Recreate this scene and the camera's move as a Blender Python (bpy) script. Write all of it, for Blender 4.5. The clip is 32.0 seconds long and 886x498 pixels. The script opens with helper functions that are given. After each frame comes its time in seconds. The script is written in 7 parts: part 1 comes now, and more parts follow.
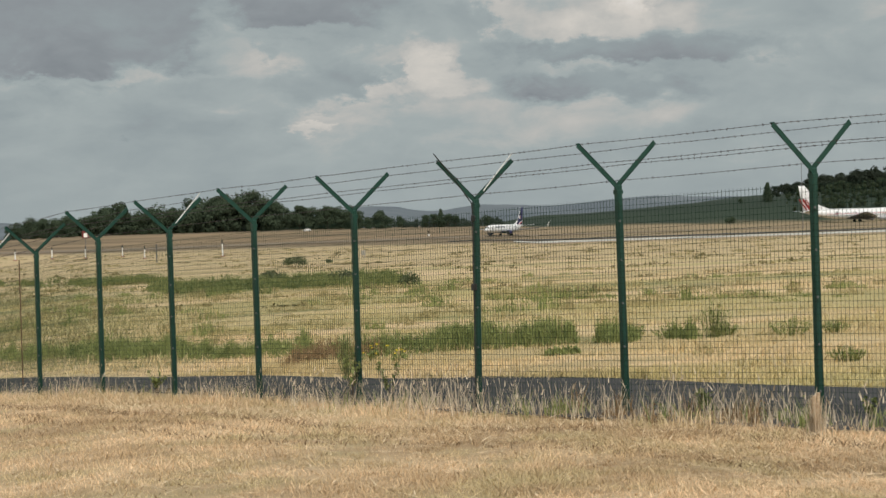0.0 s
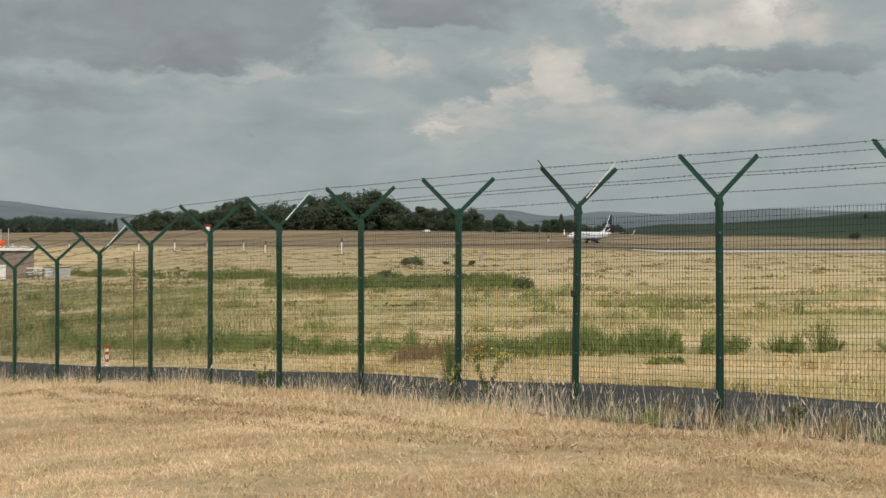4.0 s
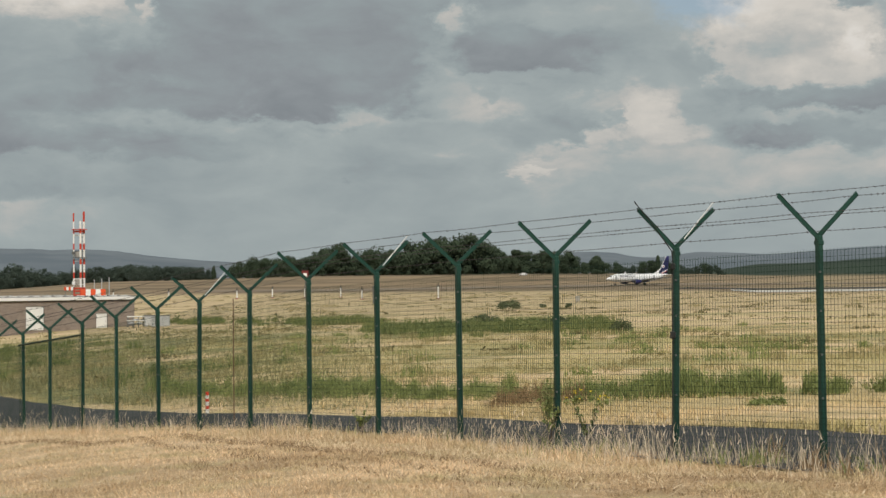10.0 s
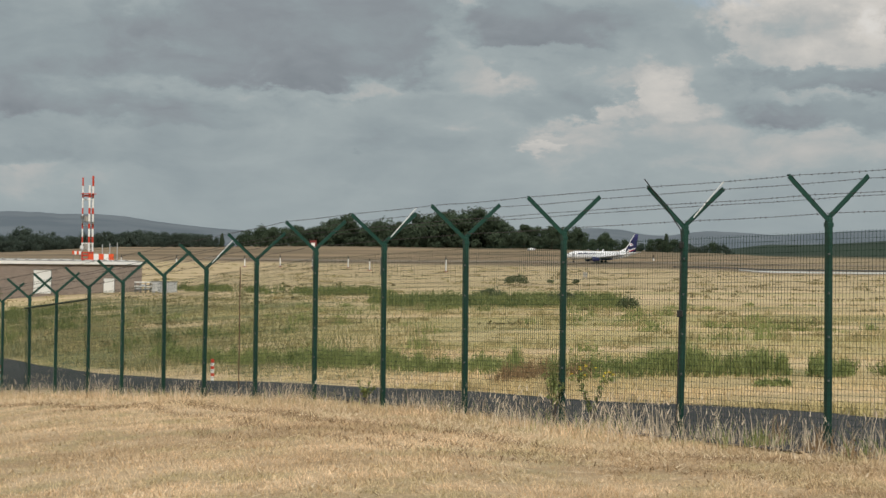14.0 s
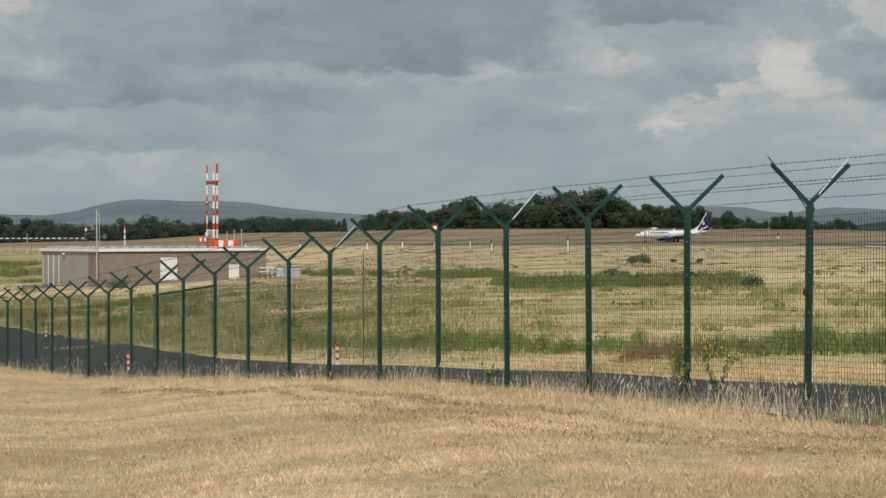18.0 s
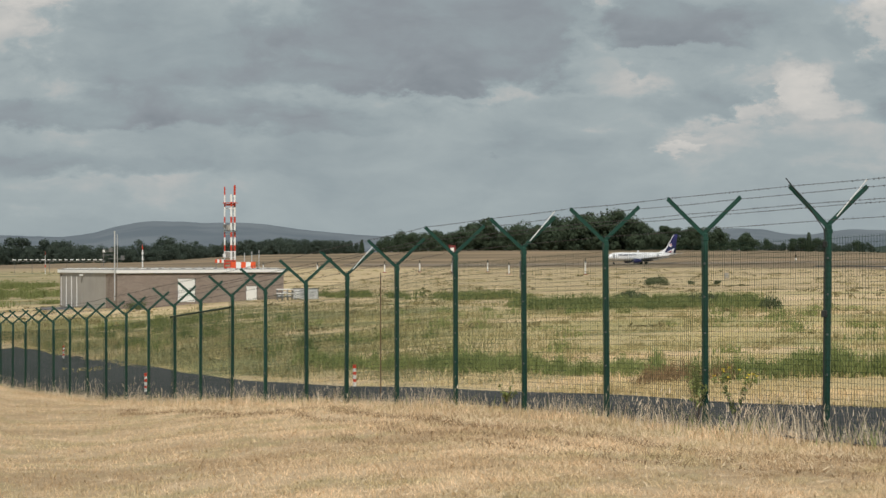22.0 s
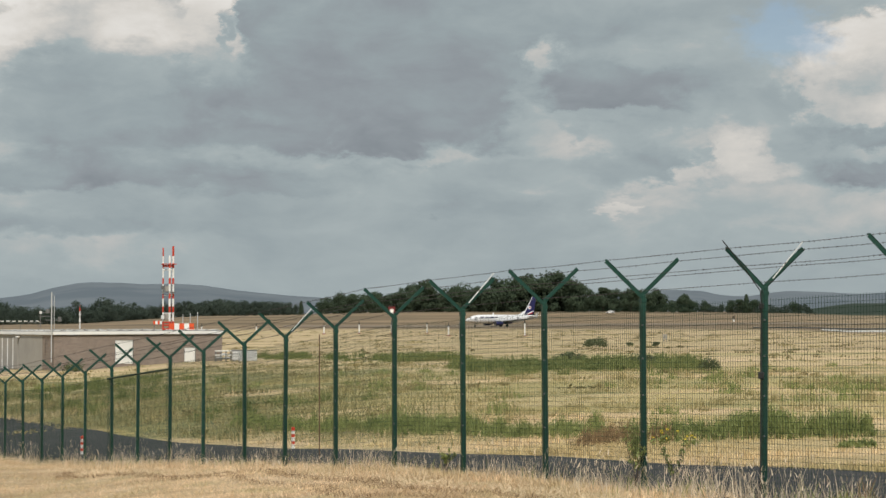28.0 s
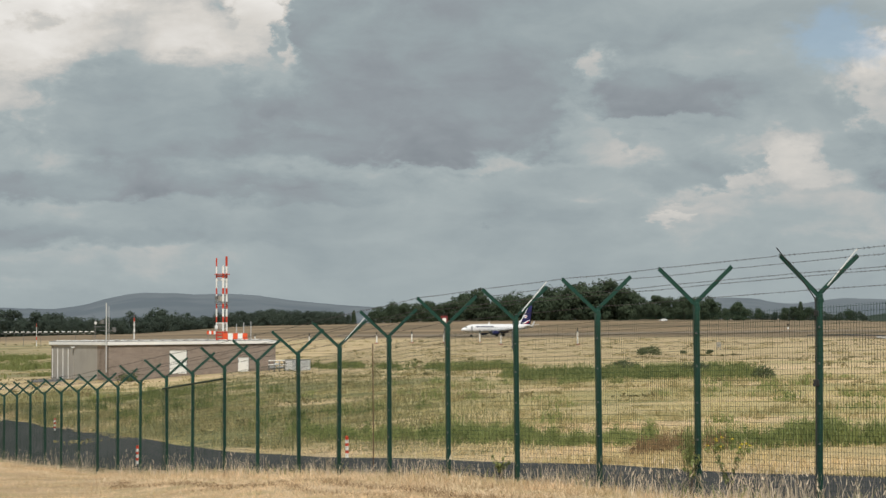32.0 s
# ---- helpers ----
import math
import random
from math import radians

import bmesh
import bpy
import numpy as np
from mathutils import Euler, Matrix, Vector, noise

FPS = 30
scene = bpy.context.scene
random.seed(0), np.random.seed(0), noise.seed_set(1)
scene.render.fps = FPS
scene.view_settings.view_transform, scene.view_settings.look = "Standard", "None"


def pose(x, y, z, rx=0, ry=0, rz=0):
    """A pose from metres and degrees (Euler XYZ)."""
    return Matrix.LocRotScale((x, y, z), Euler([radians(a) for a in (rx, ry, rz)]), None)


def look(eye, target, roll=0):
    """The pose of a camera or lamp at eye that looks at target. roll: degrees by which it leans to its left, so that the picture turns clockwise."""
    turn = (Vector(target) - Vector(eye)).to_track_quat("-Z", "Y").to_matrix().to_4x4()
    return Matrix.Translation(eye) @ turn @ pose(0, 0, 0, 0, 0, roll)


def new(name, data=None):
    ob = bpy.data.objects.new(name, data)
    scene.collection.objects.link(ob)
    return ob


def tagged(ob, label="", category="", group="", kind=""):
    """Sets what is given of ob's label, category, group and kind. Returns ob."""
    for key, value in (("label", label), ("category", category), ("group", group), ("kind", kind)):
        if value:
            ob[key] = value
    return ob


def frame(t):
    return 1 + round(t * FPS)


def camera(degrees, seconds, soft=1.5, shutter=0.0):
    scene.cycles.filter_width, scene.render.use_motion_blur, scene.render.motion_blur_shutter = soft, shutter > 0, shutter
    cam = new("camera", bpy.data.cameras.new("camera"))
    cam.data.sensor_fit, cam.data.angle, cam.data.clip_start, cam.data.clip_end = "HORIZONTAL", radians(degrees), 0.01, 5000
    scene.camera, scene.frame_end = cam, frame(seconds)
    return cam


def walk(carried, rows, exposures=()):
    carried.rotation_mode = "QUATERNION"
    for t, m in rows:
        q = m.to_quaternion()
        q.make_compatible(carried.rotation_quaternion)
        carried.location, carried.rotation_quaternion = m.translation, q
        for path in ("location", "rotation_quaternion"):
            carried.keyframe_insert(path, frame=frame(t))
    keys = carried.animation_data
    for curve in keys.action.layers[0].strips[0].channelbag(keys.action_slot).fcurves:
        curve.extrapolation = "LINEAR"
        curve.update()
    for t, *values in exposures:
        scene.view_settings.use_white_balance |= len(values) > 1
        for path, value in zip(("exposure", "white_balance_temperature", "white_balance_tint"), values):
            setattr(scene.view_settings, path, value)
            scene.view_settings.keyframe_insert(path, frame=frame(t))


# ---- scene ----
cam = camera(27.53, 32.0, soft=1.5)
PATH = [
    (0, pose(-0.149, 0.387, 1.611, 89.539, 1.742, -11.185)),
    (0.1, pose(-0.136, 0.381, 1.611, 88.920, 2.140, -11.774)),
    (0.2, pose(-0.124, 0.375, 1.611, 88.788, 2.626, -12.482)),
    (0.3, pose(-0.111, 0.370, 1.612, 88.921, 2.621, -12.727)),
    (0.4, pose(-0.099, 0.364, 1.612, 89.031, 2.595, -12.679)),
    (0.5, pose(-0.086, 0.358, 1.612, 89.227, 2.323, -12.110)),
    (0.6, pose(-0.072, 0.342, 1.612, 89.655, 1.461, -10.649)),
    (0.7, pose(-0.058, 0.326, 1.612, 89.838, 1.189, -9.771)),
    (0.8, pose(-0.044, 0.309, 1.613, 89.763, 1.172, -9.155)),
    (0.9, pose(-0.030, 0.293, 1.613, 89.480, 0.169, -8.843)),
    (1, pose(-0.016, 0.277, 1.613, 89.249, -0.128, -8.371)),
    (1.5, pose(0.018, 0.267, 1.617, 88.921, -0.886, -7.433)),
    (2, pose(0.057, 0.247, 1.610, 88.543, -1.758, -8.327)),
    (2.2, pose(0.049, 0.204, 1.614, 89.045, -1.575, -9.942)),
    (2.3, pose(0.046, 0.183, 1.615, 89.094, -1.276, -10.271)),
    (2.4, pose(0.042, 0.161, 1.617, 88.869, -1.621, -10.419)),
    (2.5, pose(0.038, 0.140, 1.619, 88.801, -0.582, -10.424)),
    (2.7, pose(0.035, 0.109, 1.615, 88.222, -1.260, -9.850)),
    (2.8, pose(0.033, 0.093, 1.613, 88.269, -1.693, -9.088)),
    (3, pose(0.030, 0.062, 1.609, 89.069, -0.227, -8.105)),
    (3.5, pose(0.034, 0.097, 1.613, 89.730, -0.092, -7.474)),
    (5.5, pose(0.025, 0.075, 1.609, 89.539, -0.362, -7.307)),
    (6, pose(0.024, 0.079, 1.608, 89.627, -0.519, -7.157)),
    (6.5, pose(0.019, 0.098, 1.610, 90.569, -0.687, -7.145)),
    (7, pose(0.017, 0.075, 1.611, 91.974, -0.426, -7.175)),
    (7.5, pose(0.010, 0.065, 1.611, 91.997, -0.148, -6.334)),
    (8, pose(0.022, 0.089, 1.623, 91.729, 0.238, -5.368)),
    (8.5, pose(0.015, 0.078, 1.614, 90.584, -0.700, -4.960)),
    (9, pose(0.008, 0.067, 1.620, 90.942, -0.122, -4.609)),
    (9.5, pose(0.018, 0.094, 1.615, 91.333, -0.284, -4.572)),
    (10, pose(0.018, 0.087, 1.614, 91.098, 0.600, -4.333)),
    (10.5, pose(0.019, 0.099, 1.611, 91.369, 0.771, -4.147)),
    (11, pose(0.017, 0.094, 1.613, 91.281, 0.532, -4.074)),
    (11.5, pose(0.016, 0.087, 1.609, 91.059, 0.598, -4.392)),
    (12, pose(0.017, 0.089, 1.612, 91.145, 0.711, -4.555)),
    (12.5, pose(0.030, 0.139, 1.611, 91.144, 0.452, -4.866)),
    (13, pose(0.025, 0.119, 1.608, 90.972, 0.425, -4.958)),
    (13.5, pose(0.022, 0.119, 1.607, 90.618, -0.379, -4.737)),
    (14, pose(0.026, 0.143, 1.614, 90.242, -0.780, -4.084)),
    (14.5, pose(0.017, 0.085, 1.607, 90.230, -1.555, -3.481)),
    (16.5, pose(0.025, 0.163, 1.622, 89.367, -0.038, -1.670)),
    (17, pose(0.029, 0.154, 1.622, 89.294, 0.307, -0.639)),
    (17.5, pose(0.016, 0.144, 1.623, 89.518, -0.123, -0.251)),
    (18, pose(0.020, 0.139, 1.622, 89.646, 0.148, -0.229)),
    (18.5, pose(0.018, 0.132, 1.619, 89.854, 0.442, -0.060)),
    (19, pose(0.015, 0.134, 1.622, 89.821, 0.336, 0.005)),
    (19.5, pose(0.013, 0.121, 1.625, 89.914, 0.156, 0.049)),
    (20, pose(0.022, 0.126, 1.624, 90.061, 0.020, -0.141)),
    (20.5, pose(0.023, 0.167, 1.622, 90.158, 0.065, -0.001)),
    (21, pose(0.021, 0.151, 1.623, 90.258, 0.035, 0.074)),
    (21.5, pose(0.024, 0.167, 1.625, 90.254, 0.165, 0.214)),
    (22, pose(0.021, 0.149, 1.620, 90.336, 0.117, 0.320)),
    (22.5, pose(0.011, 0.097, 1.617, 90.371, 0.115, 0.250)),
    (23, pose(0.022, 0.118, 1.626, 90.688, 0.029, -0.219)),
    (23.5, pose(0.028, 0.150, 1.623, 90.740, 0.135, -0.528)),
    (24, pose(0.028, 0.152, 1.623, 90.882, 0.338, -0.686)),
    (24.5, pose(0.024, 0.145, 1.623, 90.896, 0.295, -0.880)),
    (25, pose(0.032, 0.148, 1.623, 91.323, 0.362, -1.138)),
    (25.5, pose(0.025, 0.130, 1.619, 91.943, 0.362, -1.315)),
    (26, pose(0.034, 0.138, 1.617, 92.039, 0.234, -1.545)),
    (26.5, pose(0.038, 0.130, 1.617, 91.979, 0.318, -1.541)),
    (28.5, pose(0.024, 0.130, 1.625, 92.334, 0.066, -1.597)),
    (29, pose(0.019, 0.113, 1.625, 92.309, 0.355, -1.211)),
    (29.5, pose(0.023, 0.115, 1.615, 92.332, 0.201, -0.858)),
    (30, pose(0.021, 0.129, 1.620, 92.319, 0.400, -0.391)),
    (30.5, pose(0.024, 0.120, 1.623, 92.319, 0.382, -0.116)),
    (31, pose(0.021, 0.117, 1.624, 92.388, 0.518, 0.017)),
    (31.5, pose(0.024, 0.101, 1.630, 92.618, 0.327, 0.025)),
    (32, pose(0.019, 0.094, 1.622, 92.567, 0.351, 0.069)),
]
EXPOSURES = [(0, 0.05, 6540, 10), (6, 0.06, 6670, 10), (13, 0.01, 6450, 10), (19, 0.04, 6340, 10), (26, 0.13, 6430, 10), (32, 0.14, 6430, 10)]
walk(cam, PATH, EXPOSURES)

# ---- world and sun ----
SUN_ELEV, SUN_AZ = radians(48), radians(180)      # azimuth clockwise from +Y
world = bpy.data.worlds.new("world")
scene.world = world
world.use_nodes = True


# cloud, far to near: bearing, rise, half widths, lightness of head and base, softness of the edge, density
LOW_STREAKS = (
    (-0.1732, 0.0398, 0.0719, 0.0081, 0.62, 0.58, 0.7, 0.9), (-0.2170, 0.0277, 0.0469, 0.0037, 0.6, 0.58, 0.7, 0.8), (-0.0700, 0.0380, 0.0625, 0.0062, 0.5, 0.5, 0.9, 0.5),
    (-0.2076, 0.0539, 0.0750, 0.0062, 0.43, 0.39, 0.6, 0.9), (-0.1512, 0.0647, 0.0625, 0.0044, 0.5, 0.48, 0.8, 0.7), (-0.1086, 0.0725, 0.0131, 0.0047, 0.66, 0.56, 0.5, 0.9),
    (0.0193, 0.0566, 0.0047, 0.0016, 0.4, 0.38, 0.6, 0.9), (0.0367, 0.0715, 0.0812, 0.0050, 0.51, 0.5, 0.9, 0.6), (0.0490, 0.0745, 0.0469, 0.0031, 0.46, 0.44, 0.7, 0.7),
    (0.0177, 0.0370, 0.0187, 0.0019, 0.55, 0.53, 0.7, 0.6), (-0.0195, 0.0401, 0.0812, 0.0075, 0.5, 0.48, 0.9, 0.5), (0.0405, 0.0740, 0.0437, 0.0044, 0.49, 0.47, 0.9, 0.5),
    (0.0070, 0.0824, 0.0156, 0.0037, 0.53, 0.5, 0.8, 0.6),
)
GREY_MASS = (
    (-0.2327, 0.1353, 0.0469, 0.0375, 0.68, 0.56, 0.7, 0.95), (-0.1825, 0.0813, 0.1344, 0.0084, 0.43, 0.34, 0.4, 1), (-0.0761, 0.0725, 0.0531, 0.0050, 0.42, 0.38, 0.6, 0.8),
    (-0.1605, 0.1188, 0.0719, 0.0287, 0.46, 0.38, 0.35, 1), (-0.1135, 0.1137, 0.0406, 0.0187, 0.47, 0.41, 0.6, 0.6), (-0.0191, 0.1428, 0.0937, 0.0469, 0.4, 0.345, 0.35, 1),
    (0.0183, 0.1172, 0.0594, 0.0225, 0.375, 0.315, 0.4, 1), (-0.0508, 0.1021, 0.0812, 0.0081, 0.37, 0.325, 0.5, 0.9), (0.0376, 0.1612, 0.0812, 0.0281, 0.41, 0.37, 0.7, 0.8),
    (0.0149, 0.0899, 0.0656, 0.0025, 0.56, 0.54, 0.7, 0.8), (-0.0963, 0.1486, 0.0344, 0.0281, 0.42, 0.4, 0.8, 0.5),
)
WHITE_HEIGHTS = (
    (-0.2170, 0.1699, 0.0562, 0.0234, 0.9, 0.72, 0.3, 1), (-0.2258, 0.1699, 0.0141, 0.0041, 0.62, 0.6, 0.7, 0.8), (-0.1509, 0.1661, 0.0406, 0.0297, 0.72, 0.54, 0.6, 0.95),
    (-0.1054, 0.1673, 0.0162, 0.0266, 0.86, 0.66, 0.3, 1), (-0.0976, 0.1482, 0.0172, 0.0141, 0.6, 0.52, 0.6, 0.8), (-0.0856, 0.1535, 0.0050, 0.0056, 0.74, 0.62, 0.5, 0.9),
    (-0.0950, 0.1618, 0.0044, 0.0094, 0.5, 0.48, 0.6, 0.9), (-0.1419, 0.1574, 0.0297, 0.0219, 0.78, 0.66, 0.5, 0.8), (-0.0692, 0.1622, 0.0125, 0.0219, 0.4, 0.38, 0.6, 0.8),
    (-0.1667, 0.1410, 0.0406, 0.0125, 0.46, 0.42, 0.6, 0.8),
)
PILED_CLOUD = (
    (0.2212, 0.1293, 0.0812, 0.0281, 0.52, 0.46, 0.7, 0.9), (0.2767, 0.1378, 0.0516, 0.0297, 0.78, 0.62, 0.3, 1), (0.2423, 0.1231, 0.0162, 0.0141, 0.74, 0.6, 0.4, 0.9),
    (0.2633, 0.1120, 0.0297, 0.0069, 0.66, 0.54, 0.5, 0.9), (0.3060, 0.1235, 0.0194, 0.0156, 0.76, 0.6, 0.4, 0.9), (0.2801, 0.1571, 0.0181, 0.0125, 0.78, 0.66, 0.4, 0.9),
    (0.2636, 0.1354, 0.0206, 0.0094, 0.6, 0.55, 0.8, 0.95), (0.2930, 0.1331, 0.0112, 0.0119, 0.61, 0.55, 0.8, 0.95), (0.3081, 0.1616, 0.0125, 0.0081, 0.46, 0.4, 0.4, 1),
    (0.3394, 0.1529, 0.0172, 0.0187, 0.6, 0.52, 0.6, 0.9), (0.3389, 0.1173, 0.0187, 0.0125, 0.62, 0.52, 0.6, 0.8),
)
UNDER_PILES = (
    (0.2434, 0.0607, 0.0937, 0.0106, 0.55, 0.53, 0.7, 0.9), (0.2991, 0.0913, 0.0594, 0.0044, 0.53, 0.5, 0.7, 0.9), (0.3025, 0.1019, 0.0750, 0.0059, 0.37, 0.3, 0.45, 1),
    (0.2582, 0.0828, 0.0381, 0.0075, 0.35, 0.3, 0.45, 1), (0.3286, 0.0792, 0.0312, 0.0044, 0.44, 0.4, 0.6, 0.9), (0.2936, 0.0839, 0.0469, 0.0069, 0.4, 0.36, 0.5, 1),
    (0.3474, 0.1047, 0.0594, 0.0069, 0.4, 0.355, 0.5, 1), (0.2734, 0.0930, 0.0250, 0.0025, 0.55, 0.53, 0.7, 0.8), (0.3647, 0.0915, 0.0594, 0.0037, 0.5, 0.48, 0.8, 0.8),
    (0.3547, 0.0700, 0.0687, 0.0056, 0.53, 0.51, 0.8, 0.8), (0.4163, 0.1185, 0.0375, 0.0037, 0.52, 0.48, 0.7, 0.8),
)
ROLLED_CLOUD = (
    (0.1254, 0.1446, 0.0562, 0.0156, 0.46, 0.44, 0.7, 0.9), (0.0861, 0.1412, 0.0112, 0.0137, 0.66, 0.56, 0.5, 0.95), (0.0812, 0.1236, 0.0131, 0.0119, 0.58, 0.5, 0.6, 0.8),
    (0.1299, 0.1313, 0.0453, 0.0169, 0.4, 0.3, 0.35, 1), (0.1537, 0.1491, 0.0375, 0.0069, 0.54, 0.48, 0.6, 0.9), (0.1754, 0.1268, 0.0187, 0.0112, 0.48, 0.42, 0.6, 0.8),
    (0.1124, 0.1148, 0.0375, 0.0025, 0.55, 0.53, 0.7, 0.7), (0.0856, 0.1031, 0.0200, 0.0087, 0.56, 0.53, 0.6, 0.9), (0.1090, 0.0944, 0.0206, 0.0059, 0.59, 0.53, 0.6, 0.9),
    (0.1060, 0.1045, 0.0081, 0.0044, 0.44, 0.42, 0.6, 0.8), (0.2102, 0.1423, 0.0187, 0.0125, 0.52, 0.48, 0.8, 0.7),
)
BRIGHT_TUFTS = (
    (0.1818, 0.0852, 0.0531, 0.0194, 0.6, 0.58, 0.8, 0.95), (0.1627, 0.0636, 0.0531, 0.0106, 0.66, 0.6, 0.7, 0.9), (0.2473, 0.0622, 0.0812, 0.0094, 0.63, 0.57, 0.8, 0.9),
    (0.1402, 0.0846, 0.0312, 0.0125, 0.44, 0.41, 0.6, 0.9), (0.2172, 0.0959, 0.0156, 0.0081, 0.47, 0.43, 0.6, 0.9), (0.1617, 0.0546, 0.0719, 0.0081, 0.5, 0.5, 0.9, 0.7),
    (0.1935, 0.0873, 0.0406, 0.0162, 0.55, 0.52, 0.7, 0.8), (0.1466, 0.0827, 0.0344, 0.0094, 0.42, 0.39, 0.6, 0.9), (0.1814, 0.0605, 0.0656, 0.0075, 0.57, 0.55, 0.8, 0.85),
    (0.2553, 0.0642, 0.0531, 0.0062, 0.57, 0.55, 0.8, 0.7), (0.1882, 0.0921, 0.0156, 0.0125, 0.68, 0.62, 0.6, 0.95), (0.2057, 0.0829, 0.0175, 0.0047, 0.67, 0.6, 0.5, 0.9),
    (0.1689, 0.0795, 0.0112, 0.0050, 0.67, 0.6, 0.5, 0.95), (0.1529, 0.0720, 0.0156, 0.0041, 0.62, 0.56, 0.6, 0.9), (0.1353, 0.0651, 0.0172, 0.0041, 0.63, 0.56, 0.6, 0.9),
    (0.1226, 0.0623, 0.0112, 0.0022, 0.7, 0.64, 0.5, 0.95), (0.1589, 0.1010, 0.0156, 0.0047, 0.58, 0.53, 0.6, 0.9), (0.1748, 0.0928, 0.0050, 0.0056, 0.47, 0.44, 0.6, 0.8),
    (0.2139, 0.0962, 0.0125, 0.0031, 0.5, 0.47, 0.6, 0.8),
)
TEARS = ((0.2184, 0.1612, 0.0234, 0.0150), (0.4226, 0.1654, 0.0500, 0.0187))


def sky_nodes():
    nt = world.node_tree
    nt.nodes.clear()
    N = nt.nodes.new
    link = nt.links.new

    def math_node(op, a, b=None, c=None):
        n = N("ShaderNodeMath")
        n.operation = op
        for i, v in enumerate((a, b, c)):
            if v is None:
                continue
            if isinstance(v, (int, float)):
                n.inputs[i].default_value = v
            else:
                link(v, n.inputs[i])
        return n.outputs[0]

    out = N("ShaderNodeOutputWorld")
    coord = N("ShaderNodeTexCoord")
    sep = N("ShaderNodeSeparateXYZ")
    link(coord.outputs["Generated"], sep.inputs[0])
    x, y, z = sep.outputs
    zz = math_node("MAXIMUM", z, 0.0)
    bearing = math_node("DIVIDE", x, math_node("MAXIMUM", y, 0.05))
    rise = math_node("DIVIDE", zz, math_node("MAXIMUM", math_node("ABSOLUTE", y), 0.12))

    def fbm(sx, sz, detail, rough, off, distort=0.0):
        comb = N("ShaderNodeCombineXYZ")
        link(math_node("MULTIPLY", x, sx), comb.inputs[0])
        link(math_node("MULTIPLY_ADD", y, sx, off), comb.inputs[1])
        link(math_node("MULTIPLY", zz, sz), comb.inputs[2])
        n = N("ShaderNodeTexNoise")
        n.inputs["Scale"].default_value = 1.0
        n.inputs["Detail"].default_value = detail
        n.inputs["Roughness"].default_value = rough
        n.inputs["Distortion"].default_value = distort
        link(comb.outputs[0], n.inputs["Vector"])
        return n.outputs["Fac"]

    shape = fbm(20, 44, 8, 0.55, 3.7, 0.3)
    veil = fbm(6, 17, 4, 0.5, 15.3)

    # billows ruffle the outlines
    ruffle_a = math_node("MULTIPLY_ADD", math_node("SUBTRACT", fbm(42, 60, 7, 0.62, 31.0), 0.5), 0.062, bearing)
    ruffle_r = math_node("MULTIPLY_ADD", math_node("SUBTRACT", fbm(36, 80, 7, 0.62, 47.0), 0.5), 0.030, rise)

    wisps = math_node("MULTIPLY", math_node("SUBTRACT", fbm(34, 66, 9, 0.64, 63.0, 0.4), 0.53), 1.5)

    def falloff(q, soft, most):
        m = N("ShaderNodeMapRange")
        m.interpolation_type = "SMOOTHSTEP"
        for key, val in (("From Min", 1 + soft), ("From Max", 1 - soft), ("To Min", 0.0), ("To Max", most)):
            m.inputs[key].default_value = val
        link(q, m.inputs["Value"])
        return m.outputs[0]

    def reach(a0, e0, ra, re):
        da = math_node("MULTIPLY_ADD", ruffle_a, 1 / ra, -a0 / ra)
        de = math_node("MULTIPLY_ADD", ruffle_r, 1 / re, -e0 / re)
        q = math_node("SQRT", math_node("MULTIPLY_ADD", da, da, math_node("MULTIPLY", de, de)))
        return de, math_node("ADD", q, wisps)

    def layer(below, a0, e0, ra, re, head, foot, soft, most):
        """One cloud laid over what is behind it, lighter or darker towards its base."""
        de, q = reach(a0, e0, ra, re)
        own = math_node("MULTIPLY_ADD", de, (head - foot) / 2, (head + foot) / 2)
        return math_node("MULTIPLY_ADD", falloff(q, soft, most), math_node("SUBTRACT", own, below), below)

    total = math_node("MULTIPLY_ADD", math_node("SUBTRACT", veil, 0.5), 0.20, 0.49)
    for group in (LOW_STREAKS, GREY_MASS, WHITE_HEIGHTS, PILED_CLOUD, UNDER_PILES, ROLLED_CLOUD, BRIGHT_TUFTS):
        for row in group:
            total = layer(total, *row)
    total = math_node("MULTIPLY_ADD", math_node("SUBTRACT", shape, 0.5), 0.38, total)
    # the haze evens the sky out towards the horizon
    haze = N("ShaderNodeMapRange")
    haze.interpolation_type = "SMOOTHSTEP"
    haze.inputs["From Min"].default_value, haze.inputs["From Max"].default_value = 0.008, 0.078
    haze.inputs["To Min"].default_value, haze.inputs["To Max"].default_value = 0.55, 1.0
    link(rise, haze.inputs["Value"])
    total = math_node("MULTIPLY_ADD", math_node("SUBTRACT", total, 0.47), haze.outputs[0], 0.47)
    ramp = N("ShaderNodeValToRGB")
    cr = ramp.color_ramp
    cr.elements[0].position, cr.elements[0].color = 0.24, (0.202, 0.226, 0.246, 1)
    cr.elements[1].position, cr.elements[1].color = 0.90, (0.80, 0.775, 0.735, 1)
    for p, c in ((0.34, (0.254, 0.281, 0.300)), (0.42, (0.287, 0.333, 0.346)), (0.53, (0.347, 0.394, 0.398)), (0.60, (0.455, 0.458, 0.440)), (0.71, (0.60, 0.574, 0.530))):
        cr.elements.new(p).color = (*c, 1)
    link(total, ramp.inputs[0])
    nish = N("ShaderNodeTexSky")
    nish.sky_type = "NISHITA"
    nish.sun_disc = False
    nish.sun_elevation, nish.sun_rotation = SUN_ELEV, SUN_AZ
    bg_sky = N("ShaderNodeBackground")
    link(nish.outputs[0], bg_sky.inputs[0])
    bg_sky.inputs[1].default_value = 0.085
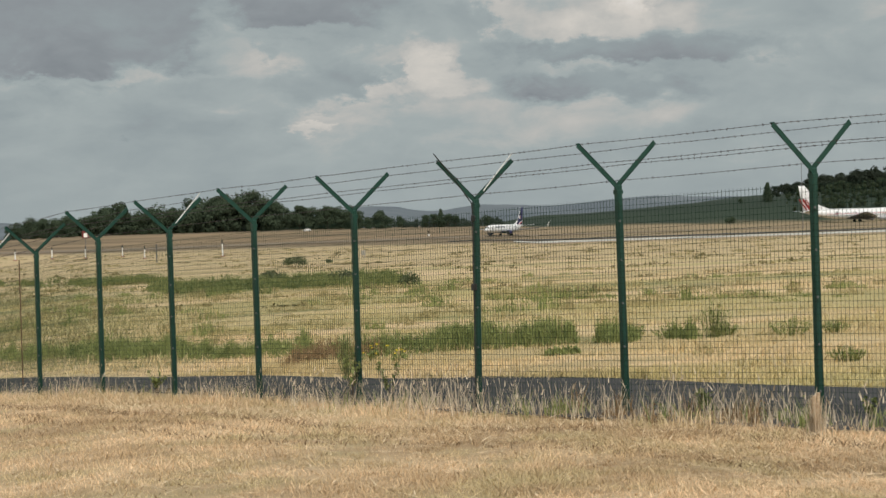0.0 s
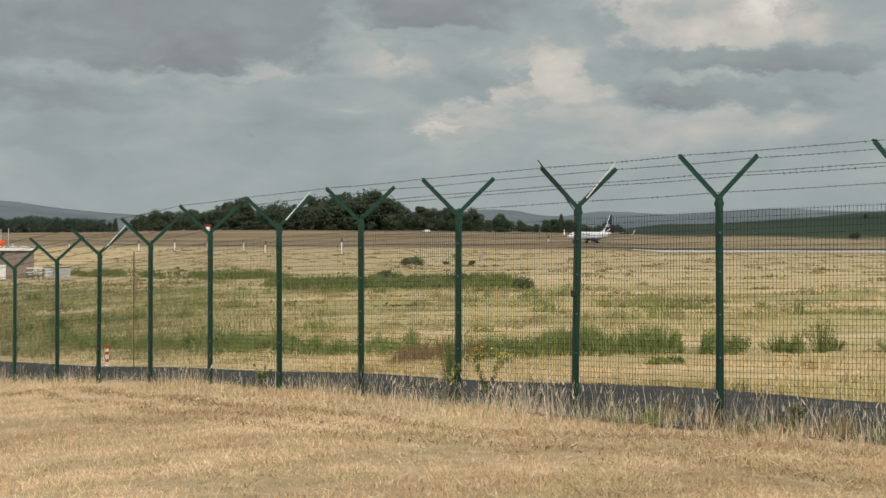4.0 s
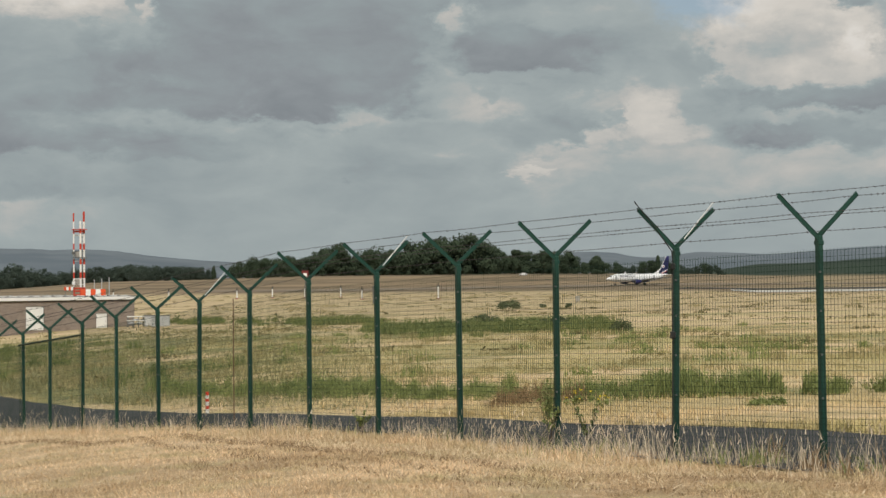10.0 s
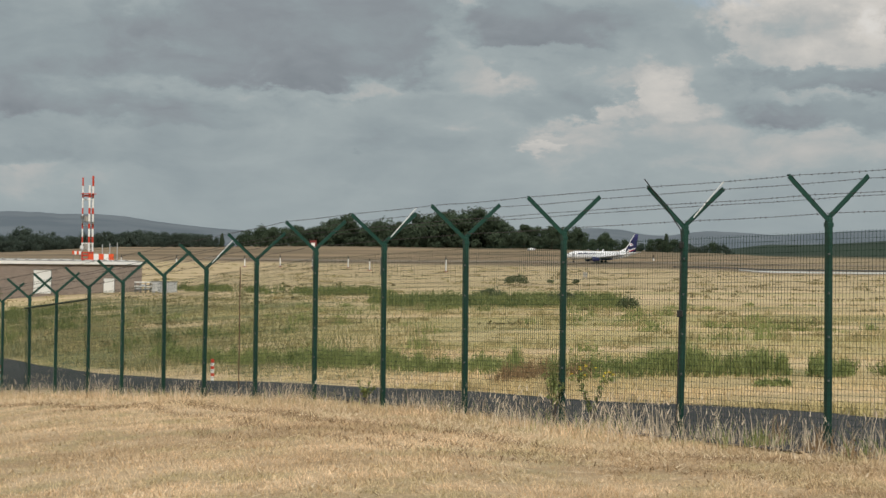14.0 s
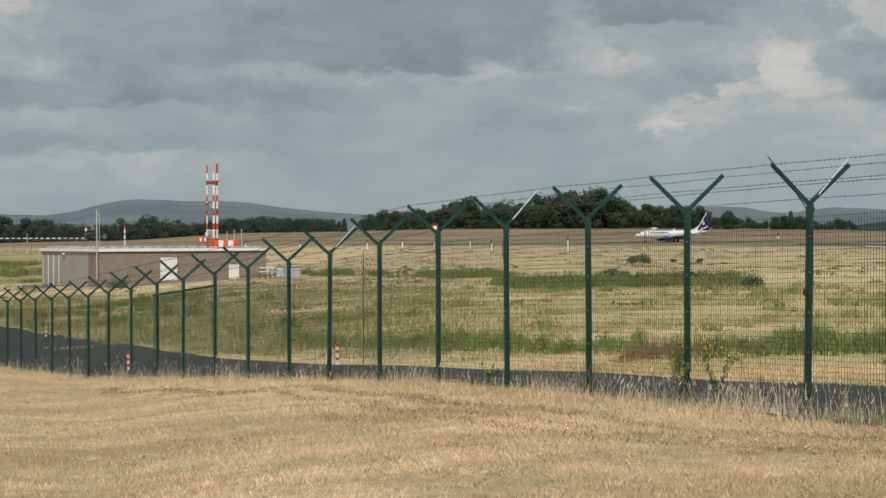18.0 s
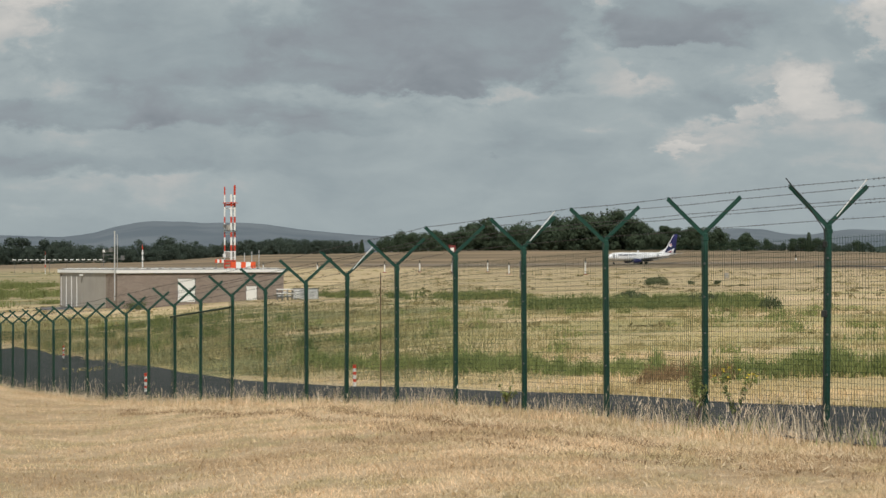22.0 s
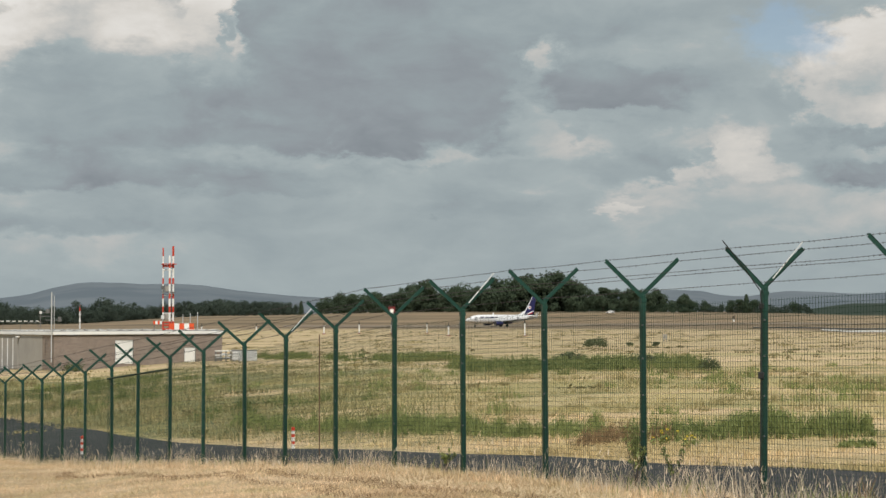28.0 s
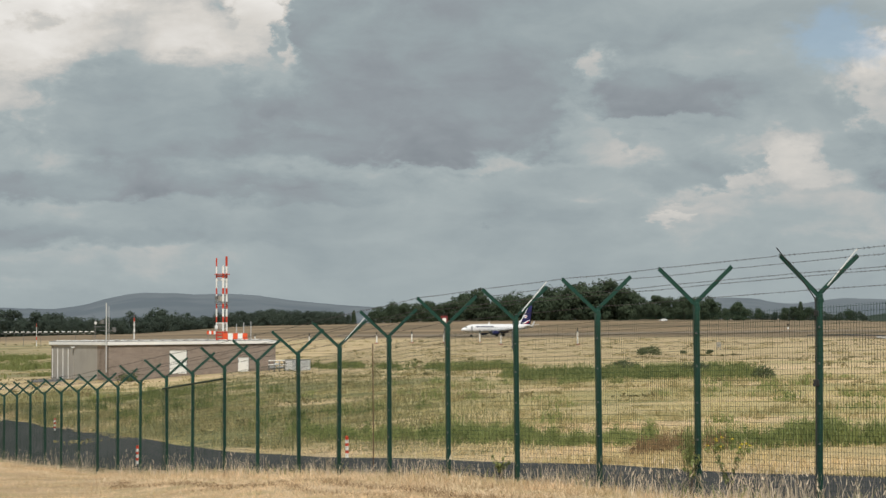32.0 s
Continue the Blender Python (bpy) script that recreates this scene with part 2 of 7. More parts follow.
    bg_cloud = N("ShaderNodeBackground")
    link(ramp.outputs[0], bg_cloud.inputs[0])
    bg_cloud.inputs[1].default_value = 1.0
    # where the layer tears open
    tear = math_node("MAXIMUM", *(falloff(reach(*row)[1], 0.5, 0.55) for row in TEARS))
    mix = N("ShaderNodeMixShader")
    link(tear, mix.inputs[0])
    link(bg_cloud.outputs[0], mix.inputs[1])
    link(bg_sky.outputs[0], mix.inputs[2])
    link(mix.outputs[0], out.inputs[0])


sky_nodes()
sun_data = bpy.data.lights.new("sun", "SUN")
sun_data.energy, sun_data.angle, sun_data.color = 3.0, radians(2.0), (1.0, 0.94, 0.85)
sun = new("sun", sun_data)
sun.matrix_world = look((0, 0, 50), (-50 * math.sin(SUN_AZ) * math.cos(SUN_ELEV), -50 * math.cos(SUN_AZ) * math.cos(SUN_ELEV), 50 - 50 * math.sin(SUN_ELEV)))


# ---- materials ----
def base_mat(name, rough=0.6, metal=0.0):
    m = bpy.data.materials.new(name)
    m.use_nodes = True
    nt = m.node_tree
    b = nt.nodes["Principled BSDF"]
    b.inputs["Roughness"].default_value = rough
    b.inputs["Metallic"].default_value = metal
    return m, nt, b


def noisy(name, c1, c2, scale=3.0, rough=0.6, metal=0.0, bump=0.0, fine=40.0, spread=0.25, per_object=0.0, per_island=0.0):
    """Two colours mixed by a coarse and a fine noise, with a little relief."""
    m, nt, b = base_mat(name, rough, metal)
    N, link = nt.nodes.new, nt.links.new
    coord = N("ShaderNodeTexCoord")
    n1, n2 = N("ShaderNodeTexNoise"), N("ShaderNodeTexNoise")
    n1.inputs["Scale"].default_value, n2.inputs["Scale"].default_value = scale, fine
    n1.inputs["Detail"].default_value = n2.inputs["Detail"].default_value = 4.0
    for n in (n1, n2):
        link(coord.outputs["Object"], n.inputs["Vector"])
    add = N("ShaderNodeMath")
    add.operation = "ADD"
    link(n1.outputs["Fac"], add.inputs[0])
    link(n2.outputs["Fac"], add.inputs[1])
    mr = N("ShaderNodeMapRange")
    mr.inputs["From Min"].default_value, mr.inputs["From Max"].default_value = 1.0 - spread, 1.0 + spread
    link(add.outputs[0], mr.inputs["Value"])
    fac = mr.outputs[0]
    if per_object or per_island:
        src = N("ShaderNodeObjectInfo").outputs["Random"] if per_object else N("ShaderNodeNewGeometry").outputs["Random Per Island"]
        mx = N("ShaderNodeMix")
        mx.inputs[0].default_value = per_object or per_island
        link(fac, mx.inputs[2])
        link(src, mx.inputs[3])
        fac = mx.outputs[0]
    mix = N("ShaderNodeMix")
    mix.data_type = "RGBA"
    mix.inputs[6].default_value, mix.inputs[7].default_value = (*c1, 1), (*c2, 1)
    link(fac, mix.inputs[0])
    link(mix.outputs[2], b.inputs["Base Color"])
    if bump:
        bp = N("ShaderNodeBump")
        bp.inputs["Strength"].default_value = bump
        bp.inputs["Distance"].default_value = 0.02
        link(n2.outputs["Fac"], bp.inputs["Height"])
        link(bp.outputs[0], b.inputs["Normal"])
    return m


def leafy(m, through_light=0.4):
    """Lets part of the light through thin leaves and blades."""
    nt = m.node_tree
    b = nt.nodes["Principled BSDF"]
    thin, mix = nt.nodes.new("ShaderNodeBsdfTranslucent"), nt.nodes.new("ShaderNodeMixShader")
    nt.links.new(b.inputs["Base Color"].links[0].from_socket, thin.inputs["Color"])
    mix.inputs[0].default_value = through_light
    nt.links.new(b.outputs[0], mix.inputs[1])
    nt.links.new(thin.outputs[0], mix.inputs[2])
    nt.links.new(mix.outputs[0], nt.nodes["Material Output"].inputs["Surface"])
    return m


GREEN = noisy("green_powder_coat", (0.007, 0.044, 0.031), (0.013, 0.066, 0.047), 2.0, 0.42, 0.0, 0.05)
GREEN_WIRE = noisy("green_wire", (0.012, 0.036, 0.024), (0.021, 0.049, 0.033), 2.0, 0.55)
GREEN_WIRE.node_tree.nodes["Principled BSDF"].inputs["Specular IOR Level"].default_value = 0.2
GALV = noisy("galvanised_steel", (0.14, 0.14, 0.145), (0.26, 0.26, 0.26), 5.0, 0.5, 0.6)
RUSTY = noisy("weathered_barbed_wire", (0.05, 0.045, 0.045), (0.11, 0.09, 0.085), 8.0, 0.6, 0.4)
WHITE = noisy("white_paint", (0.72, 0.72, 0.70), (0.82, 0.82, 0.80), 1.0, 0.4, 0.0, 0.02)
RED = noisy("signal_red_paint", (0.55, 0.035, 0.012), (0.68, 0.06, 0.02), 1.0, 0.4)
MAST_RED = noisy("mast_red_paint", (0.46, 0.04, 0.02), (0.58, 0.065, 0.03), 1.0, 0.45)
ORANGE = noisy("orange_red_paint", (0.62, 0.07, 0.018), (0.72, 0.10, 0.028), 1.0, 0.4)
BLACK = noisy("black_plastic", (0.012, 0.012, 0.012), (0.03, 0.03, 0.03), 5.0, 0.5)
ASPHALT = noisy("asphalt", (0.046, 0.046, 0.048), (0.076, 0.075, 0.076), 0.25, 0.95, 0.0, 0.3, 30.0)
ASPHALT.node_tree.nodes["Principled BSDF"].inputs["Specular IOR Level"].default_value = 0.2
CONCRETE = noisy("pale_concrete", (0.46, 0.44, 0.40), (0.57, 0.55, 0.50), 0.05, 0.85)
PANEL_GREY = noisy("grey_beige_panel", (0.30, 0.28, 0.25), (0.37, 0.345, 0.31), 1.0, 0.6)
FASCIA = noisy("white_fascia", (0.76, 0.76, 0.75), (0.84, 0.84, 0.82), 0.8, 0.45)
GRAVEL = noisy("roof_gravel", (0.28, 0.27, 0.26), (0.5, 0.49, 0.47), 3.0, 0.95, 0.0, 0.5, 30.0)
LEAF = leafy(noisy("tree_leaves", (0.058, 0.086, 0.050), (0.080, 0.112, 0.066), 0.06, 0.95, 0.0, 0.0, 1.0, 0.3, per_island=0.15))
LEAF_FOREST = leafy(noisy("forest_leaves", (0.024, 0.036, 0.023), (0.046, 0.060, 0.038), 0.04, 0.9, 0.0, 0.0, 0.5, 0.3, per_island=0.15))
LEAF_DARK = leafy(noisy("far_wood_leaves", (0.056, 0.080, 0.062), (0.082, 0.108, 0.082), 0.05, 0.95, 0.0, 0.0, 0.8, 0.3, per_island=0.15))
LEAF_THICKET = leafy(noisy("thicket_leaves", (0.040, 0.060, 0.031), (0.080, 0.108, 0.055), 0.03, 0.95, 0.0, 0.0, 0.4, 0.3, per_island=0.15))
WEED = leafy(noisy("green_weeds", (0.110, 0.150, 0.042), (0.36, 0.385, 0.132), 0.5, 0.7, 0.0, 0.0, 6.0, 0.3, per_island=0.6), 0.15)
BARK = noisy("bark", (0.05, 0.038, 0.028), (0.11, 0.085, 0.06), 2.0, 0.9, 0.0, 0.4)
def straw_material(name, colour, low=0.62, high=1.45):
    m, nt, b = base_mat(name, 0.85)
    N, link = nt.nodes.new, nt.links.new
    geo = N("ShaderNodeNewGeometry")
    col = colour(N, link, geo.outputs["Position"])
    hsv = N("ShaderNodeHueSaturation")
    r = N("ShaderNodeMapRange")
    r.inputs["To Min"].default_value, r.inputs["To Max"].default_value = low, high
    link(geo.outputs["Random Per Island"], r.inputs["Value"])
    link(r.outputs[0], hsv.inputs["Value"])
    link(col, hsv.inputs["Color"])
    link(hsv.outputs[0], b.inputs["Base Color"])
    return m


STRAW_PALE = noisy("dry_seed_grass", (0.40, 0.315, 0.215), (0.80, 0.68, 0.52), 0.8, 0.8, 0.0, 0.0, 9.0, 0.3, per_island=0.7)
YELLOW = noisy("yellow_petals", (0.65, 0.50, 0.03), (0.80, 0.62, 0.05), 5.0, 0.6)
PLANE_WHITE = noisy("aircraft_white", (0.74, 0.75, 0.76), (0.80, 0.80, 0.81), 0.2, 0.28)
PLANE_GREY = noisy("aircraft_grey", (0.30, 0.31, 0.33), (0.38, 0.39, 0.41), 0.3, 0.35)
NAVY = noisy("navy_blue_paint", (0.012, 0.012, 0.065), (0.022, 0.022, 0.11), 0.4, 0.3)
CRIMSON = noisy("crimson_paint", (0.42, 0.012, 0.03), (0.52, 0.02, 0.045), 0.4, 0.3)
TYRE = noisy("tyre_rubber", (0.012, 0.012, 0.012), (0.03, 0.03, 0.03), 4.0, 0.8)
GLASS_DARK = noisy("dark_window_glass", (0.01, 0.012, 0.016), (0.02, 0.022, 0.03), 1.0, 0.08)
TUBE = noisy("bright_galvanised_tube", (0.60, 0.61, 0.61), (0.75, 0.75, 0.74), 3.0, 0.3, 0.25)
METAL = noisy("bare_metal", (0.5, 0.5, 0.5), (0.65, 0.65, 0.65), 2.0, 0.25, 1.0)


def lawn_colour(N, link, pos):
    """Mown dry grass: pale swaths that run with the fence, browner and greener patches between."""
    def noise_of(scale, detail, rot, stretch, rough=0.6):
        mp = N("ShaderNodeMapping")
        mp.inputs["Rotation"].default_value = (0, 0, rot)
        mp.inputs["Scale"].default_value = stretch
        link(pos, mp.inputs["Vector"])
        n = N("ShaderNodeTexNoise")
        n.inputs["Scale"].default_value, n.inputs["Detail"].default_value, n.inputs["Roughness"].default_value = scale, detail, rough
        link(mp.outputs[0], n.inputs["Vector"])
        return n.outputs["Fac"]

    def ramped(v, lo, hi):
        r = N("ShaderNodeMapRange")
        r.interpolation_type = "SMOOTHSTEP"
        r.inputs["From Min"].default_value, r.inputs["From Max"].default_value = lo, hi
        link(v, r.inputs["Value"])
        return r.outputs[0]

    def mixed(f, a, c):
        mx = N("ShaderNodeMix")
        mx.data_type = "RGBA"
        link(f, mx.inputs[0])
        for slot, v in ((6, a), (7, c)):
            if isinstance(v, tuple):
                mx.inputs[slot].default_value = (*v, 1)
            else:
                link(v, mx.inputs[slot])
        return mx.outputs[2]

    col = mixed(ramped(noise_of(0.5, 8.0, 0.15, (0.42, 1.15, 1), 0.66), 0.38, 0.64), (0.42, 0.30, 0.175), (0.69, 0.515, 0.33))
    col = mixed(ramped(noise_of(1.1, 8.0, 0.1, (0.5, 1.4, 1), 0.66), 0.53, 0.70), col, (0.36, 0.262, 0.15))
    col = mixed(ramped(noise_of(0.9, 6.0, 0.3, (1, 1, 1)), 0.46, 0.66), col, (0.44, 0.355, 0.20))
    col = mixed(ramped(noise_of(2.6, 5.0, 0.9, (1, 0.6, 1)), 0.55, 0.75), col, (0.71, 0.55, 0.37))
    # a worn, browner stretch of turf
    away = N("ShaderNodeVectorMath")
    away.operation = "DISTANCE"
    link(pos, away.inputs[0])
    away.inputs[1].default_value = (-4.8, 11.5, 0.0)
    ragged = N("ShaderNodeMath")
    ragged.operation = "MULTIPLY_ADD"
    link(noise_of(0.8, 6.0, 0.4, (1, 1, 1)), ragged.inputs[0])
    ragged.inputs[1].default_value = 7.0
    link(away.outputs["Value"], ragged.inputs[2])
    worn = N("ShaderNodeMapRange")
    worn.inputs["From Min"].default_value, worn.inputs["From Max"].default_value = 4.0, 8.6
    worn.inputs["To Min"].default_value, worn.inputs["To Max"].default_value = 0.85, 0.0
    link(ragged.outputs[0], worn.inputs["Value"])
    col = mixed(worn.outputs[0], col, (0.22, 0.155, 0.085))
    return mixed(ramped(noise_of(1.7, 6.0, 2.1, (1, 1, 1)), 0.62, 0.76), col, (0.33, 0.215, 0.12))


def field_colour(N, link, pos):
    """Airfield grass: dry bands, olive bands and darker tussocks, drawn out across the view."""
    def noise_of(scale, detail, stretch, rough=0.6, shift=0.0):
        mp = N("ShaderNodeMapping")
        mp.inputs["Scale"].default_value = stretch
        mp.inputs["Location"].default_value = (shift, shift * 0.7, 0)
        link(pos, mp.inputs["Vector"])
        n = N("ShaderNodeTexNoise")
        n.inputs["Scale"].default_value, n.inputs["Detail"].default_value, n.inputs["Roughness"].default_value = scale, detail, rough
        link(mp.outputs[0], n.inputs["Vector"])
        return n.outputs["Fac"]

    def mixed(v, lo, hi, most, a, c):
        r = N("ShaderNodeMapRange")
        r.interpolation_type = "SMOOTHSTEP"
        for key, val in (("From Min", lo), ("From Max", hi), ("To Max", most)):
            r.inputs[key].default_value = val
        link(v, r.inputs["Value"])
        mx = N("ShaderNodeMix")
        mx.data_type = "RGBA"
        link(r.outputs[0], mx.inputs[0])
        for slot, w in ((6, a), (7, c)):
            if isinstance(w, tuple):
                mx.inputs[slot].default_value = (*w, 1)
            else:
                link(w, mx.inputs[slot])
        return mx.outputs[2]

    sep = N("ShaderNodeSeparateXYZ")
    link(pos, sep.inputs[0])
    near = N("ShaderNodeMapRange")
    near.interpolation_type = "SMOOTHSTEP"
    for key, val in (("From Min", 135.0), ("From Max", 70.0), ("To Min", 0.0), ("To Max", 0.055)):
        near.inputs[key].default_value = val
    link(sep.outputs[1], near.inputs["Value"])

    def greener(v):
        n = N("ShaderNodeMath")
        link(v, n.inputs[0])
        link(near.outputs[0], n.inputs[1])
        return n.outputs[0]

    col = mixed(noise_of(0.12, 6.0, (0.10, 1.3, 1)), 0.40, 0.62, 1.0, (0.49, 0.38, 0.20), (0.65, 0.485, 0.295))
    col = mixed(greener(noise_of(0.07, 7.0, (0.16, 1.5, 1), 0.62, 5.0)), 0.50, 0.62, 0.85, col, (0.38, 0.332, 0.145))
    col = mixed(noise_of(0.30, 6.0, (0.05, 2.0, 1), 0.6, 9.0), 0.50, 0.62, 0.65, col, (0.36, 0.285, 0.14))
    return mixed(noise_of(1.1, 5.0, (0.6, 1, 1), 0.6, 2.0), 0.54, 0.74, 0.6, col, (0.28, 0.225, 0.105))


def ground_material():
    """Straw-dry grass with greener bands, patches and mowing lines, all at real size."""
    m, nt, b = base_mat("dry_grassland", 0.95)
    N, link = nt.nodes.new, nt.links.new
    geo = N("ShaderNodeNewGeometry")
    pos = geo.outputs["Position"]

    def noise_at(scale, detail=5.0, stretch=(1, 1, 1), rough=0.55):
        mp = N("ShaderNodeMapping")
        mp.inputs["Scale"].default_value = stretch
        link(pos, mp.inputs["Vector"])
        n = N("ShaderNodeTexNoise")
        n.inputs["Scale"].default_value, n.inputs["Detail"].default_value = scale, detail
        n.inputs["Roughness"].default_value = rough
        link(mp.outputs[0], n.inputs["Vector"])
        return n.outputs["Fac"]

    def rng_map(v, lo, hi, to_lo=0.0, to_hi=1.0):
        r = N("ShaderNodeMapRange")
        r.interpolation_type = "SMOOTHSTEP"
        for key, val in (("From Min", lo), ("From Max", hi), ("To Min", to_lo), ("To Max", to_hi)):
            r.inputs[key].default_value = val
        link(v, r.inputs["Value"])
        return r.outputs[0]

    def mixc(f, a, c):
        mx = N("ShaderNodeMix")
        mx.data_type = "RGBA"
        link(f, mx.inputs[0])
        for slot, v in ((6, a), (7, c)):
            if isinstance(v, tuple):
                mx.inputs[slot].default_value = (*v, 1)
            else:
                link(v, mx.inputs[slot])
        return mx.outputs[2]

    def mul(a, c):
        n = N("ShaderNodeMath")
        n.operation = "MULTIPLY"
        for i, v in enumerate((a, c)):
            if isinstance(v, (int, float)):
                n.inputs[i].default_value = v
            else:
                link(v, n.inputs[i])
        return n.outputs[0]

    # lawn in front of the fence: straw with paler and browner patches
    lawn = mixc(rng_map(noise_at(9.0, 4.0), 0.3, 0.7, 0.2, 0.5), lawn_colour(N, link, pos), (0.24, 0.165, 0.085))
    field = field_colour(N, link, pos)
    sep = N("ShaderNodeSeparateXYZ")
    link(pos, sep.inputs[0])
    at_weed = N("ShaderNodeAttribute")
    at_weed.attribute_name = "weed"
    ragged = N("ShaderNodeMath")
    link(at_weed.outputs["Fac"], ragged.inputs[0])
    link(rng_map(noise_at(0.22, 6.0, (0.5, 1, 1), 0.65), 0.3, 0.7, -0.5, 0.5), ragged.inputs[1])
    green = mixc(rng_map(noise_at(1.1, 5.0), 0.35, 0.65), (0.085, 0.105, 0.035), (0.20, 0.20, 0.075))
    field = mixc(rng_map(ragged.outputs[0], 0.3, 0.75, 0.0, 0.85), field, green)
    pale = mul(rng_map(sep.outputs[1], 120, 190), rng_map(noise_at(0.03, 6.0, (0.25, 1.6, 1), 0.6), 0.36, 0.60))
    field = mixc(mul(pale, 0.45), field, (0.55, 0.42, 0.26))
    dark_line = mul(rng_map(sep.outputs[1], 110, 170), rng_map(noise_at(0.075, 8.0, (0.16, 2.0, 1), 0.70), 0.47, 0.62))
    field = mixc(mul(dark_line, 0.8), field, (0.26, 0.19, 0.10))
    ratio = N("ShaderNodeMath")
    ratio.operation = "DIVIDE"
    link(sep.outputs[0], ratio.inputs[0])
    link(sep.outputs[1], ratio.inputs[1])
    far_brown = mul(rng_map(sep.outputs[1], 420, 620), rng_map(ratio.outputs[0], 0.22, 0.30, 1.0, 0.72))
    streak = mixc(rng_map(noise_at(0.016, 7.0, (0.25, 3.5, 1), 0.65), 0.40, 0.60), (0.10, 0.074, 0.042), (0.26, 0.182, 0.108))
    field = mixc(mul(far_brown, 0.92), field, streak)
    at_lawn = N("ShaderNodeAttribute")
    at_lawn.attribute_name = "lawn"
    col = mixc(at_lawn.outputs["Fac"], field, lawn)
    at_crop = N("ShaderNodeAttribute")
    at_crop.attribute_name = "crop"
    crop = mixc(rng_map(noise_at(0.01, 5.0), 0.4, 0.6), (0.0085, 0.022, 0.009), (0.014, 0.030, 0.013))
    col = mixc(at_crop.outputs["Fac"], col, crop)
    link(col, b.inputs["Base Color"])
    bp = N("ShaderNodeBump")
    bp.inputs["Strength"].default_value, bp.inputs["Distance"].default_value = 0.5, 0.05
    link(noise_at(14.0, 4.0), bp.inputs["Height"])
    link(bp.outputs[0], b.inputs["Normal"])
    return m


GROUND_M = ground_material()
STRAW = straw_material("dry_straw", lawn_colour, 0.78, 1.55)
FIELD_STRAW = straw_material("field_straw", field_colour, 0.8, 1.6)


def brick_material():
    """Brown stretcher-bond brick at true size."""
    m, nt, b = base_mat("brown_brick", 0.9)
    N, link = nt.nodes.new, nt.links.new
    coord = N("ShaderNodeTexCoord")
    sep, comb = N("ShaderNodeSeparateXYZ"), N("ShaderNodeCombineXYZ")
    link(coord.outputs["Object"], sep.inputs[0])
    add = N("ShaderNodeMath")
    link(sep.outputs[0], add.inputs[0])
    link(sep.outputs[1], add.inputs[1])
    link(add.outputs[0], comb.inputs[0])
    link(sep.outputs[2], comb.inputs[1])
    br = N("ShaderNodeTexBrick")
    br.inputs["Scale"].default_value = 1.0
    br.inputs["Brick Width"].default_value, br.inputs["Row Height"].default_value, br.inputs["Mortar Size"].default_value = 0.25, 0.083, 0.011
    br.inputs["Color1"].default_value, br.inputs["Color2"].default_value, br.inputs["Mortar"].default_value = (0.155, 0.115, 0.092, 1), (0.26, 0.20, 0.165, 1), (0.30, 0.27, 0.24, 1)
    link(comb.outputs[0], br.inputs["Vector"])
    n = N("ShaderNodeTexNoise")
    n.inputs["Scale"].default_value, n.inputs["Detail"].default_value = 0.9, 6.0
    link(coord.outputs["Object"], n.inputs["Vector"])
    mr = N("ShaderNodeMapRange")
    mr.inputs["From Min"].default_value, mr.inputs["From Max"].default_value = 0.35, 0.7
    mr.inputs["To Min"].default_value, mr.inputs["To Max"].default_value = 0.0, 0.45
    link(n.outputs["Fac"], mr.inputs["Value"])
    mx = N("ShaderNodeMix")
    mx.data_type = "RGBA"
    link(mr.outputs[0], mx.inputs[0])
    link(br.outputs["Color"], mx.inputs[6])
    mx.inputs[7].default_value = (0.31, 0.25, 0.21, 1)
    link(mx.outputs[2], b.inputs["Base Color"])
    bp = N("ShaderNodeBump")
    bp.inputs["Strength"].default_value, bp.inputs["Distance"].default_value = 0.5, 0.01
    link(br.outputs["Fac"], bp.inputs["Height"])
    bp.invert = True
    link(bp.outputs[0], b.inputs["Normal"])
    return m


BRICK_M = brick_material()


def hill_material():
    m, nt, b = base_mat("haze_tinted_hills", 1.0)
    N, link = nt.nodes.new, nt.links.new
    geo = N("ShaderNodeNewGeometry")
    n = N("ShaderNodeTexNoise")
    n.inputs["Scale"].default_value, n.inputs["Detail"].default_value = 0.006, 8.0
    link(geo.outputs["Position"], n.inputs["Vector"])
    # the haze of distance is mixed into the hills' own colour as blue-grey
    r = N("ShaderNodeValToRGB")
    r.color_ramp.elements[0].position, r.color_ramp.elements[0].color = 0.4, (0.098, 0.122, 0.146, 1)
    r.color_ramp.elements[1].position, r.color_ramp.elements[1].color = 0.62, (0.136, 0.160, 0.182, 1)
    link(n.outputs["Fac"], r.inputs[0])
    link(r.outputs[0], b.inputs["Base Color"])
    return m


HILL_M = hill_material()


# ---- building helpers ----
def finish(name, bm, material, smooth=False):
    me = bpy.data.meshes.new(name)
    bmesh.ops.recalc_face_normals(bm, faces=bm.faces)
    bm.to_mesh(me)
    bm.free()
    for mt in (material if isinstance(material, (list, tuple)) else [material]):
        me.materials.append(mt)
    if smooth:
        me.polygons.foreach_set("use_smooth", [True] * len(me.polygons))
    return me


def part(name, bm, material, parent, label="", smooth=False, m=None):
    """One mesh object under a thing or a part."""
    me = bm if isinstance(bm, bpy.types.Mesh) else finish(name, bm, material, smooth)
    ob = new(name, me)
    ob.parent = parent
    if m is not None:
        ob.matrix_basis = m
    if label:
        tagged(ob, label)
    return ob


def thing(name, m, label, category, group="", kind=""):
    ob = new(name)
    ob.empty_display_size = 0.3
    ob.matrix_basis = m
    return tagged(ob, label, category, group, kind)


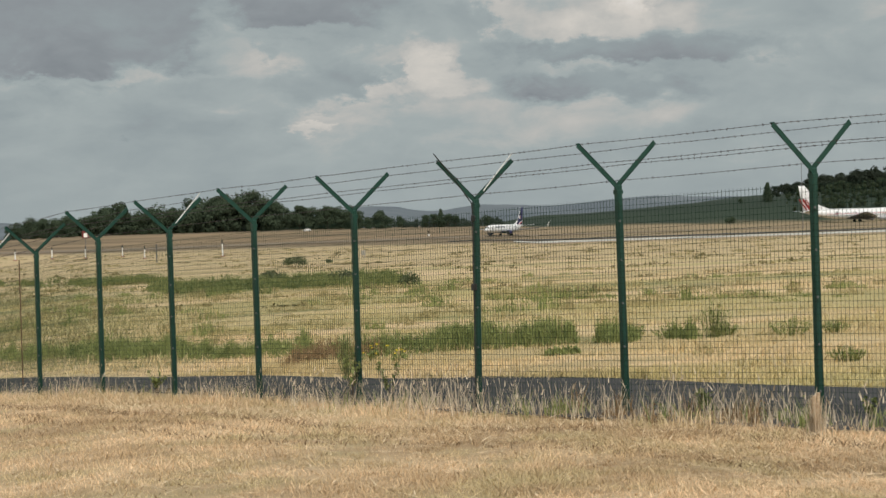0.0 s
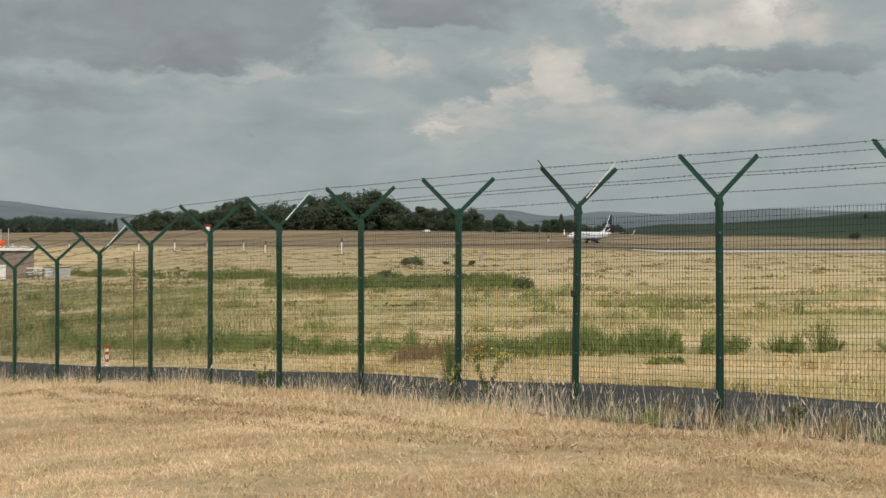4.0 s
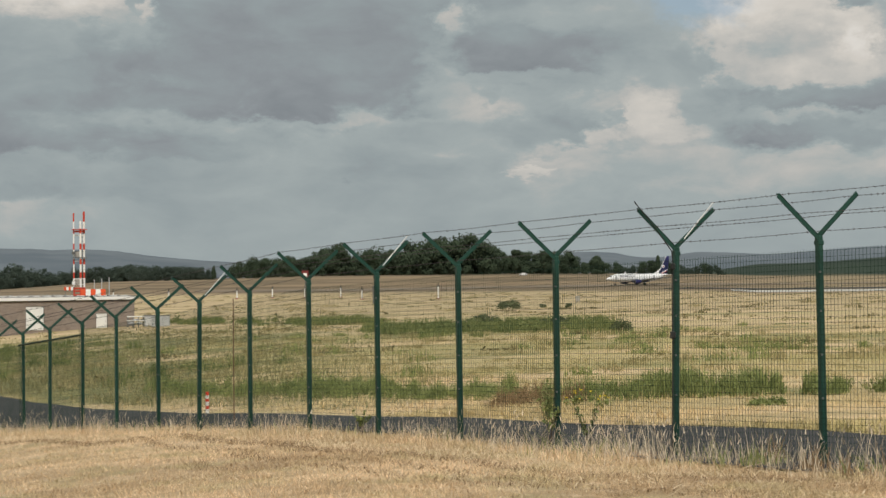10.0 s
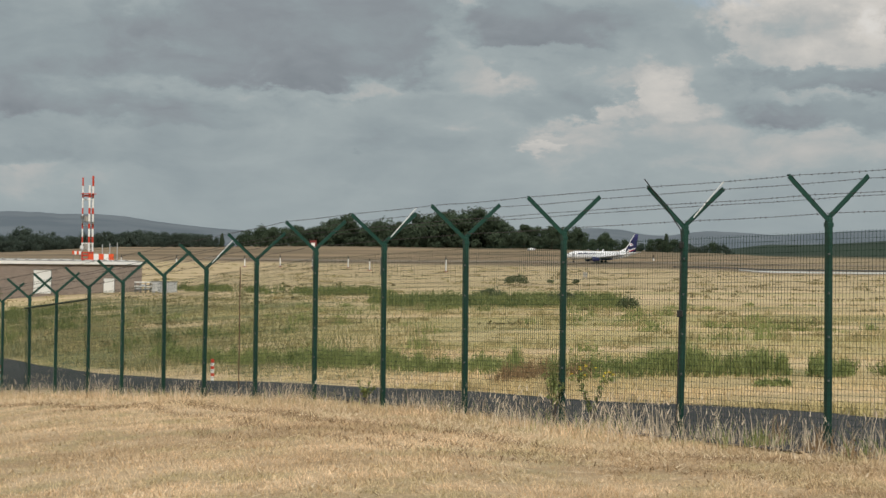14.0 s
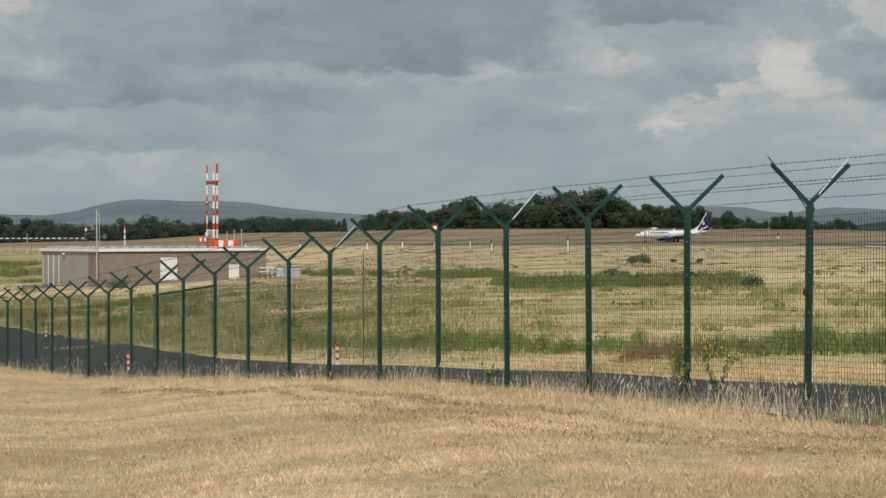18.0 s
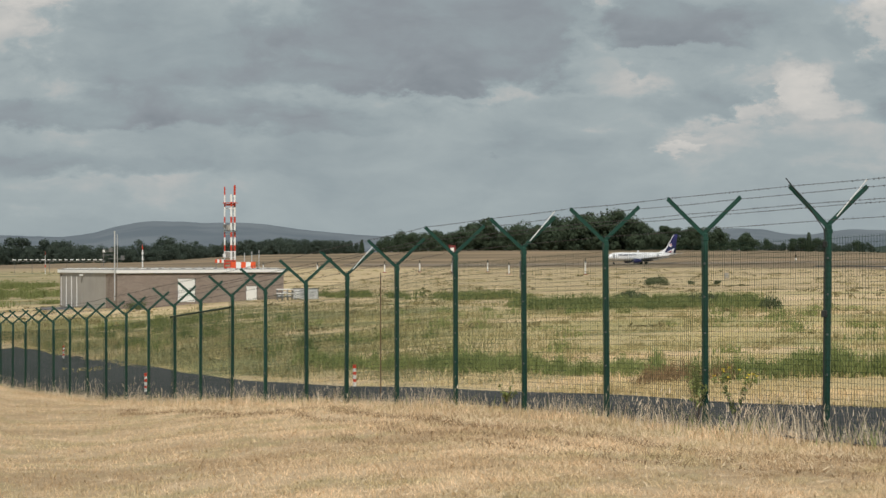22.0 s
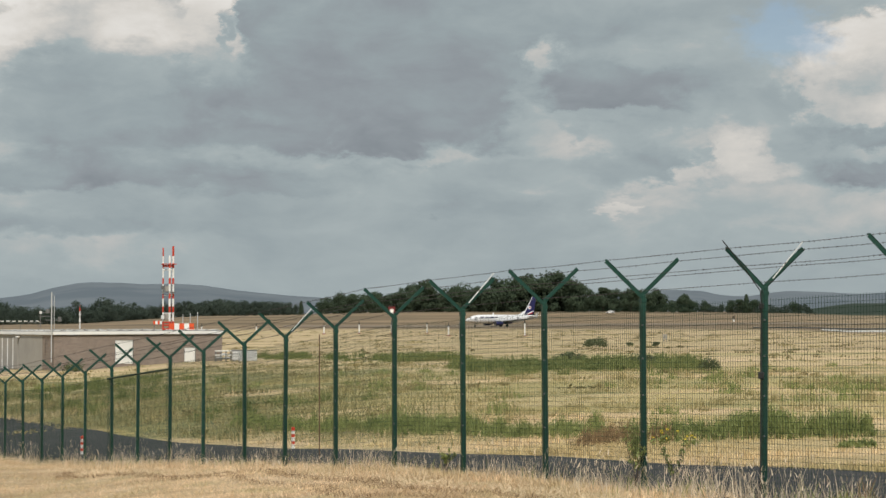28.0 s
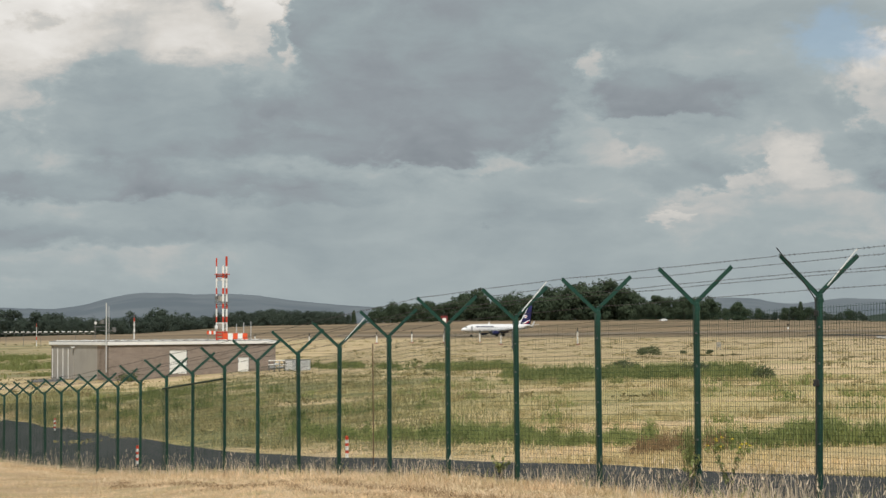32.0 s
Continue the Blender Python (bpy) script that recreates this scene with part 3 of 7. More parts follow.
def box(bm, lo, hi, bevel=0.0, m=None):
    ret = bmesh.ops.create_cube(bm, size=1.0)
    vs = ret["verts"]
    for v in vs:
        v.co = Vector([lo[i] + (v.co[i] + 0.5) * (hi[i] - lo[i]) for i in range(3)])
    if bevel:
        es = list({e for v in vs for e in v.link_edges})
        out = bmesh.ops.bevel(bm, geom=es, offset=bevel, segments=1, affect="EDGES")
        vs = list({v for f in out["faces"] for v in f.verts} | {v for v in vs if v.is_valid})
    if m is not None:
        bmesh.ops.transform(bm, matrix=m, verts=vs)
    return vs


def rod(bm, a, b, r, seg=8, r2=None):
    a, b = Vector(a), Vector(b)
    d = b - a
    ret = bmesh.ops.create_cone(bm, cap_ends=True, segments=seg, radius1=r, radius2=r if r2 is None else r2, depth=d.length)
    bmesh.ops.transform(bm, matrix=Matrix.Translation((a + b) / 2) @ d.to_track_quat("Z", "Y").to_matrix().to_4x4(), verts=ret["verts"])


def bm_box(lo, hi, bevel=0.0):
    bm = bmesh.new()
    box(bm, lo, hi, bevel)
    return bm


def bm_rod(a, b, r, seg=8, r2=None):
    bm = bmesh.new()
    rod(bm, a, b, r, seg, r2)
    return bm


def np_mesh(name, verts, faces, material):
    """A mesh from arrays; faces all of one size."""
    verts, faces = np.asarray(verts, np.float32), np.asarray(faces, np.int32)
    me = bpy.data.meshes.new(name)
    k = faces.shape[1]
    me.vertices.add(len(verts))
    me.vertices.foreach_set("co", verts.ravel())
    me.loops.add(faces.size)
    me.loops.foreach_set("vertex_index", faces.ravel())
    me.polygons.add(len(faces))
    me.polygons.foreach_set("loop_start", np.arange(0, faces.size, k, dtype=np.int32))
    me.polygons.foreach_set("loop_total", np.full(len(faces), k, np.int32))
    me.update(calc_edges=True)
    me.materials.append(material)
    return me


# ---- the lie of the land ----
# the fence seen from the eye: bearing x/y, distance, ground height; the far kerb of the road behind it; the field beyond
FB = np.array([-0.60, -0.30, -0.244, -0.193, -0.14, -0.082, 0.002, 0.085, 0.205, 0.289, 0.40, 0.60, 0.85])
FY = np.array([190.0, 98.0, 68.0, 54.2, 45.1, 38.3, 31.6, 27.1, 22.7, 20.5, 18.45, 15.2, 12.0])
FZ = np.array([-3.9, -3.6, -3.25, -2.60, -1.90, -1.38, -0.92, -0.74, -0.62, -0.53, -0.48, -0.42, -0.36])
RB = np.array([-0.60, -0.25, -0.22, -0.1825, -0.12, -0.082, -0.026, 0.036, 0.086, 0.139, 0.204, 0.24, 0.40, 0.85])
RY = np.array([240.0, 100.0, 84.0, 69.4, 56.3, 50.6, 44.0, 38.5, 35.1, 32.1, 29.2, 27.75, 23.6, 16.0])
RZ = np.array([-3.6, -3.0, -2.85, -2.48, -2.07, -1.84, -1.46, -1.17, -1.03, -0.92, -0.78, -0.74, -0.62, -0.5])
FAR_Y = np.array([110.0, 155.0, 280.0, 580.0, 600.0, 640.0, 780.0, 900.0, 1000.0, 1200.0, 1500.0, 2400.0, 4800.0])
FAR_Z = {
    -0.30: (-2.8, -2.7, -2.0, -1.2, -1.2, -1.2, -1.3, -1.5, -1.5, -1.4, -1.0, 0.0, 3.0),
    -0.19: (-2.1, -2.35, -1.6, -0.75, -0.7, -0.65, -0.5, 0.3, 0.5, 0.8, 1.0, 2.0, 4.0),
    -0.09: (-1.35, -1.7, -1.1, -0.62, -0.6, -0.66, -0.9, 4.4, 5.0, 5.0, 5.0, 5.0, 6.0),
    0.02: (-1.0, -0.9, -0.8, -0.7, -0.7, -0.83, -1.3, 6.0, 7.0, 7.0, 6.0, 6.0, 6.0),
}
FAR_Z.update({
    0.12: (-0.9, -0.8, -0.75, -0.8, -0.8, -0.75, -0.6, 6.0, 7.0, 7.0, 6.0, 6.0, 6.0),
    0.22: (-0.8, -0.75, -0.85, -1.3, -1.2, -1.0, -0.1, 4.5, 5.5, 8.0, 6.0, 6.0, 6.0),
    0.26: (-0.8, -0.75, -0.95, -2.55, -1.85, -1.5, -0.3, 2.5, 3.5, 13.0, 10.0, 8.0, 8.0),
    0.40: (-0.7, -0.75, -0.95, -2.5, -1.75, -1.35, -0.1, 1.0, 1.5, 21.0, 28.0, 30.0, 30.0),
    0.50: (-0.7, -0.75, -0.95, -2.4, -1.6, -1.2, 0.0, 1.1, 1.7, 27.0, 36.0, 40.0, 40.0),
})
FAR_B = np.array(sorted(FAR_Z))
FAR_T = np.array([FAR_Z[b] for b in sorted(FAR_Z)])


# the near weed band and the far part of the middle one: bearing, distance
NEAR_B = np.array([-0.09, -0.067, -0.026, 0.0, 0.03, 0.06, 0.09, 0.12, 0.16, 0.20, 0.24, 0.30, 0.36, 0.42])
NEAR_Y = np.array([60, 55, 50, 47.3, 44.5, 42.4, 40.5, 38.7, 37.6, 37.0, 36.0, 35.4, 34.4, 32.6])
MID_B = np.array([-0.075, -0.05, -0.026, 0.0, 0.04])
MID_Y = np.array([162, 152, 134, 124, 122.0])


def ease(t):
    t = np.clip(t, 0, 1)
    return t * t * (3 - 2 * t)


def far_height(b, y):
    b = np.clip(b, FAR_B[0], FAR_B[-1])
    j = np.clip(np.searchsorted(FAR_B, b) - 1, 0, len(FAR_B) - 2)
    u = (b - FAR_B[j]) / (FAR_B[j + 1] - FAR_B[j])
    k = np.clip(np.searchsorted(FAR_Y, y) - 1, 0, len(FAR_Y) - 2)
    v = np.clip((y - FAR_Y[k]) / (FAR_Y[k + 1] - FAR_Y[k]), 0, 1)
    u, v = ease(u), ease(v) * 0.5 + v * 0.5
    return (FAR_T[j, k] * (1 - u) + FAR_T[j + 1, k] * u) * (1 - v) + (FAR_T[j, k + 1] * (1 - u) + FAR_T[j + 1, k + 1] * u) * v


def height(x, y):
    """Ground height at x, y (arrays). Seen from the eye at the origin."""
    x, y = np.broadcast_arrays(np.asarray(x, float), np.asarray(y, float))
    ys = np.maximum(y, 0.5)
    b = np.clip(x / ys, -2, 2)
    fy, fz = np.interp(b, FB, FY), np.interp(b, FB, FZ)
    ry, rz = np.interp(b, RB, RY), np.interp(b, RB, RZ)
    start = np.maximum(110.0, ry + 12)
    near = fz * np.clip(ys / fy, 0, 1)
    cross = fz + (rz - fz) * np.clip((ys - fy) / (ry - fy), 0, 1)
    t = np.clip((ys - ry) / (start - ry), 0, 1)
    beyond = rz + (far_height(b, start) - rz) * t
    z = np.where(ys <= fy, near, np.where(ys <= ry, cross, np.where(ys <= start, beyond, far_height(b, ys))))
    bumps = 0.03 * np.sin(x * 0.9 + y * 0.4) * np.sin(y * 0.7 - x * 0.23) * np.clip(ys / 8, 0, 1)
    return np.where(y < 0.5, 0.0, z + bumps)


def ground_z(x, y):
    return float(height(np.array([x]), np.array([y]))[0])


def build_ground():
    """One sheet: a fan of rings round the standpoint, fine in the bearing that the eye sweeps."""
    fine = np.linspace(-0.62, 0.86, 300)
    ang = np.concatenate([np.linspace(-np.pi, np.arctan(-0.62), 60)[:-1], np.arctan(fine), np.linspace(np.arctan(0.86), np.pi, 60)[1:-1]])
    rad = np.concatenate([np.linspace(0.8, 30, 60), np.linspace(30, 120, 90)[1:], np.geomspace(120, 1600, 110)[1:], np.geomspace(1600, 4800, 14)[1:]])
    A, Rr = np.meshgrid(ang, rad)
    X, Y = Rr * np.sin(A), Rr * np.cos(A)
    Z = height(X, Y)
    na, nr = len(ang), len(rad)
    V = np.stack([X, Y, Z], -1).reshape(-1, 3)
    V = np.vstack([V, [[0, 0, 0]]])
    i, j = np.meshgrid(np.arange(nr - 1), np.arange(na), indexing="ij")
    j2 = (j + 1) % na
    F = np.stack([i * na + j, i * na + j2, (i + 1) * na + j2, (i + 1) * na + j], -1).reshape(-1, 4)
    me = np_mesh("ground", V, F[:, ::-1], GROUND_M)
    bmx = bmesh.new()
    bmx.from_mesh(me)
    bmx.verts.ensure_lookup_table()
    c = bmx.verts[len(V) - 1]
    for k in range(na):
        bmx.faces.new((c, bmx.verts[(k + 1) % na], bmx.verts[k]))
    bmesh.ops.recalc_face_normals(bmx, faces=bmx.faces)
    bmx.to_mesh(me)
    bmx.free()
    if me.polygons[0].normal.z < 0:
        me.flip_normals()
    bx = np.clip(V[:, 0] / np.maximum(V[:, 1], 0.5), -2, 2)
    fy = np.interp(bx, FB, FY)
    lawn = np.where(V[:, 1] < 0.5, 1.0, np.clip((fy * 0.985 - V[:, 1]) / 0.8, 0, 1))
    crop = ease((V[:, 1] - 1010) / 25) * ease((bx - 0.17) / 0.05)
    yy = V[:, 1]
    ry = np.interp(bx, RB, RY)
    wave = np.sin(bx * 47 + 1) * 0.5 + np.sin(bx * 113 + yy * 0.05) * 0.3
    belt = 1.0 * np.exp(-((yy - 99 - 3 * wave) / 8) ** 2) * ease((bx - 0.03) / 0.02) * (1 - ease((bx - 0.165) / 0.02))
    belt2 = 0.8 * np.exp(-((yy - np.interp(bx, MID_B, MID_Y) - 3 * wave) / 7) ** 2) * (1 - ease((bx - 0.02) / 0.03)) * ease((bx + 0.085) / 0.02)
    near_b = 0.9 * np.exp(-((yy - np.interp(bx, NEAR_B, NEAR_Y) - 0.8) / 1.7) ** 2) * (0.65 + 0.35 * wave) * np.interp(bx, (0.1, 0.11, 0.15, 0.16, 0.30, 0.32), (1.0, 0.35, 0.35, 1.0, 1.0, 0.2))
    bank_b = (0.74 + 0.2 * wave) * ease((yy - ry - 0.4) / 3) * (1 - ease((yy - 112) / 12)) * (1 - ease((bx + 0.08) / 0.14))
    thin = 0.42 * np.exp(-((yy - 72 - 6 * wave) / 9) ** 2) * ease((bx - 0.02) / 0.1) + 0.3 * np.exp(-((yy - 92) / 5) ** 2) * ease((bx - 0.15) / 0.1)
    weedy = np.where(yy < ry, 0, np.clip(belt + belt2 + near_b + bank_b + thin + 0.85 * ease((-bx - 0.19) / 0.02) * ease((yy - 150) / 20) * (1 - ease((yy - 450) / 90)) * (0.8 + 0.3 * wave), 0, 1))
    for nm, arr in (("lawn", lawn), ("crop", crop), ("weed", weedy)):
        at = me.attributes.new(nm, "FLOAT", "POINT")
        at.data.foreach_set("value", arr.astype(np.float32))
    me.polygons.foreach_set("use_smooth", [True] * len(me.polygons))
    return tagged(new("ground", me), "dry straw-coloured airfield grassland with greener patches", "ground", kind="structure")


build_ground()


def strip(name, edge_a, edge_b, lift, material, steps, label, category, lengthwise=2):
    """A ribbon on the ground between two edges given by functions of t from 0 to 1."""
    ts = np.linspace(0, 1, steps)
    V, F = [], []
    for t in ts:
        a, b = np.array(edge_a(t)), np.array(edge_b(t))
        for k in range(lengthwise + 1):
            p = a + (b - a) * k / lengthwise
            V.append((p[0], p[1], ground_z(p[0], p[1]) + lift))
    w = lengthwise + 1
    for i in range(steps - 1):
        for k in range(lengthwise):
            F.append((i * w + k, i * w + k + 1, (i + 1) * w + k + 1, (i + 1) * w + k))
    me = np_mesh(name, V, F, material)
    if me.polygons[0].normal.z < 0:
        me.flip_normals()
    return tagged(new(name, me), label, category, kind="structure")


# ---- the fence line ----
STEP = 2.5


def heading(i):
    u = (i - 2.5) / 20
    return 0.506 - 0.347 * u + 0.516 * u * u - 0.261 * u ** 3


def fence_line():
    pts = {2: (4.656, 22.679), 1: (5.93, 20.5), 0: (7.44, 18.43), -1: (8.95, 16.5), -2: (10.6, 14.62)}
    for i in range(3, 34):
        a = heading(min(i, 22))
        px, py = pts[i - 1]
        pts[i] = (px - STEP * math.sin(a), py + STEP * math.cos(a))
    return [pts[i] for i in sorted(pts)]


LINE = fence_line()
NLINE = len(LINE)
SARR = np.arange(NLINE) * STEP
LX, LY = np.array([p[0] for p in LINE]), np.array([p[1] for p in LINE])
# heights of the fork of the posts above datum, along the line
FORK_S = np.array([0, 5.0, 10.0, 15.0, 20.0, 22.5, 27.5, 35.0, 45.0, 50.0, 57.5, 65.0, 90.0])
FORK_Z = np.array([2.26, 2.20, 2.05, 1.91, 1.72, 1.52, 1.14, 0.60, -0.11, -0.33, -0.65, -0.95, -1.3])
POST_H = 2.62
# the far posts do not stand quite evenly
POST_STRAY = {11: -0.24, 12: -0.10, 13: -0.21, 14: -0.10, 15: -0.32, 16: -0.16, 17: -0.21, 18: -0.31, 19: -0.46, 20: -0.38, 21: -0.48}
RAIL_BAYS = (13, 14)


def line_at(s, off=0.0):
    """A point at s metres along the fence, off metres behind it."""
    s = float(np.clip(s, 0, SARR[-1]))
    x, y = np.interp(s, SARR, LX), np.interp(s, SARR, LY)
    s0, s1 = max(s - 1.25, 0), min(s + 1.25, SARR[-1])
    dx, dy = np.interp(s1, SARR, LX) - np.interp(s0, SARR, LX), np.interp(s1, SARR, LY) - np.interp(s0, SARR, LY)
    L = math.hypot(dx, dy)
    return x + dy / L * off, y - dx / L * off, dx / L, dy / L


def fork_z(s):
    return float(np.interp(s, FORK_S, FORK_Z))


def road_width(s):
    return float(np.interp(s, (0, 16, 21, 30, 46, 53, 61, 73, 90), (4.8, 4.6, 4.15, 3.7, 3.95, 4.5, 4.85, 5.1, 5.25)))


def road_near(s):
    """Where the asphalt begins: under the fence at the near end, behind it farther on."""
    return float(np.interp(s, (0, 5, 10, 15, 20, 26), (-1.15, -1.1, -0.55, -0.05, 0.2, 0.35)))


road = strip("road", lambda t: line_at(t * SARR[-1], road_near(t * SARR[-1]))[:2], lambda t: line_at(t * SARR[-1], road_width(t * SARR[-1]))[:2], 0.03, ASPHALT, 120,
             "dark grey asphalt perimeter road behind the fence", "road", 6)


def build_fence():
    root = thing("security_fence", pose(0, 0, 0), "green steel mesh security fence with forked barbed-wire posts", "fence")
    post_bm = bmesh.new()
    box(post_bm, (-0.036, -0.04, -0.35), (0.036, 0.04, POST_H), 0.012)
    box(post_bm, (-0.040, -0.044, POST_H - 0.11), (0.040, 0.044, POST_H - 0.06), 0.004)
    post_me = finish("post", post_bm, GREEN)

    def arm_mesh(sgn):
        bm = bmesh.new()
        a, b = Vector((0.0, 0, POST_H - 0.02)), Vector((sgn * 0.575, 0, POST_H + 0.475))
        d = (b - a).normalized()
        n = Vector((-d.z, 0, d.x))
        for w0, w1, h0, h1 in ((-0.025, 0.025, -0.004, 0.004), (-0.025, -0.017, -0.004, 0.045)):
            vs = []
            for p in (a, b):
                for w, h in ((w0, h0), (w1, h0), (w1, h1), (w0, h1)):
                    vs.append(bm.verts.new(p + Vector((0, w, 0)) * 1.2 + n * h * 1.2))
            bm.faces.new(vs[3::-1])
            bm.faces.new(vs[4:])
            for k in range(4):
                bm.faces.new((vs[k], vs[(k + 1) % 4], vs[4 + (k + 1) % 4], vs[4 + k]))
        return finish("arm", bm, GREEN)

    arm_l, arm_r = arm_mesh(-1), arm_mesh(1)
    clamp_me = finish("clamp", bm_box((-0.045, -0.056, -0.012), (-0.022, -0.04, 0.012), 0.003), GALV)
    rod_bm = bmesh.new()
    rod(rod_bm, (0.10, -0.03, POST_H + 0.10), (0.55, -0.03, POST_H + 0.58), 0.009, 8)
    rod_me = finish("tube", rod_bm, TUBE)
    lean = np.random.default_rng(3)
    posts = []
    for i in range(NLINE):
        s = i * STEP + (POST_STRAY.get(i, -0.5) if i > 10 else 0.0)
        x, y, dx, dy = line_at(s)
        rz = math.degrees(math.atan2(dx, dy))
        rz = -22.9 if i < 8 else rz
        m = pose(x, y, fork_z(s) - POST_H, lean.normal(0, 0.35), lean.normal(0, 0.35), -rz)
        p = part("post", post_me, None, root, m=m)
        part("arm", arm_l, None, p)
        part("arm", arm_r, None, p)
        if NLINE and i < 22:
            for zc in (0.25, 0.75, 1.25, 1.75, 2.2):
                part("clamp", clamp_me, None, p, m=pose(0, 0, zc))
        if i in (4, 7, 10):
            part("tube", rod_me, None, p, "bright bare metal tube")
        if i == 4:
            bm = bmesh.new()
            pts = [(-0.085, -0.05, -0.2), (-0.085, -0.05, POST_H - 0.20), (-0.10, -0.05, POST_H - 0.06), (-0.33, -0.06, POST_H + 0.20), (-0.67, -0.06, POST_H + 0.55)]
            for a, b in zip(pts[:-1], pts[1:]):
                rod(bm, a, b, 0.008, 6)
            part("cable", bm, BLACK, p, "dark cable conduit strapped beside the post")
            part("junction_box", bm_box((-0.125, -0.10, 1.46), (-0.065, -0.04, 1.55), 0.01), BLACK, p, "small black junction box")
            part("junction_box", bm_box((-0.115, -0.09, 2.33), (-0.065, -0.04, 2.41), 0.01), BLACK, p)
        posts.append(m)
    # welded mesh panels, one per bay
    for i in range(NLINE - 1):
        s0 = i * STEP + (POST_STRAY.get(i, -0.5) if i > 10 else 0.0)
        A, B = line_at(s0), line_at(s0 + STEP)
        za, zb = fork_z(s0), fork_z(s0 + STEP)
        a, b = np.array(A[:2]), np.array(B[:2])
        V, F = [], []
        r = 0.0015
        nrm = np.array([(b - a)[1], -(b - a)[0]]) / STEP
        face = -0.055

        def wire(p, q, u, w):
            k = len(V)
            for e in (p, q):
                for su, sw in ((-1, -1), (1, -1), (1, 1), (-1, 1)):
                    V.append(e + u * su * r + w * sw * r)
            for c in range(4):
                F.append((k + c, k + (c + 1) % 4, k + 4 + (c + 1) % 4, k + 4 + c))

        along = np.array([*(b - a) / STEP, (zb - za) / STEP])
        across = np.array([*nrm, 0.0])
        upv = np.array([0, 0, 1.0])
        org = np.array([*a, za]) + across * face
        nv = 50
        drop = 0.13 if i >= 13 else 0.0
        for k in range(nv + 1):
            p = org + along * (0.02 + (STEP - 0.04) * k / nv)
            wire(p + upv * (-2.60), p + upv * (-0.158 - drop), along, across)
        r = 0.0018
        for k in range(36 if not drop else 33):
            p = org + upv * (-2.58 + 0.0685 * k) + across * 0.006
            wire(p, p + along * STEP, upv, across)
        if drop:
            r = 0.021 if i in RAIL_BAYS else 0.003
            p = org + upv * (-0.158 - drop)
            wire(p, p + along * STEP, upv, across)
        part("mesh_panel", np_mesh("mesh_panel", V, F, GREEN_WIRE), None, root)
    # barbed strands
    for off, up in ((-0.55, 0.465), (0.55, 0.465), (-0.29, 0.25), (0.29, 0.25), (0.0, 0.05)):
        V, F = [], []
        rs = np.random.default_rng(int(100 + off * 50))
        n = int(SARR[-1] / 0.25)
        pts = []
        for k in range(n + 1):
            s = k * SARR[-1] / n
            x, y, dx, dy = line_at(s, off)
            f = (s / STEP) % 1.0
            pts.append(np.array([x, y, fork_z(s) + up - 0.012 * math.sin(math.pi * f) * (0.6 + 0.4 * math.sin(s))]))

        def seg(p, q, r):
            d = (q - p) / max(np.linalg.norm(q - p), 1e-9)
            u = np.cross(d, (0.3, 0.1, 0.95))
            u /= np.linalg.norm(u)
            w = np.cross(d, u)
            k = len(V)
            for e in (p, q):
                for c in range(3):
                    a = c * 2.094
                    V.append(e + (u * math.cos(a) + w * math.sin(a)) * r)
            for c in range(3):
                F.append((k + c, k + (c + 1) % 3, k + 3 + (c + 1) % 3, k + 3 + c))

        for p, q in zip(pts[:-1], pts[1:]):
            seg(p, q, 0.0032)
        s, lim = 0.0, SARR[-1] * 0.75
        while s < lim:
            s += rs.uniform(0.075, 0.095)
            k = min(int(s / SARR[-1] * n), n - 1)
            f = s / SARR[-1] * n - k
            p = pts[k] * (1 - f) + pts[k + 1] * f
            for _ in range(2):
                d = rs.normal(size=3)
                d /= np.linalg.norm(d)
                seg(p - d * 0.015, p + d * 0.015, 0.0030)
        part("barbed_wire", np_mesh("barbed_wire", V, F, RUSTY), None, root, "weathered grey barbed wire")
    # a rusty stay wire tied to the mesh between two posts
    x, y, dx, dy = line_at(23.1, -0.07)
    part("stay_wire", bm_rod((x, y, fork_z(23.1) - 2.5), (x, y, fork_z(23.1) - 0.1), 0.011, 6), RUST_STEEL, root, "rust-brown stay wire")
    return root


RUST_STEEL = noisy("rusty_steel", (0.085, 0.05, 0.03), (0.16, 0.095, 0.06), 4.0, 0.9)
build_fence()


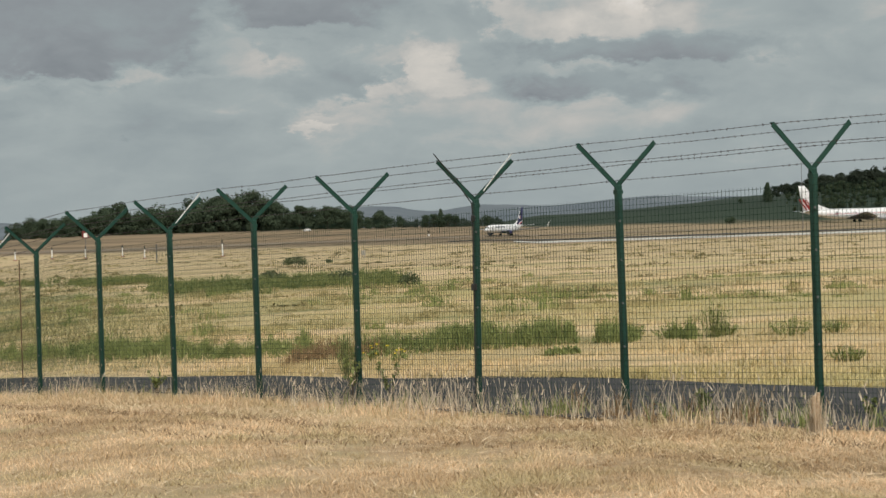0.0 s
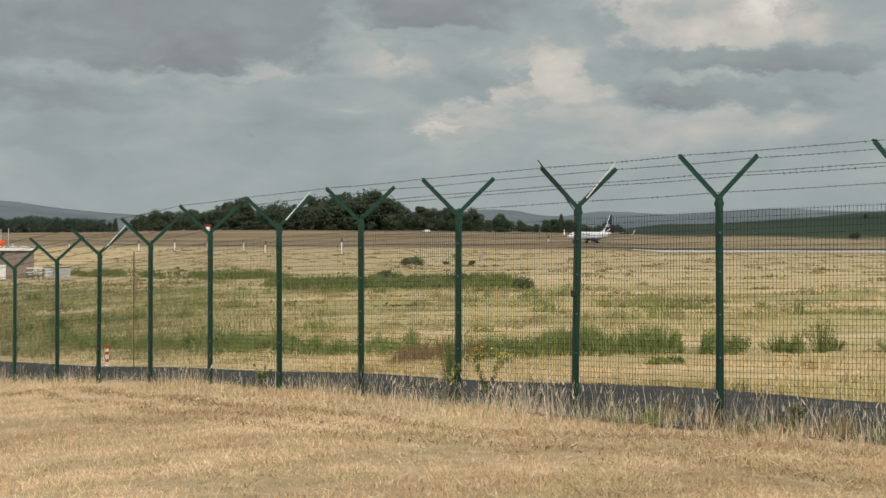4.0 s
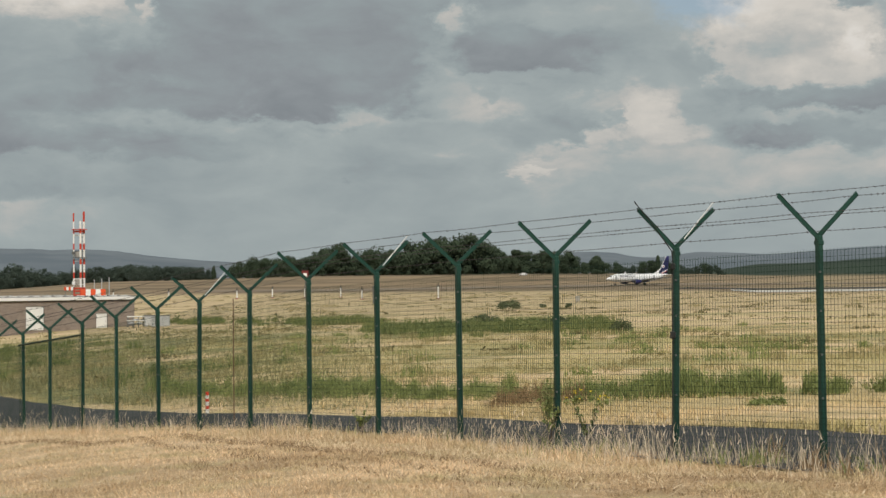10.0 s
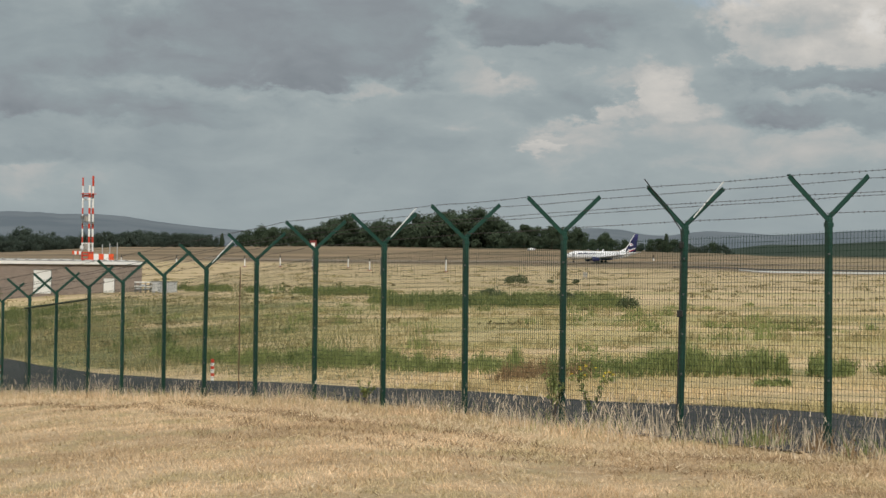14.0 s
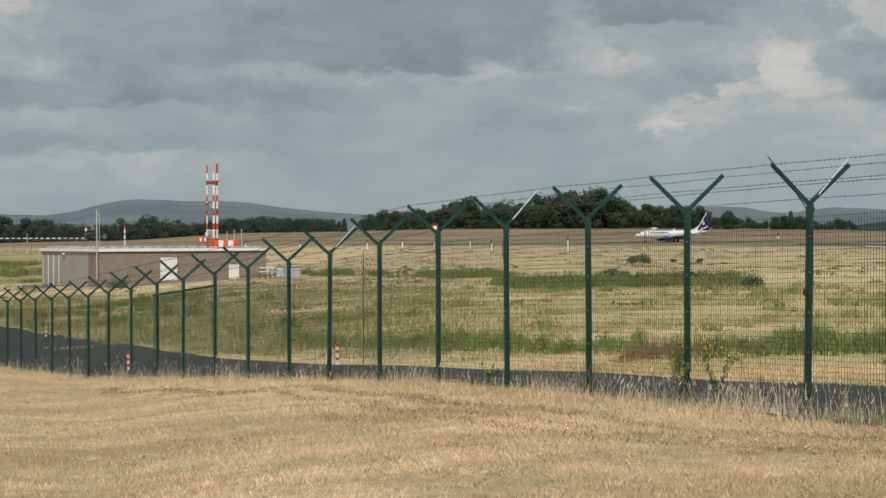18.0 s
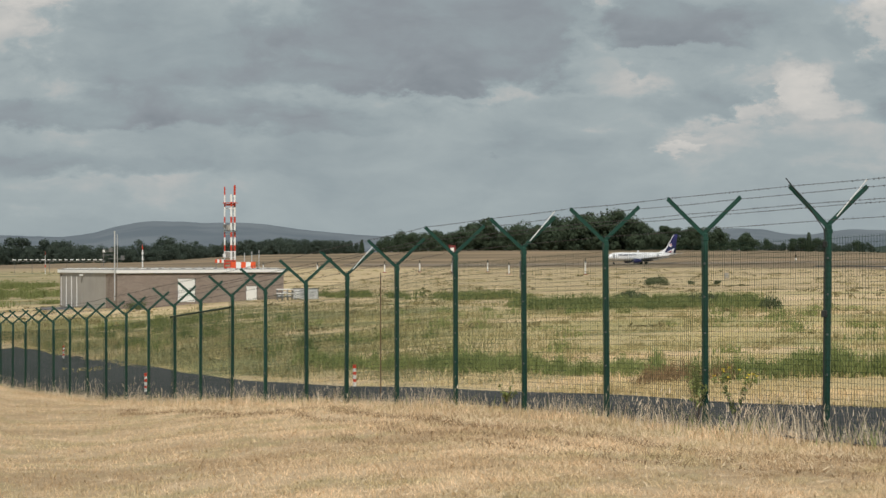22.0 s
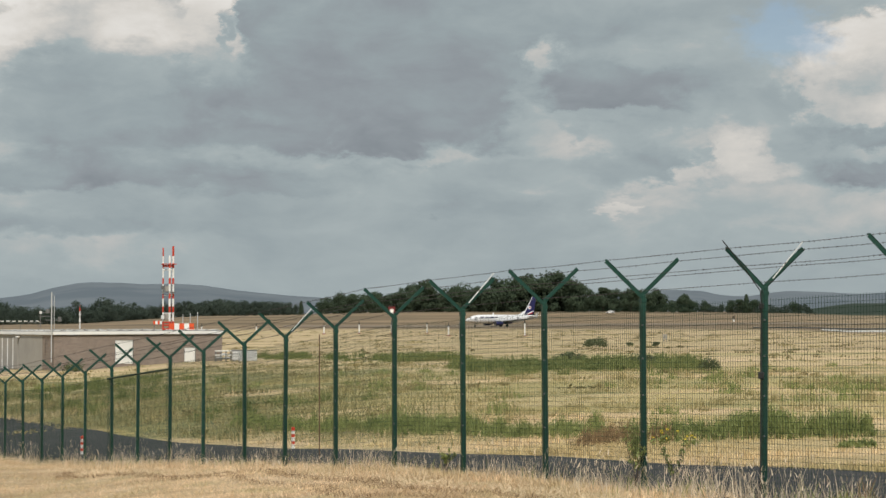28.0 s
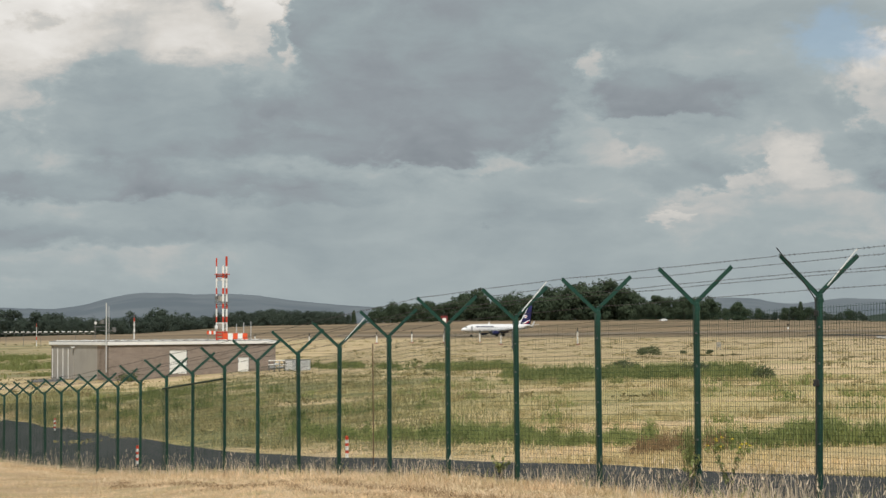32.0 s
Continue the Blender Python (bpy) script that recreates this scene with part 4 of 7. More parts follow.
# ---- far hills, woods ----
def build_hills():
    """A wooded ridge on the horizon: crest heights over bearing, with a long front slope."""
    bx = np.array([-0.34, -0.245, -0.214, -0.198, -0.186, -0.170, -0.148, -0.136, -0.120, -0.104, -0.082, -0.058, -0.039, 0.0, 0.07, 0.13, 0.150,
                   0.171, 0.186, 0.199, 0.218, 0.236, 0.26, 0.29, 0.32, 0.36, 0.42, 0.60])
    pz = np.array([56, 61, 57, 68, 83, 94, 93, 89, 91, 87, 73, 63, 57, 50, 48, 60, 76, 73, 59, 60, 73, 70, 63, 73, 82, 76, 72, 70.0])
    b = np.linspace(-0.6, 0.8, 420)
    crest = np.interp(b, bx, pz)
    k = np.array([1, 4, 6, 4, 1]) / 16
    crest = np.convolve(np.pad(crest, 2, "edge"), k, "valid")
    rs = np.random.default_rng(5)
    wob = np.convolve(rs.normal(0, 1.2, len(b) + 6), np.ones(7) / 7, "valid")
    crest = crest + wob + rs.normal(0, 0.25, len(b))
    rows, V = ((3300, 0.0), (3600, 0.3), (3900, 0.68), (4200, 0.96), (4300, 1.0), (4600, 0.5)), []
    for y, f in rows:
        for bb, c in zip(b, crest):
            V.append((bb * y, y, c * f * (y / 4300.0 if f >= 1 else 1) + (0 if f else -5)))
    n = len(b)
    F = [(r * n + i, r * n + i + 1, (r + 1) * n + i + 1, (r + 1) * n + i) for r in range(len(rows) - 1) for i in range(n - 1)]
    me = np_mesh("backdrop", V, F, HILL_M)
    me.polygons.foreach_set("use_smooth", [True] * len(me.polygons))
    tagged(new("backdrop", me), "wooded hills on the horizon, coloured blue-grey for haze", "hills", kind="structure")


build_hills()


def clumps(centres, radii, n_each, size, rs, squash=0.8, outward=False):
    """Leaf sprays: small bent quads scattered on the outer part of blobs."""
    C = np.repeat(np.asarray(centres, float), n_each, 0)
    Rr = np.repeat(np.asarray(radii, float), n_each, 0)
    N = len(C)
    d = rs.normal(size=(N, 3))
    d /= np.linalg.norm(d, axis=1)[:, None]
    r = Rr * rs.uniform(0.55, 1.05, (N, 1)) if Rr.ndim == 2 else (Rr * rs.uniform(0.55, 1.05, N))[:, None]
    P = C + d * r * np.array([1, 1, squash])
    a = np.cross(d, rs.normal(size=(N, 3))) + rs.normal(size=(N, 3)) * 0.25 if outward else rs.normal(size=(N, 3)) + d * 0.2
    a /= np.linalg.norm(a, axis=1)[:, None]
    b = np.cross(a, d + rs.normal(size=(N, 3)) * (0.3 if outward else 0.5))
    b /= np.maximum(np.linalg.norm(b, axis=1), 1e-6)[:, None]
    s = size * rs.uniform(0.6, 1.4, (N, 1))
    V = np.stack([P - a * s, P - b * s * 0.6 + d * s * 0.15, P + a * s, P + b * s * 0.6 + d * s * 0.1], 1).reshape(-1, 3)
    F = np.arange(4 * N).reshape(-1, 4)
    return V, F


def crown_blobs(h, w, rs, n=9, low=0.25):
    c, r = [], []
    for _ in range(n):
        z = rs.uniform(low, 0.88)
        k = math.sqrt(max(0.05, 1 - ((z - 0.52) / 0.5) ** 2))
        a, q = rs.uniform(0, 6.283), rs.uniform(0.1, 0.62) * w / 2 * k
        c.append((q * math.cos(a), q * math.sin(a), z * h))
        r.append(rs.uniform(0.22, 0.36) * w * (0.6 + 0.4 * k) * 0.8)
    return np.array(c), np.array(r)


def wood(name, spots, material, label, leaf=1.3, per=26, seed=1):
    """Many trees far off as one mesh. spots: rows of x, y, height, width."""
    rs = np.random.default_rng(seed)
    AV, AF, k = [], [], 0
    for x, y, h, w in spots:
        c, r = crown_blobs(h, w, rs, 8, 0.05)
        V, F = clumps(c, r, per * 5, 0.43 * leaf * h / 15, rs, outward=True)
        V = V + np.array([x, y, ground_z(x, y) - 0.2])
        V[:, 2] = np.maximum(V[:, 2], ground_z(x, y) - 0.1)
        AV.append(V)
        AF.append(F + k)
        k += len(V)
        t = h * 0.02
        b = np.array([x, y, ground_z(x, y) - 0.3])
        T = np.array([(-t, -t, 0), (t, -t, 0), (t, t, 0), (-t, t, 0), (-t * .5, -t * .5, h * .6), (t * .5, -t * .5, h * .6), (t * .5, t * .5, h * .6), (-t * .5, t * .5, h * .6)]) + b
        AV.append(T)
        AF.append(np.array([(0, 1, 5, 4), (1, 2, 6, 5), (2, 3, 7, 6), (3, 0, 4, 7)]) + k)
        k += 8
    me = np_mesh(name, np.vstack(AV), np.vstack(AF), material)
    return tagged(new(name, me), label, "woods", kind="stuff")


def spots_along(b0, b1, y0, y1, step, tops, rs, fill=1.0, broad=0.0):
    """Tree places between two bearings; tops gives the height over bearing."""
    out = []
    for y in np.linspace(y0, y1, 4):
        x = b0 * y
        while x < b1 * y:
            h = float(np.interp(x / y, tops[0], tops[1])) * rs.uniform(0.66, 1.08)
            if h > 1.5 and rs.uniform() < fill:
                lump = 1 + broad * (0.22 * math.sin(x * 0.11) + 0.16 * math.sin(x * 0.29 + y))
                out.append((x + rs.uniform(-1, 1), y + rs.uniform(-6, 6), h * lump, h * rs.uniform(0.7, 1.1) * (1 + 0.5 * broad)))
            x += step * rs.uniform(0.7, 1.3)
    return out


rsw = np.random.default_rng(11)
MAIN = ([-0.046, -0.040, -0.026, -0.008, 0.008, 0.02, 0.033, 0.055, 0.068, 0.08, 0.094, 0.103, 0.110, 0.1145, 0.120, 0.126, 0.133, 0.141, 0.150, 0.155, 0.162, 0.168],
        [0, 7, 11.5, 11, 13, 15, 13.5, 16.5, 18.5, 19, 19.5, 19, 13, 10, 14, 10, 12.5, 12, 10, 7, 10, 6])
wood("mixed_wood", spots_along(-0.045, 0.168, 925, 985, 4.2, MAIN, rsw, broad=0.35), LEAF, "dark green mixed wood beyond the airfield", 1.25, 30, 21)
LEFTW = ([-0.42, -0.30, -0.245, -0.22, -0.20, -0.18, -0.16, -0.14, -0.115, -0.105, -0.09, -0.075, -0.06, -0.052, -0.049],
         [12.5, 12.5, 12, 11, 10.8, 8.8, 9.8, 9.2, 7.6, 6.8, 8, 9, 7.5, 4.5, 0])
wood("distant_wood", spots_along(-0.42, -0.05, 915, 990, 3.6, LEFTW, rsw, broad=0.7), LEAF_DARK, "low dark wood on the far side of the field", 1.3, 24, 22)
RIGHTS = ([0.165, 0.172, 0.18, 0.19, 0.197, 0.205, 0.212, 0.222, 0.23, 0.236], [0, 5, 4.5, 5, 6.5, 5.5, 5.5, 5, 5.5, 0])
wood("hedgerow", spots_along(0.165, 0.237, 1000, 1050, 3.4, RIGHTS, rsw, 0.95, 0.4), LEAF_DARK, "loose row of dark trees before the hills", 1.3, 24, 23)
HILLW = ([0.393, 0.397, 0.41, 0.45, 0.50, 0.62], [0, 9, 13, 15, 16, 16])
wood("hill_forest", spots_along(0.396, 0.60, 1230, 1480, 4.6, HILLW, rsw), LEAF_FOREST, "dense dark forest on the rising hill", 1.5, 24, 24)


HILLW2 = ([0.400, 0.406, 0.43, 0.50, 0.62], [0, 6, 9, 11, 11])
wood("hillside_thicket", spots_along(0.402, 0.60, 1090, 1225, 5.0, HILLW2, rsw), LEAF_THICKET, "dark green thicket on the hillside", 1.5, 22, 25)


def tree(x, y, h, w, seed, label, slim=False, group=""):
    rs = np.random.default_rng(seed)
    root = thing("tree", pose(x, y, ground_z(x, y) - 0.1), label, "tree", group)
    bm = bmesh.new()
    rod(bm, (0, 0, 0), (0.02 * h, 0, h * 0.55), h * 0.022, 7, h * 0.010)
    for k in range(5):
        a = rs.uniform(0, 6.28)
        z0 = h * rs.uniform(0.25, 0.5)
        rod(bm, (0, 0, z0), (math.cos(a) * w * 0.3, math.sin(a) * w * 0.3, z0 + h * rs.uniform(0.12, 0.25)), h * 0.008, 5, h * 0.003)
    part("trunk", bm, BARK, root)
    if slim:
        n = 12
        zs = np.linspace(0.1, 0.94, n)
        c = np.stack([rs.normal(0, 0.03 * w, n), rs.normal(0, 0.03 * w, n), zs * h], 1)
        r = w * 0.5 * (1.02 - zs) ** 0.7 + 0.05 * w
    else:
        c, r = crown_blobs(h, w, rs, 11)
    V, F = clumps(c, r, 220, h * 0.032, rs, outward=True)
    part("crown", np_mesh("crown", V, F, LEAF), None, root)
    return root


for bb, yy, hh, ww, slim, lab in (
        (-0.0505, 905, 7.0, 3.4, True, "slender dark poplar standing alone beside the wood"),
        (0.1965, 985, 10.5, 5.0, True, "dark conifer rising above a hedgerow"),
        (0.3915, 1150, 13.0, 8.0, True, "pointed dark conifer at the forest edge"),
        (0.3745, 1150, 3.4, 5.0, False, "small dark bush on the hill crest"),
        (0.3675, 1012, 5.8, 8.5, False, "lone round bush at the foot of the green hill"),
        (0.1165, 915, 13.5, 9.5, False, "round-crowned dark tree at the end of the wood"),
        (0.132, 915, 12.0, 12.0, False, "broad dark tree beside the wood"),
        (0.161, 930, 10.0, 11.0, False, "broad low tree on the field edge"),
        (0.1875, 980, 7.0, 9.0, False, "broad dark tree in a hedgerow"),
        (0.1925, 982, 8.5, 7.0, False, "tall dark tree in a hedgerow"),
        (0.2005, 984, 7.5, 8.0, False, "broad dark tree in a hedgerow"),
        (0.173, 985, 6.5, 8.0, False, "small round tree on the field edge"),
        (0.205, 1000, 6.5, 8.0, False, "small round tree on the field edge"),
        (0.223, 1000, 7.0, 10.0, False, "small round tree on the field edge")):
    tree(bb * yy, yy, hh, ww, int(1000 * bb) + 300, lab, slim)


# ---- runway, taxiway ----
def cross_strip(name, y0, y1, b0, b1, lift, material, label, category, steps=60):
    ya, yb = y0, y1
    strip(name, lambda t: ((b0 + (b1 - b0) * t) * ya, ya), lambda t: ((b0 + (b1 - b0) * t) * yb, yb), lift, material, steps, label, category, 3)


TAXI = noisy("worn_taxiway_asphalt", (0.19, 0.145, 0.10), (0.25, 0.195, 0.135), 0.03, 0.9)
cross_strip("taxiway", 766, 800, -0.06, 0.56, 0.18, TAXI, "worn grey taxiway across the airfield", "taxiway", 90)
YARD = noisy("worn_grey_asphalt", (0.085, 0.085, 0.085), (0.16, 0.155, 0.15), 0.2, 0.95)
cross_strip("pavement", 146, 156, -0.2285, -0.2095, 0.03, YARD, "worn grey asphalt yard beside the brick building", "pavement", 12)
cross_strip("runway", 618, 650, 0.20, 0.58, 0.15, ASPHALT, "dark runway edge across the grass", "runway", 60)
cross_strip("apron", 586, 600, 0.238, 0.58, 0.12, CONCRETE, "pale concrete taxi strip", "taxiway", 50)


# ---- weeds, grasses ----
def blades(P, h, lean, w, rs, seg=2):
    """Thin tapering blades standing at P, as bent triangles and quads."""
    n = len(P)
    a = rs.uniform(0, 6.283, n)
    side = np.stack([np.cos(a), np.sin(a), np.zeros(n)], 1) * (w * rs.uniform(0.6, 1.4, n))[:, None]
    b = rs.uniform(0, 6.283, n)
    tip = np.stack([np.cos(b) * lean * h, np.sin(b) * lean * h, h], 1)
    mid = tip * np.array([0.35, 0.35, 0.55])
    V = np.stack([P - side, P + side, P + mid + side * 0.7, P + mid - side * 0.7, P + tip + side * 0.15, P + tip - side * 0.15], 1).reshape(-1, 3)
    k = np.arange(n)[:, None] * 6
    F = np.vstack([k + np.array([[0, 1, 2, 3]]), k + np.array([[3, 2, 4, 5]])])
    return V, F


def put_z(P):
    P[:, 2] = height(P[:, 0], P[:, 1]) - 0.01
    return P


LAWN_GAP = ((0.08, 0.13, 0.20, 0.30, 0.40, 0.85), (0.0, 0.1, 0.6, 0.95, 1.05, 0.9))


def lawn_end(b):
    """How far out the mown grass reaches, over bearing."""
    return np.interp(b, FB, FY) * 0.99 - np.interp(b, *LAWN_GAP)


def short_blades(P, h, lean, w, rs):
    """One narrow tapering face a blade, leaning any way."""
    n = len(P)
    a, b = rs.uniform(0, 6.283, n), rs.uniform(0, 6.283, n)
    side = np.stack([np.cos(a), np.sin(a), np.zeros(n)], 1) * (w * rs.uniform(0.6, 1.4, n))[:, None]
    tip = np.stack([np.cos(b) * lean * h, np.sin(b) * lean * h, h], 1)
    V = np.stack([P - side, P + side, P + tip + side * 0.25, P + tip - side * 0.25], 1).reshape(-1, 3)
    return V, np.arange(4 * n).reshape(-1, 4)


def lawn_grass():
    rs = np.random.default_rng(31)
    n = 330000
    b = rs.uniform(-0.29, 0.47, n)
    y = 9.3 + (lawn_end(b) - 9.3) * rs.uniform(0, 1, n) ** 0.85
    P = put_z(np.stack([b * y, y, np.zeros(n)], 1))
    X, Y = P[:, 0], P[:, 1]
    tuft = np.sin(X * 5.3 + np.sin(Y * 3.1) * 2) * np.sin(Y * 4.7 + np.sin(X * 2.3)) + 0.7 * np.sin(X * 1.3 + 1.0) * np.sin(Y * 1.1 + X * 0.4)
    keep = rs.uniform(size=n) < np.clip(0.78 + 0.28 * tuft, 0.45, 1.0)
    P, tuft = P[keep], tuft[keep]
    k = len(P)
    h = (0.014 + 0.062 * rs.uniform(0, 1, k) ** 1.6) * np.clip(0.85 + 0.35 * tuft, 0.5, 1.6)
    V, F = short_blades(P, h, rs.uniform(0.1, 1.5, k), 0.0037, rs)
    # the far slope on the other side, thinning out towards the crest
    k = 60000
    bb = -0.29 + 0.37 * rs.uniform(0, 1, k) ** 1.7
    yy = 16.0 + (lawn_end(bb) - 16.0) * rs.uniform(0, 1, k)
    FP = put_z(np.stack([bb * yy, yy, np.zeros(k)], 1))
    FV, FF = short_blades(FP, rs.uniform(0.02, 0.06, k), rs.uniform(0.05, 1.4, k), 0.005, rs)
    V, F = np.vstack([V, FV]), np.vstack([F, FF + len(V)])
    # cut straws lying about
    k = 6000
    bb = rs.uniform(-0.29, 0.47, k)
    yy = 9.5 + (lawn_end(bb) - 10.0) * rs.uniform(0, 1, k)
    SP = put_z(np.stack([bb * yy, yy, np.zeros(k)], 1)) + np.array([0, 0, 0.05])
    SV, SF = short_blades(SP, rs.uniform(0.01, 0.03, k), rs.uniform(6, 18, k), 0.004, rs)
    V, F = np.vstack([V, SV]), np.vstack([F, SF + len(V)])
    tagged(new("mown_grass", np_mesh("mown_grass", V, F, STRAW)), "short mown straw-dry grass", "grass", kind="stuff")


lawn_grass()


def near_shift(s):
    """The grass stands back from the fence at the near end."""
    return np.interp(s, (0, 5, 10, 15, 20), (0.95, 0.9, 0.45, 0.1, 0.0))


def tall_grass():
    rs = np.random.default_rng(37)

    def along(n, off, lim=0.78, shifted=False):
        s = rs.uniform(0, SARR[-1] * lim, n)
        off = off - near_shift(s) * 1.15 if shifted else off
        dens = 0.5 + 0.5 * np.sin(s * 1.9) * np.sin(s * 0.63 + 1.0)
        keep = rs.uniform(size=n) < 0.3 + 0.7 * dens
        s, o = s[keep], off[keep]
        L = np.array([line_at(a, b)[:2] for a, b in zip(s, o)])
        return put_z(np.column_stack([L, np.zeros(len(L))])), dens[keep]

    n = 11000
    P, dens = along(n, rs.normal(-0.12, 0.22, n))
    h = (0.06 + 0.30 * rs.uniform(0, 1, len(P)) ** 1.5) * (0.55 + 0.7 * dens)
    tallm = rs.uniform(size=len(P)) < 0.16
    h = np.where(tallm, h * 1.6, h)
    V, F = blades(P, h, rs.uniform(0.03, 0.6, len(P)), 0.0040, rs)
    T = P[tallm] + np.stack([rs.normal(0, 0.03, tallm.sum()), rs.normal(0, 0.03, tallm.sum()), h[tallm] * 0.93], 1)
    HV, HF = blades(T, np.full(len(T), 0.08), rs.uniform(0.05, 0.9, len(T)), 0.0068, rs)
    V, F = np.vstack([V, HV]), np.vstack([F, HF + len(V)])
    # thicker, taller stand at the near end
    k = 1700
    sn = 13.0 * rs.uniform(0, 1, k) ** 0.9
    lump = 0.5 + 0.5 * np.sin(sn * 3.1 + 0.7) * np.sin(sn * 1.27)
    L = np.array([line_at(a, c)[:2] for a, c in zip(sn, rs.normal(-0.55, 0.40, k))])
    NP = put_z(np.column_stack([L, np.zeros(k)]))
    hn = (0.08 + 0.46 * rs.uniform(0, 1, k) ** 1.6) * (0.5 + 0.75 * lump)
    NV, NF = blades(NP, hn, rs.uniform(0.05, 0.75, k), 0.0036, rs)
    V, F = np.vstack([V, NV]), np.vstack([F, NF + len(V)])
    top = hn > 0.30
    TV, TF = blades(NP[top] + np.column_stack([rs.normal(0, 0.03, (top.sum(), 2)), hn[top] * 0.9]), np.full(top.sum(), 0.07), rs.uniform(0.05, 0.9, top.sum()), 0.0062, rs)
    V, F = np.vstack([V, TV]), np.vstack([F, TF + len(V)])
    tagged(new("fence_grass", np_mesh("fence_grass", V, F, STRAW_PALE)), "tall pale seeding grass along the fence foot", "grass", kind="stuff")
    n = 40000
    P, dens = along(n, rs.uniform(-0.95, 0.25, n), shifted=True)
    V, F = blades(P, 0.03 + 0.15 * rs.uniform(0, 1, len(P)) ** 1.5 * (0.6 + 0.6 * dens), rs.uniform(0.1, 1.2, len(P)), 0.0045, rs)
    tagged(new("fringe_grass", np_mesh("fringe_grass", V, F, STRAW)), "short straw fringe between lawn and fence", "grass", kind="stuff")
    n = 1300
    P, dens = along(n, rs.normal(0.0, 0.2, n))
    V, F = blades(P, rs.uniform(0.06, 0.3, len(P)), rs.uniform(0.1, 0.9, len(P)), 0.006, rs)
    k = 700
    sn = 13.0 * rs.uniform(0, 1, k)
    sn = sn[np.sin(sn * 2.3 + 1) > rs.uniform(-0.6, 0.9, k)]
    L = np.array([line_at(a, c)[:2] for a, c in zip(sn, rs.normal(-0.5, 0.35, len(sn)))])
    GV, GF = blades(put_z(np.column_stack([L, np.zeros(len(sn))])), rs.uniform(0.08, 0.36, len(sn)), rs.uniform(0.1, 0.8, len(sn)), 0.006, rs)
    V, F = np.vstack([V, GV]), np.vstack([F, GF + len(V)])
    tagged(new("green_fringe", np_mesh("green_fringe", V, F, WEED)), "sparse green blades at the fence foot", "grass", kind="stuff")


def swath_grass():
    """Mown hay left along the crest: a pale ridge towards the fence and browner stubble before it."""
    rs = np.random.default_rng(38)

    def row(n, s0, s1, off, wide):
        s = rs.uniform(s0, s1, n)
        drift = 0.5 * np.sin(s * 0.35) + 0.25 * np.sin(s * 1.1 + 1)
        L = np.array([line_at(a, c)[:2] for a, c in zip(s, off + drift - near_shift(s) + rs.normal(0, wide, n))])
        return put_z(np.column_stack([L, np.zeros(n)]))

    P = row(16000, 0, 62, -1.25, 0.28)
    V, F = blades(P, rs.uniform(0.03, 0.11, len(P)), rs.uniform(0.4, 2.2, len(P)), 0.0042, rs)
    tagged(new("hay_swath", np_mesh("hay_swath", V, F, HAY_PALE)), "pale mown hay along the crest by the fence", "grass", kind="stuff")
    P = np.vstack([row(4600, 3, 36, -1.75, 0.13), row(1300, 8, 26, -2.6, 0.12), row(1100, 0, 16, -3.4, 0.14)])
    V, F = blades(P, rs.uniform(0.03, 0.085, len(P)), rs.uniform(0.4, 1.6, len(P)), 0.006, rs)
    tagged(new("brown_stubble", np_mesh("brown_stubble", V, F, HAY_BROWN)), "line of brown stubble below the hay", "grass", kind="stuff")
    # long loose straws
    k = 4200
    bb = rs.uniform(-0.29, 0.47, k)
    yy = 10.8 + (np.interp(bb, FB, FY) * 0.96 - 10.8) * rs.uniform(0, 1, k) ** 0.8
    Q = put_z(np.column_stack([bb * yy, yy, np.zeros(k)])) + np.array([0, 0, 0.045])
    keep = np.sin(Q[:, 0] * 0.8 + 2) * np.sin(Q[:, 1] * 0.9 + Q[:, 0] * 0.3) + 0.5 > rs.uniform(-0.4, 1.2, k)
    V, F = blades(Q[keep], rs.uniform(0.008, 0.025, keep.sum()), rs.uniform(9, 20, keep.sum()), 0.0075, rs)
    tagged(new("loose_straw", np_mesh("loose_straw", V, F, HAY_PALE)), "long pale straws lying on the mown grass", "grass", kind="stuff")
    # loose dark clods and dead leaves
    k = 900
    bb = rs.uniform(-0.05, 0.45, k)
    yy = 11.5 + 9 * rs.uniform(0, 1, k)
    Q = put_z(np.column_stack([bb * yy, yy, np.zeros(k)]))
    keep = np.sin(Q[:, 0] * 1.9 + 1) * np.sin(Q[:, 1] * 1.3) > 0.45
    V, F = blades(Q[keep], rs.uniform(0.02, 0.06, keep.sum()), rs.uniform(0.5, 2.5, keep.sum()), 0.009, rs)
    tagged(new("dead_stubble", np_mesh("dead_stubble", V, F, HAY_BROWN)), "brown dead stubble patches in the mown grass", "grass", kind="stuff")


HAY_PALE = noisy("pale_hay", (0.50, 0.385, 0.235), (0.80, 0.64, 0.44), 0.8, 0.85, 0.0, 0.0, 6.0, 0.3, per_island=0.6)
HAY_BROWN = noisy("brown_stubble", (0.17, 0.11, 0.06), (0.36, 0.25, 0.145), 1.5, 0.9, 0.0, 0.0, 8.0, 0.3, per_island=0.6)
swath_grass()


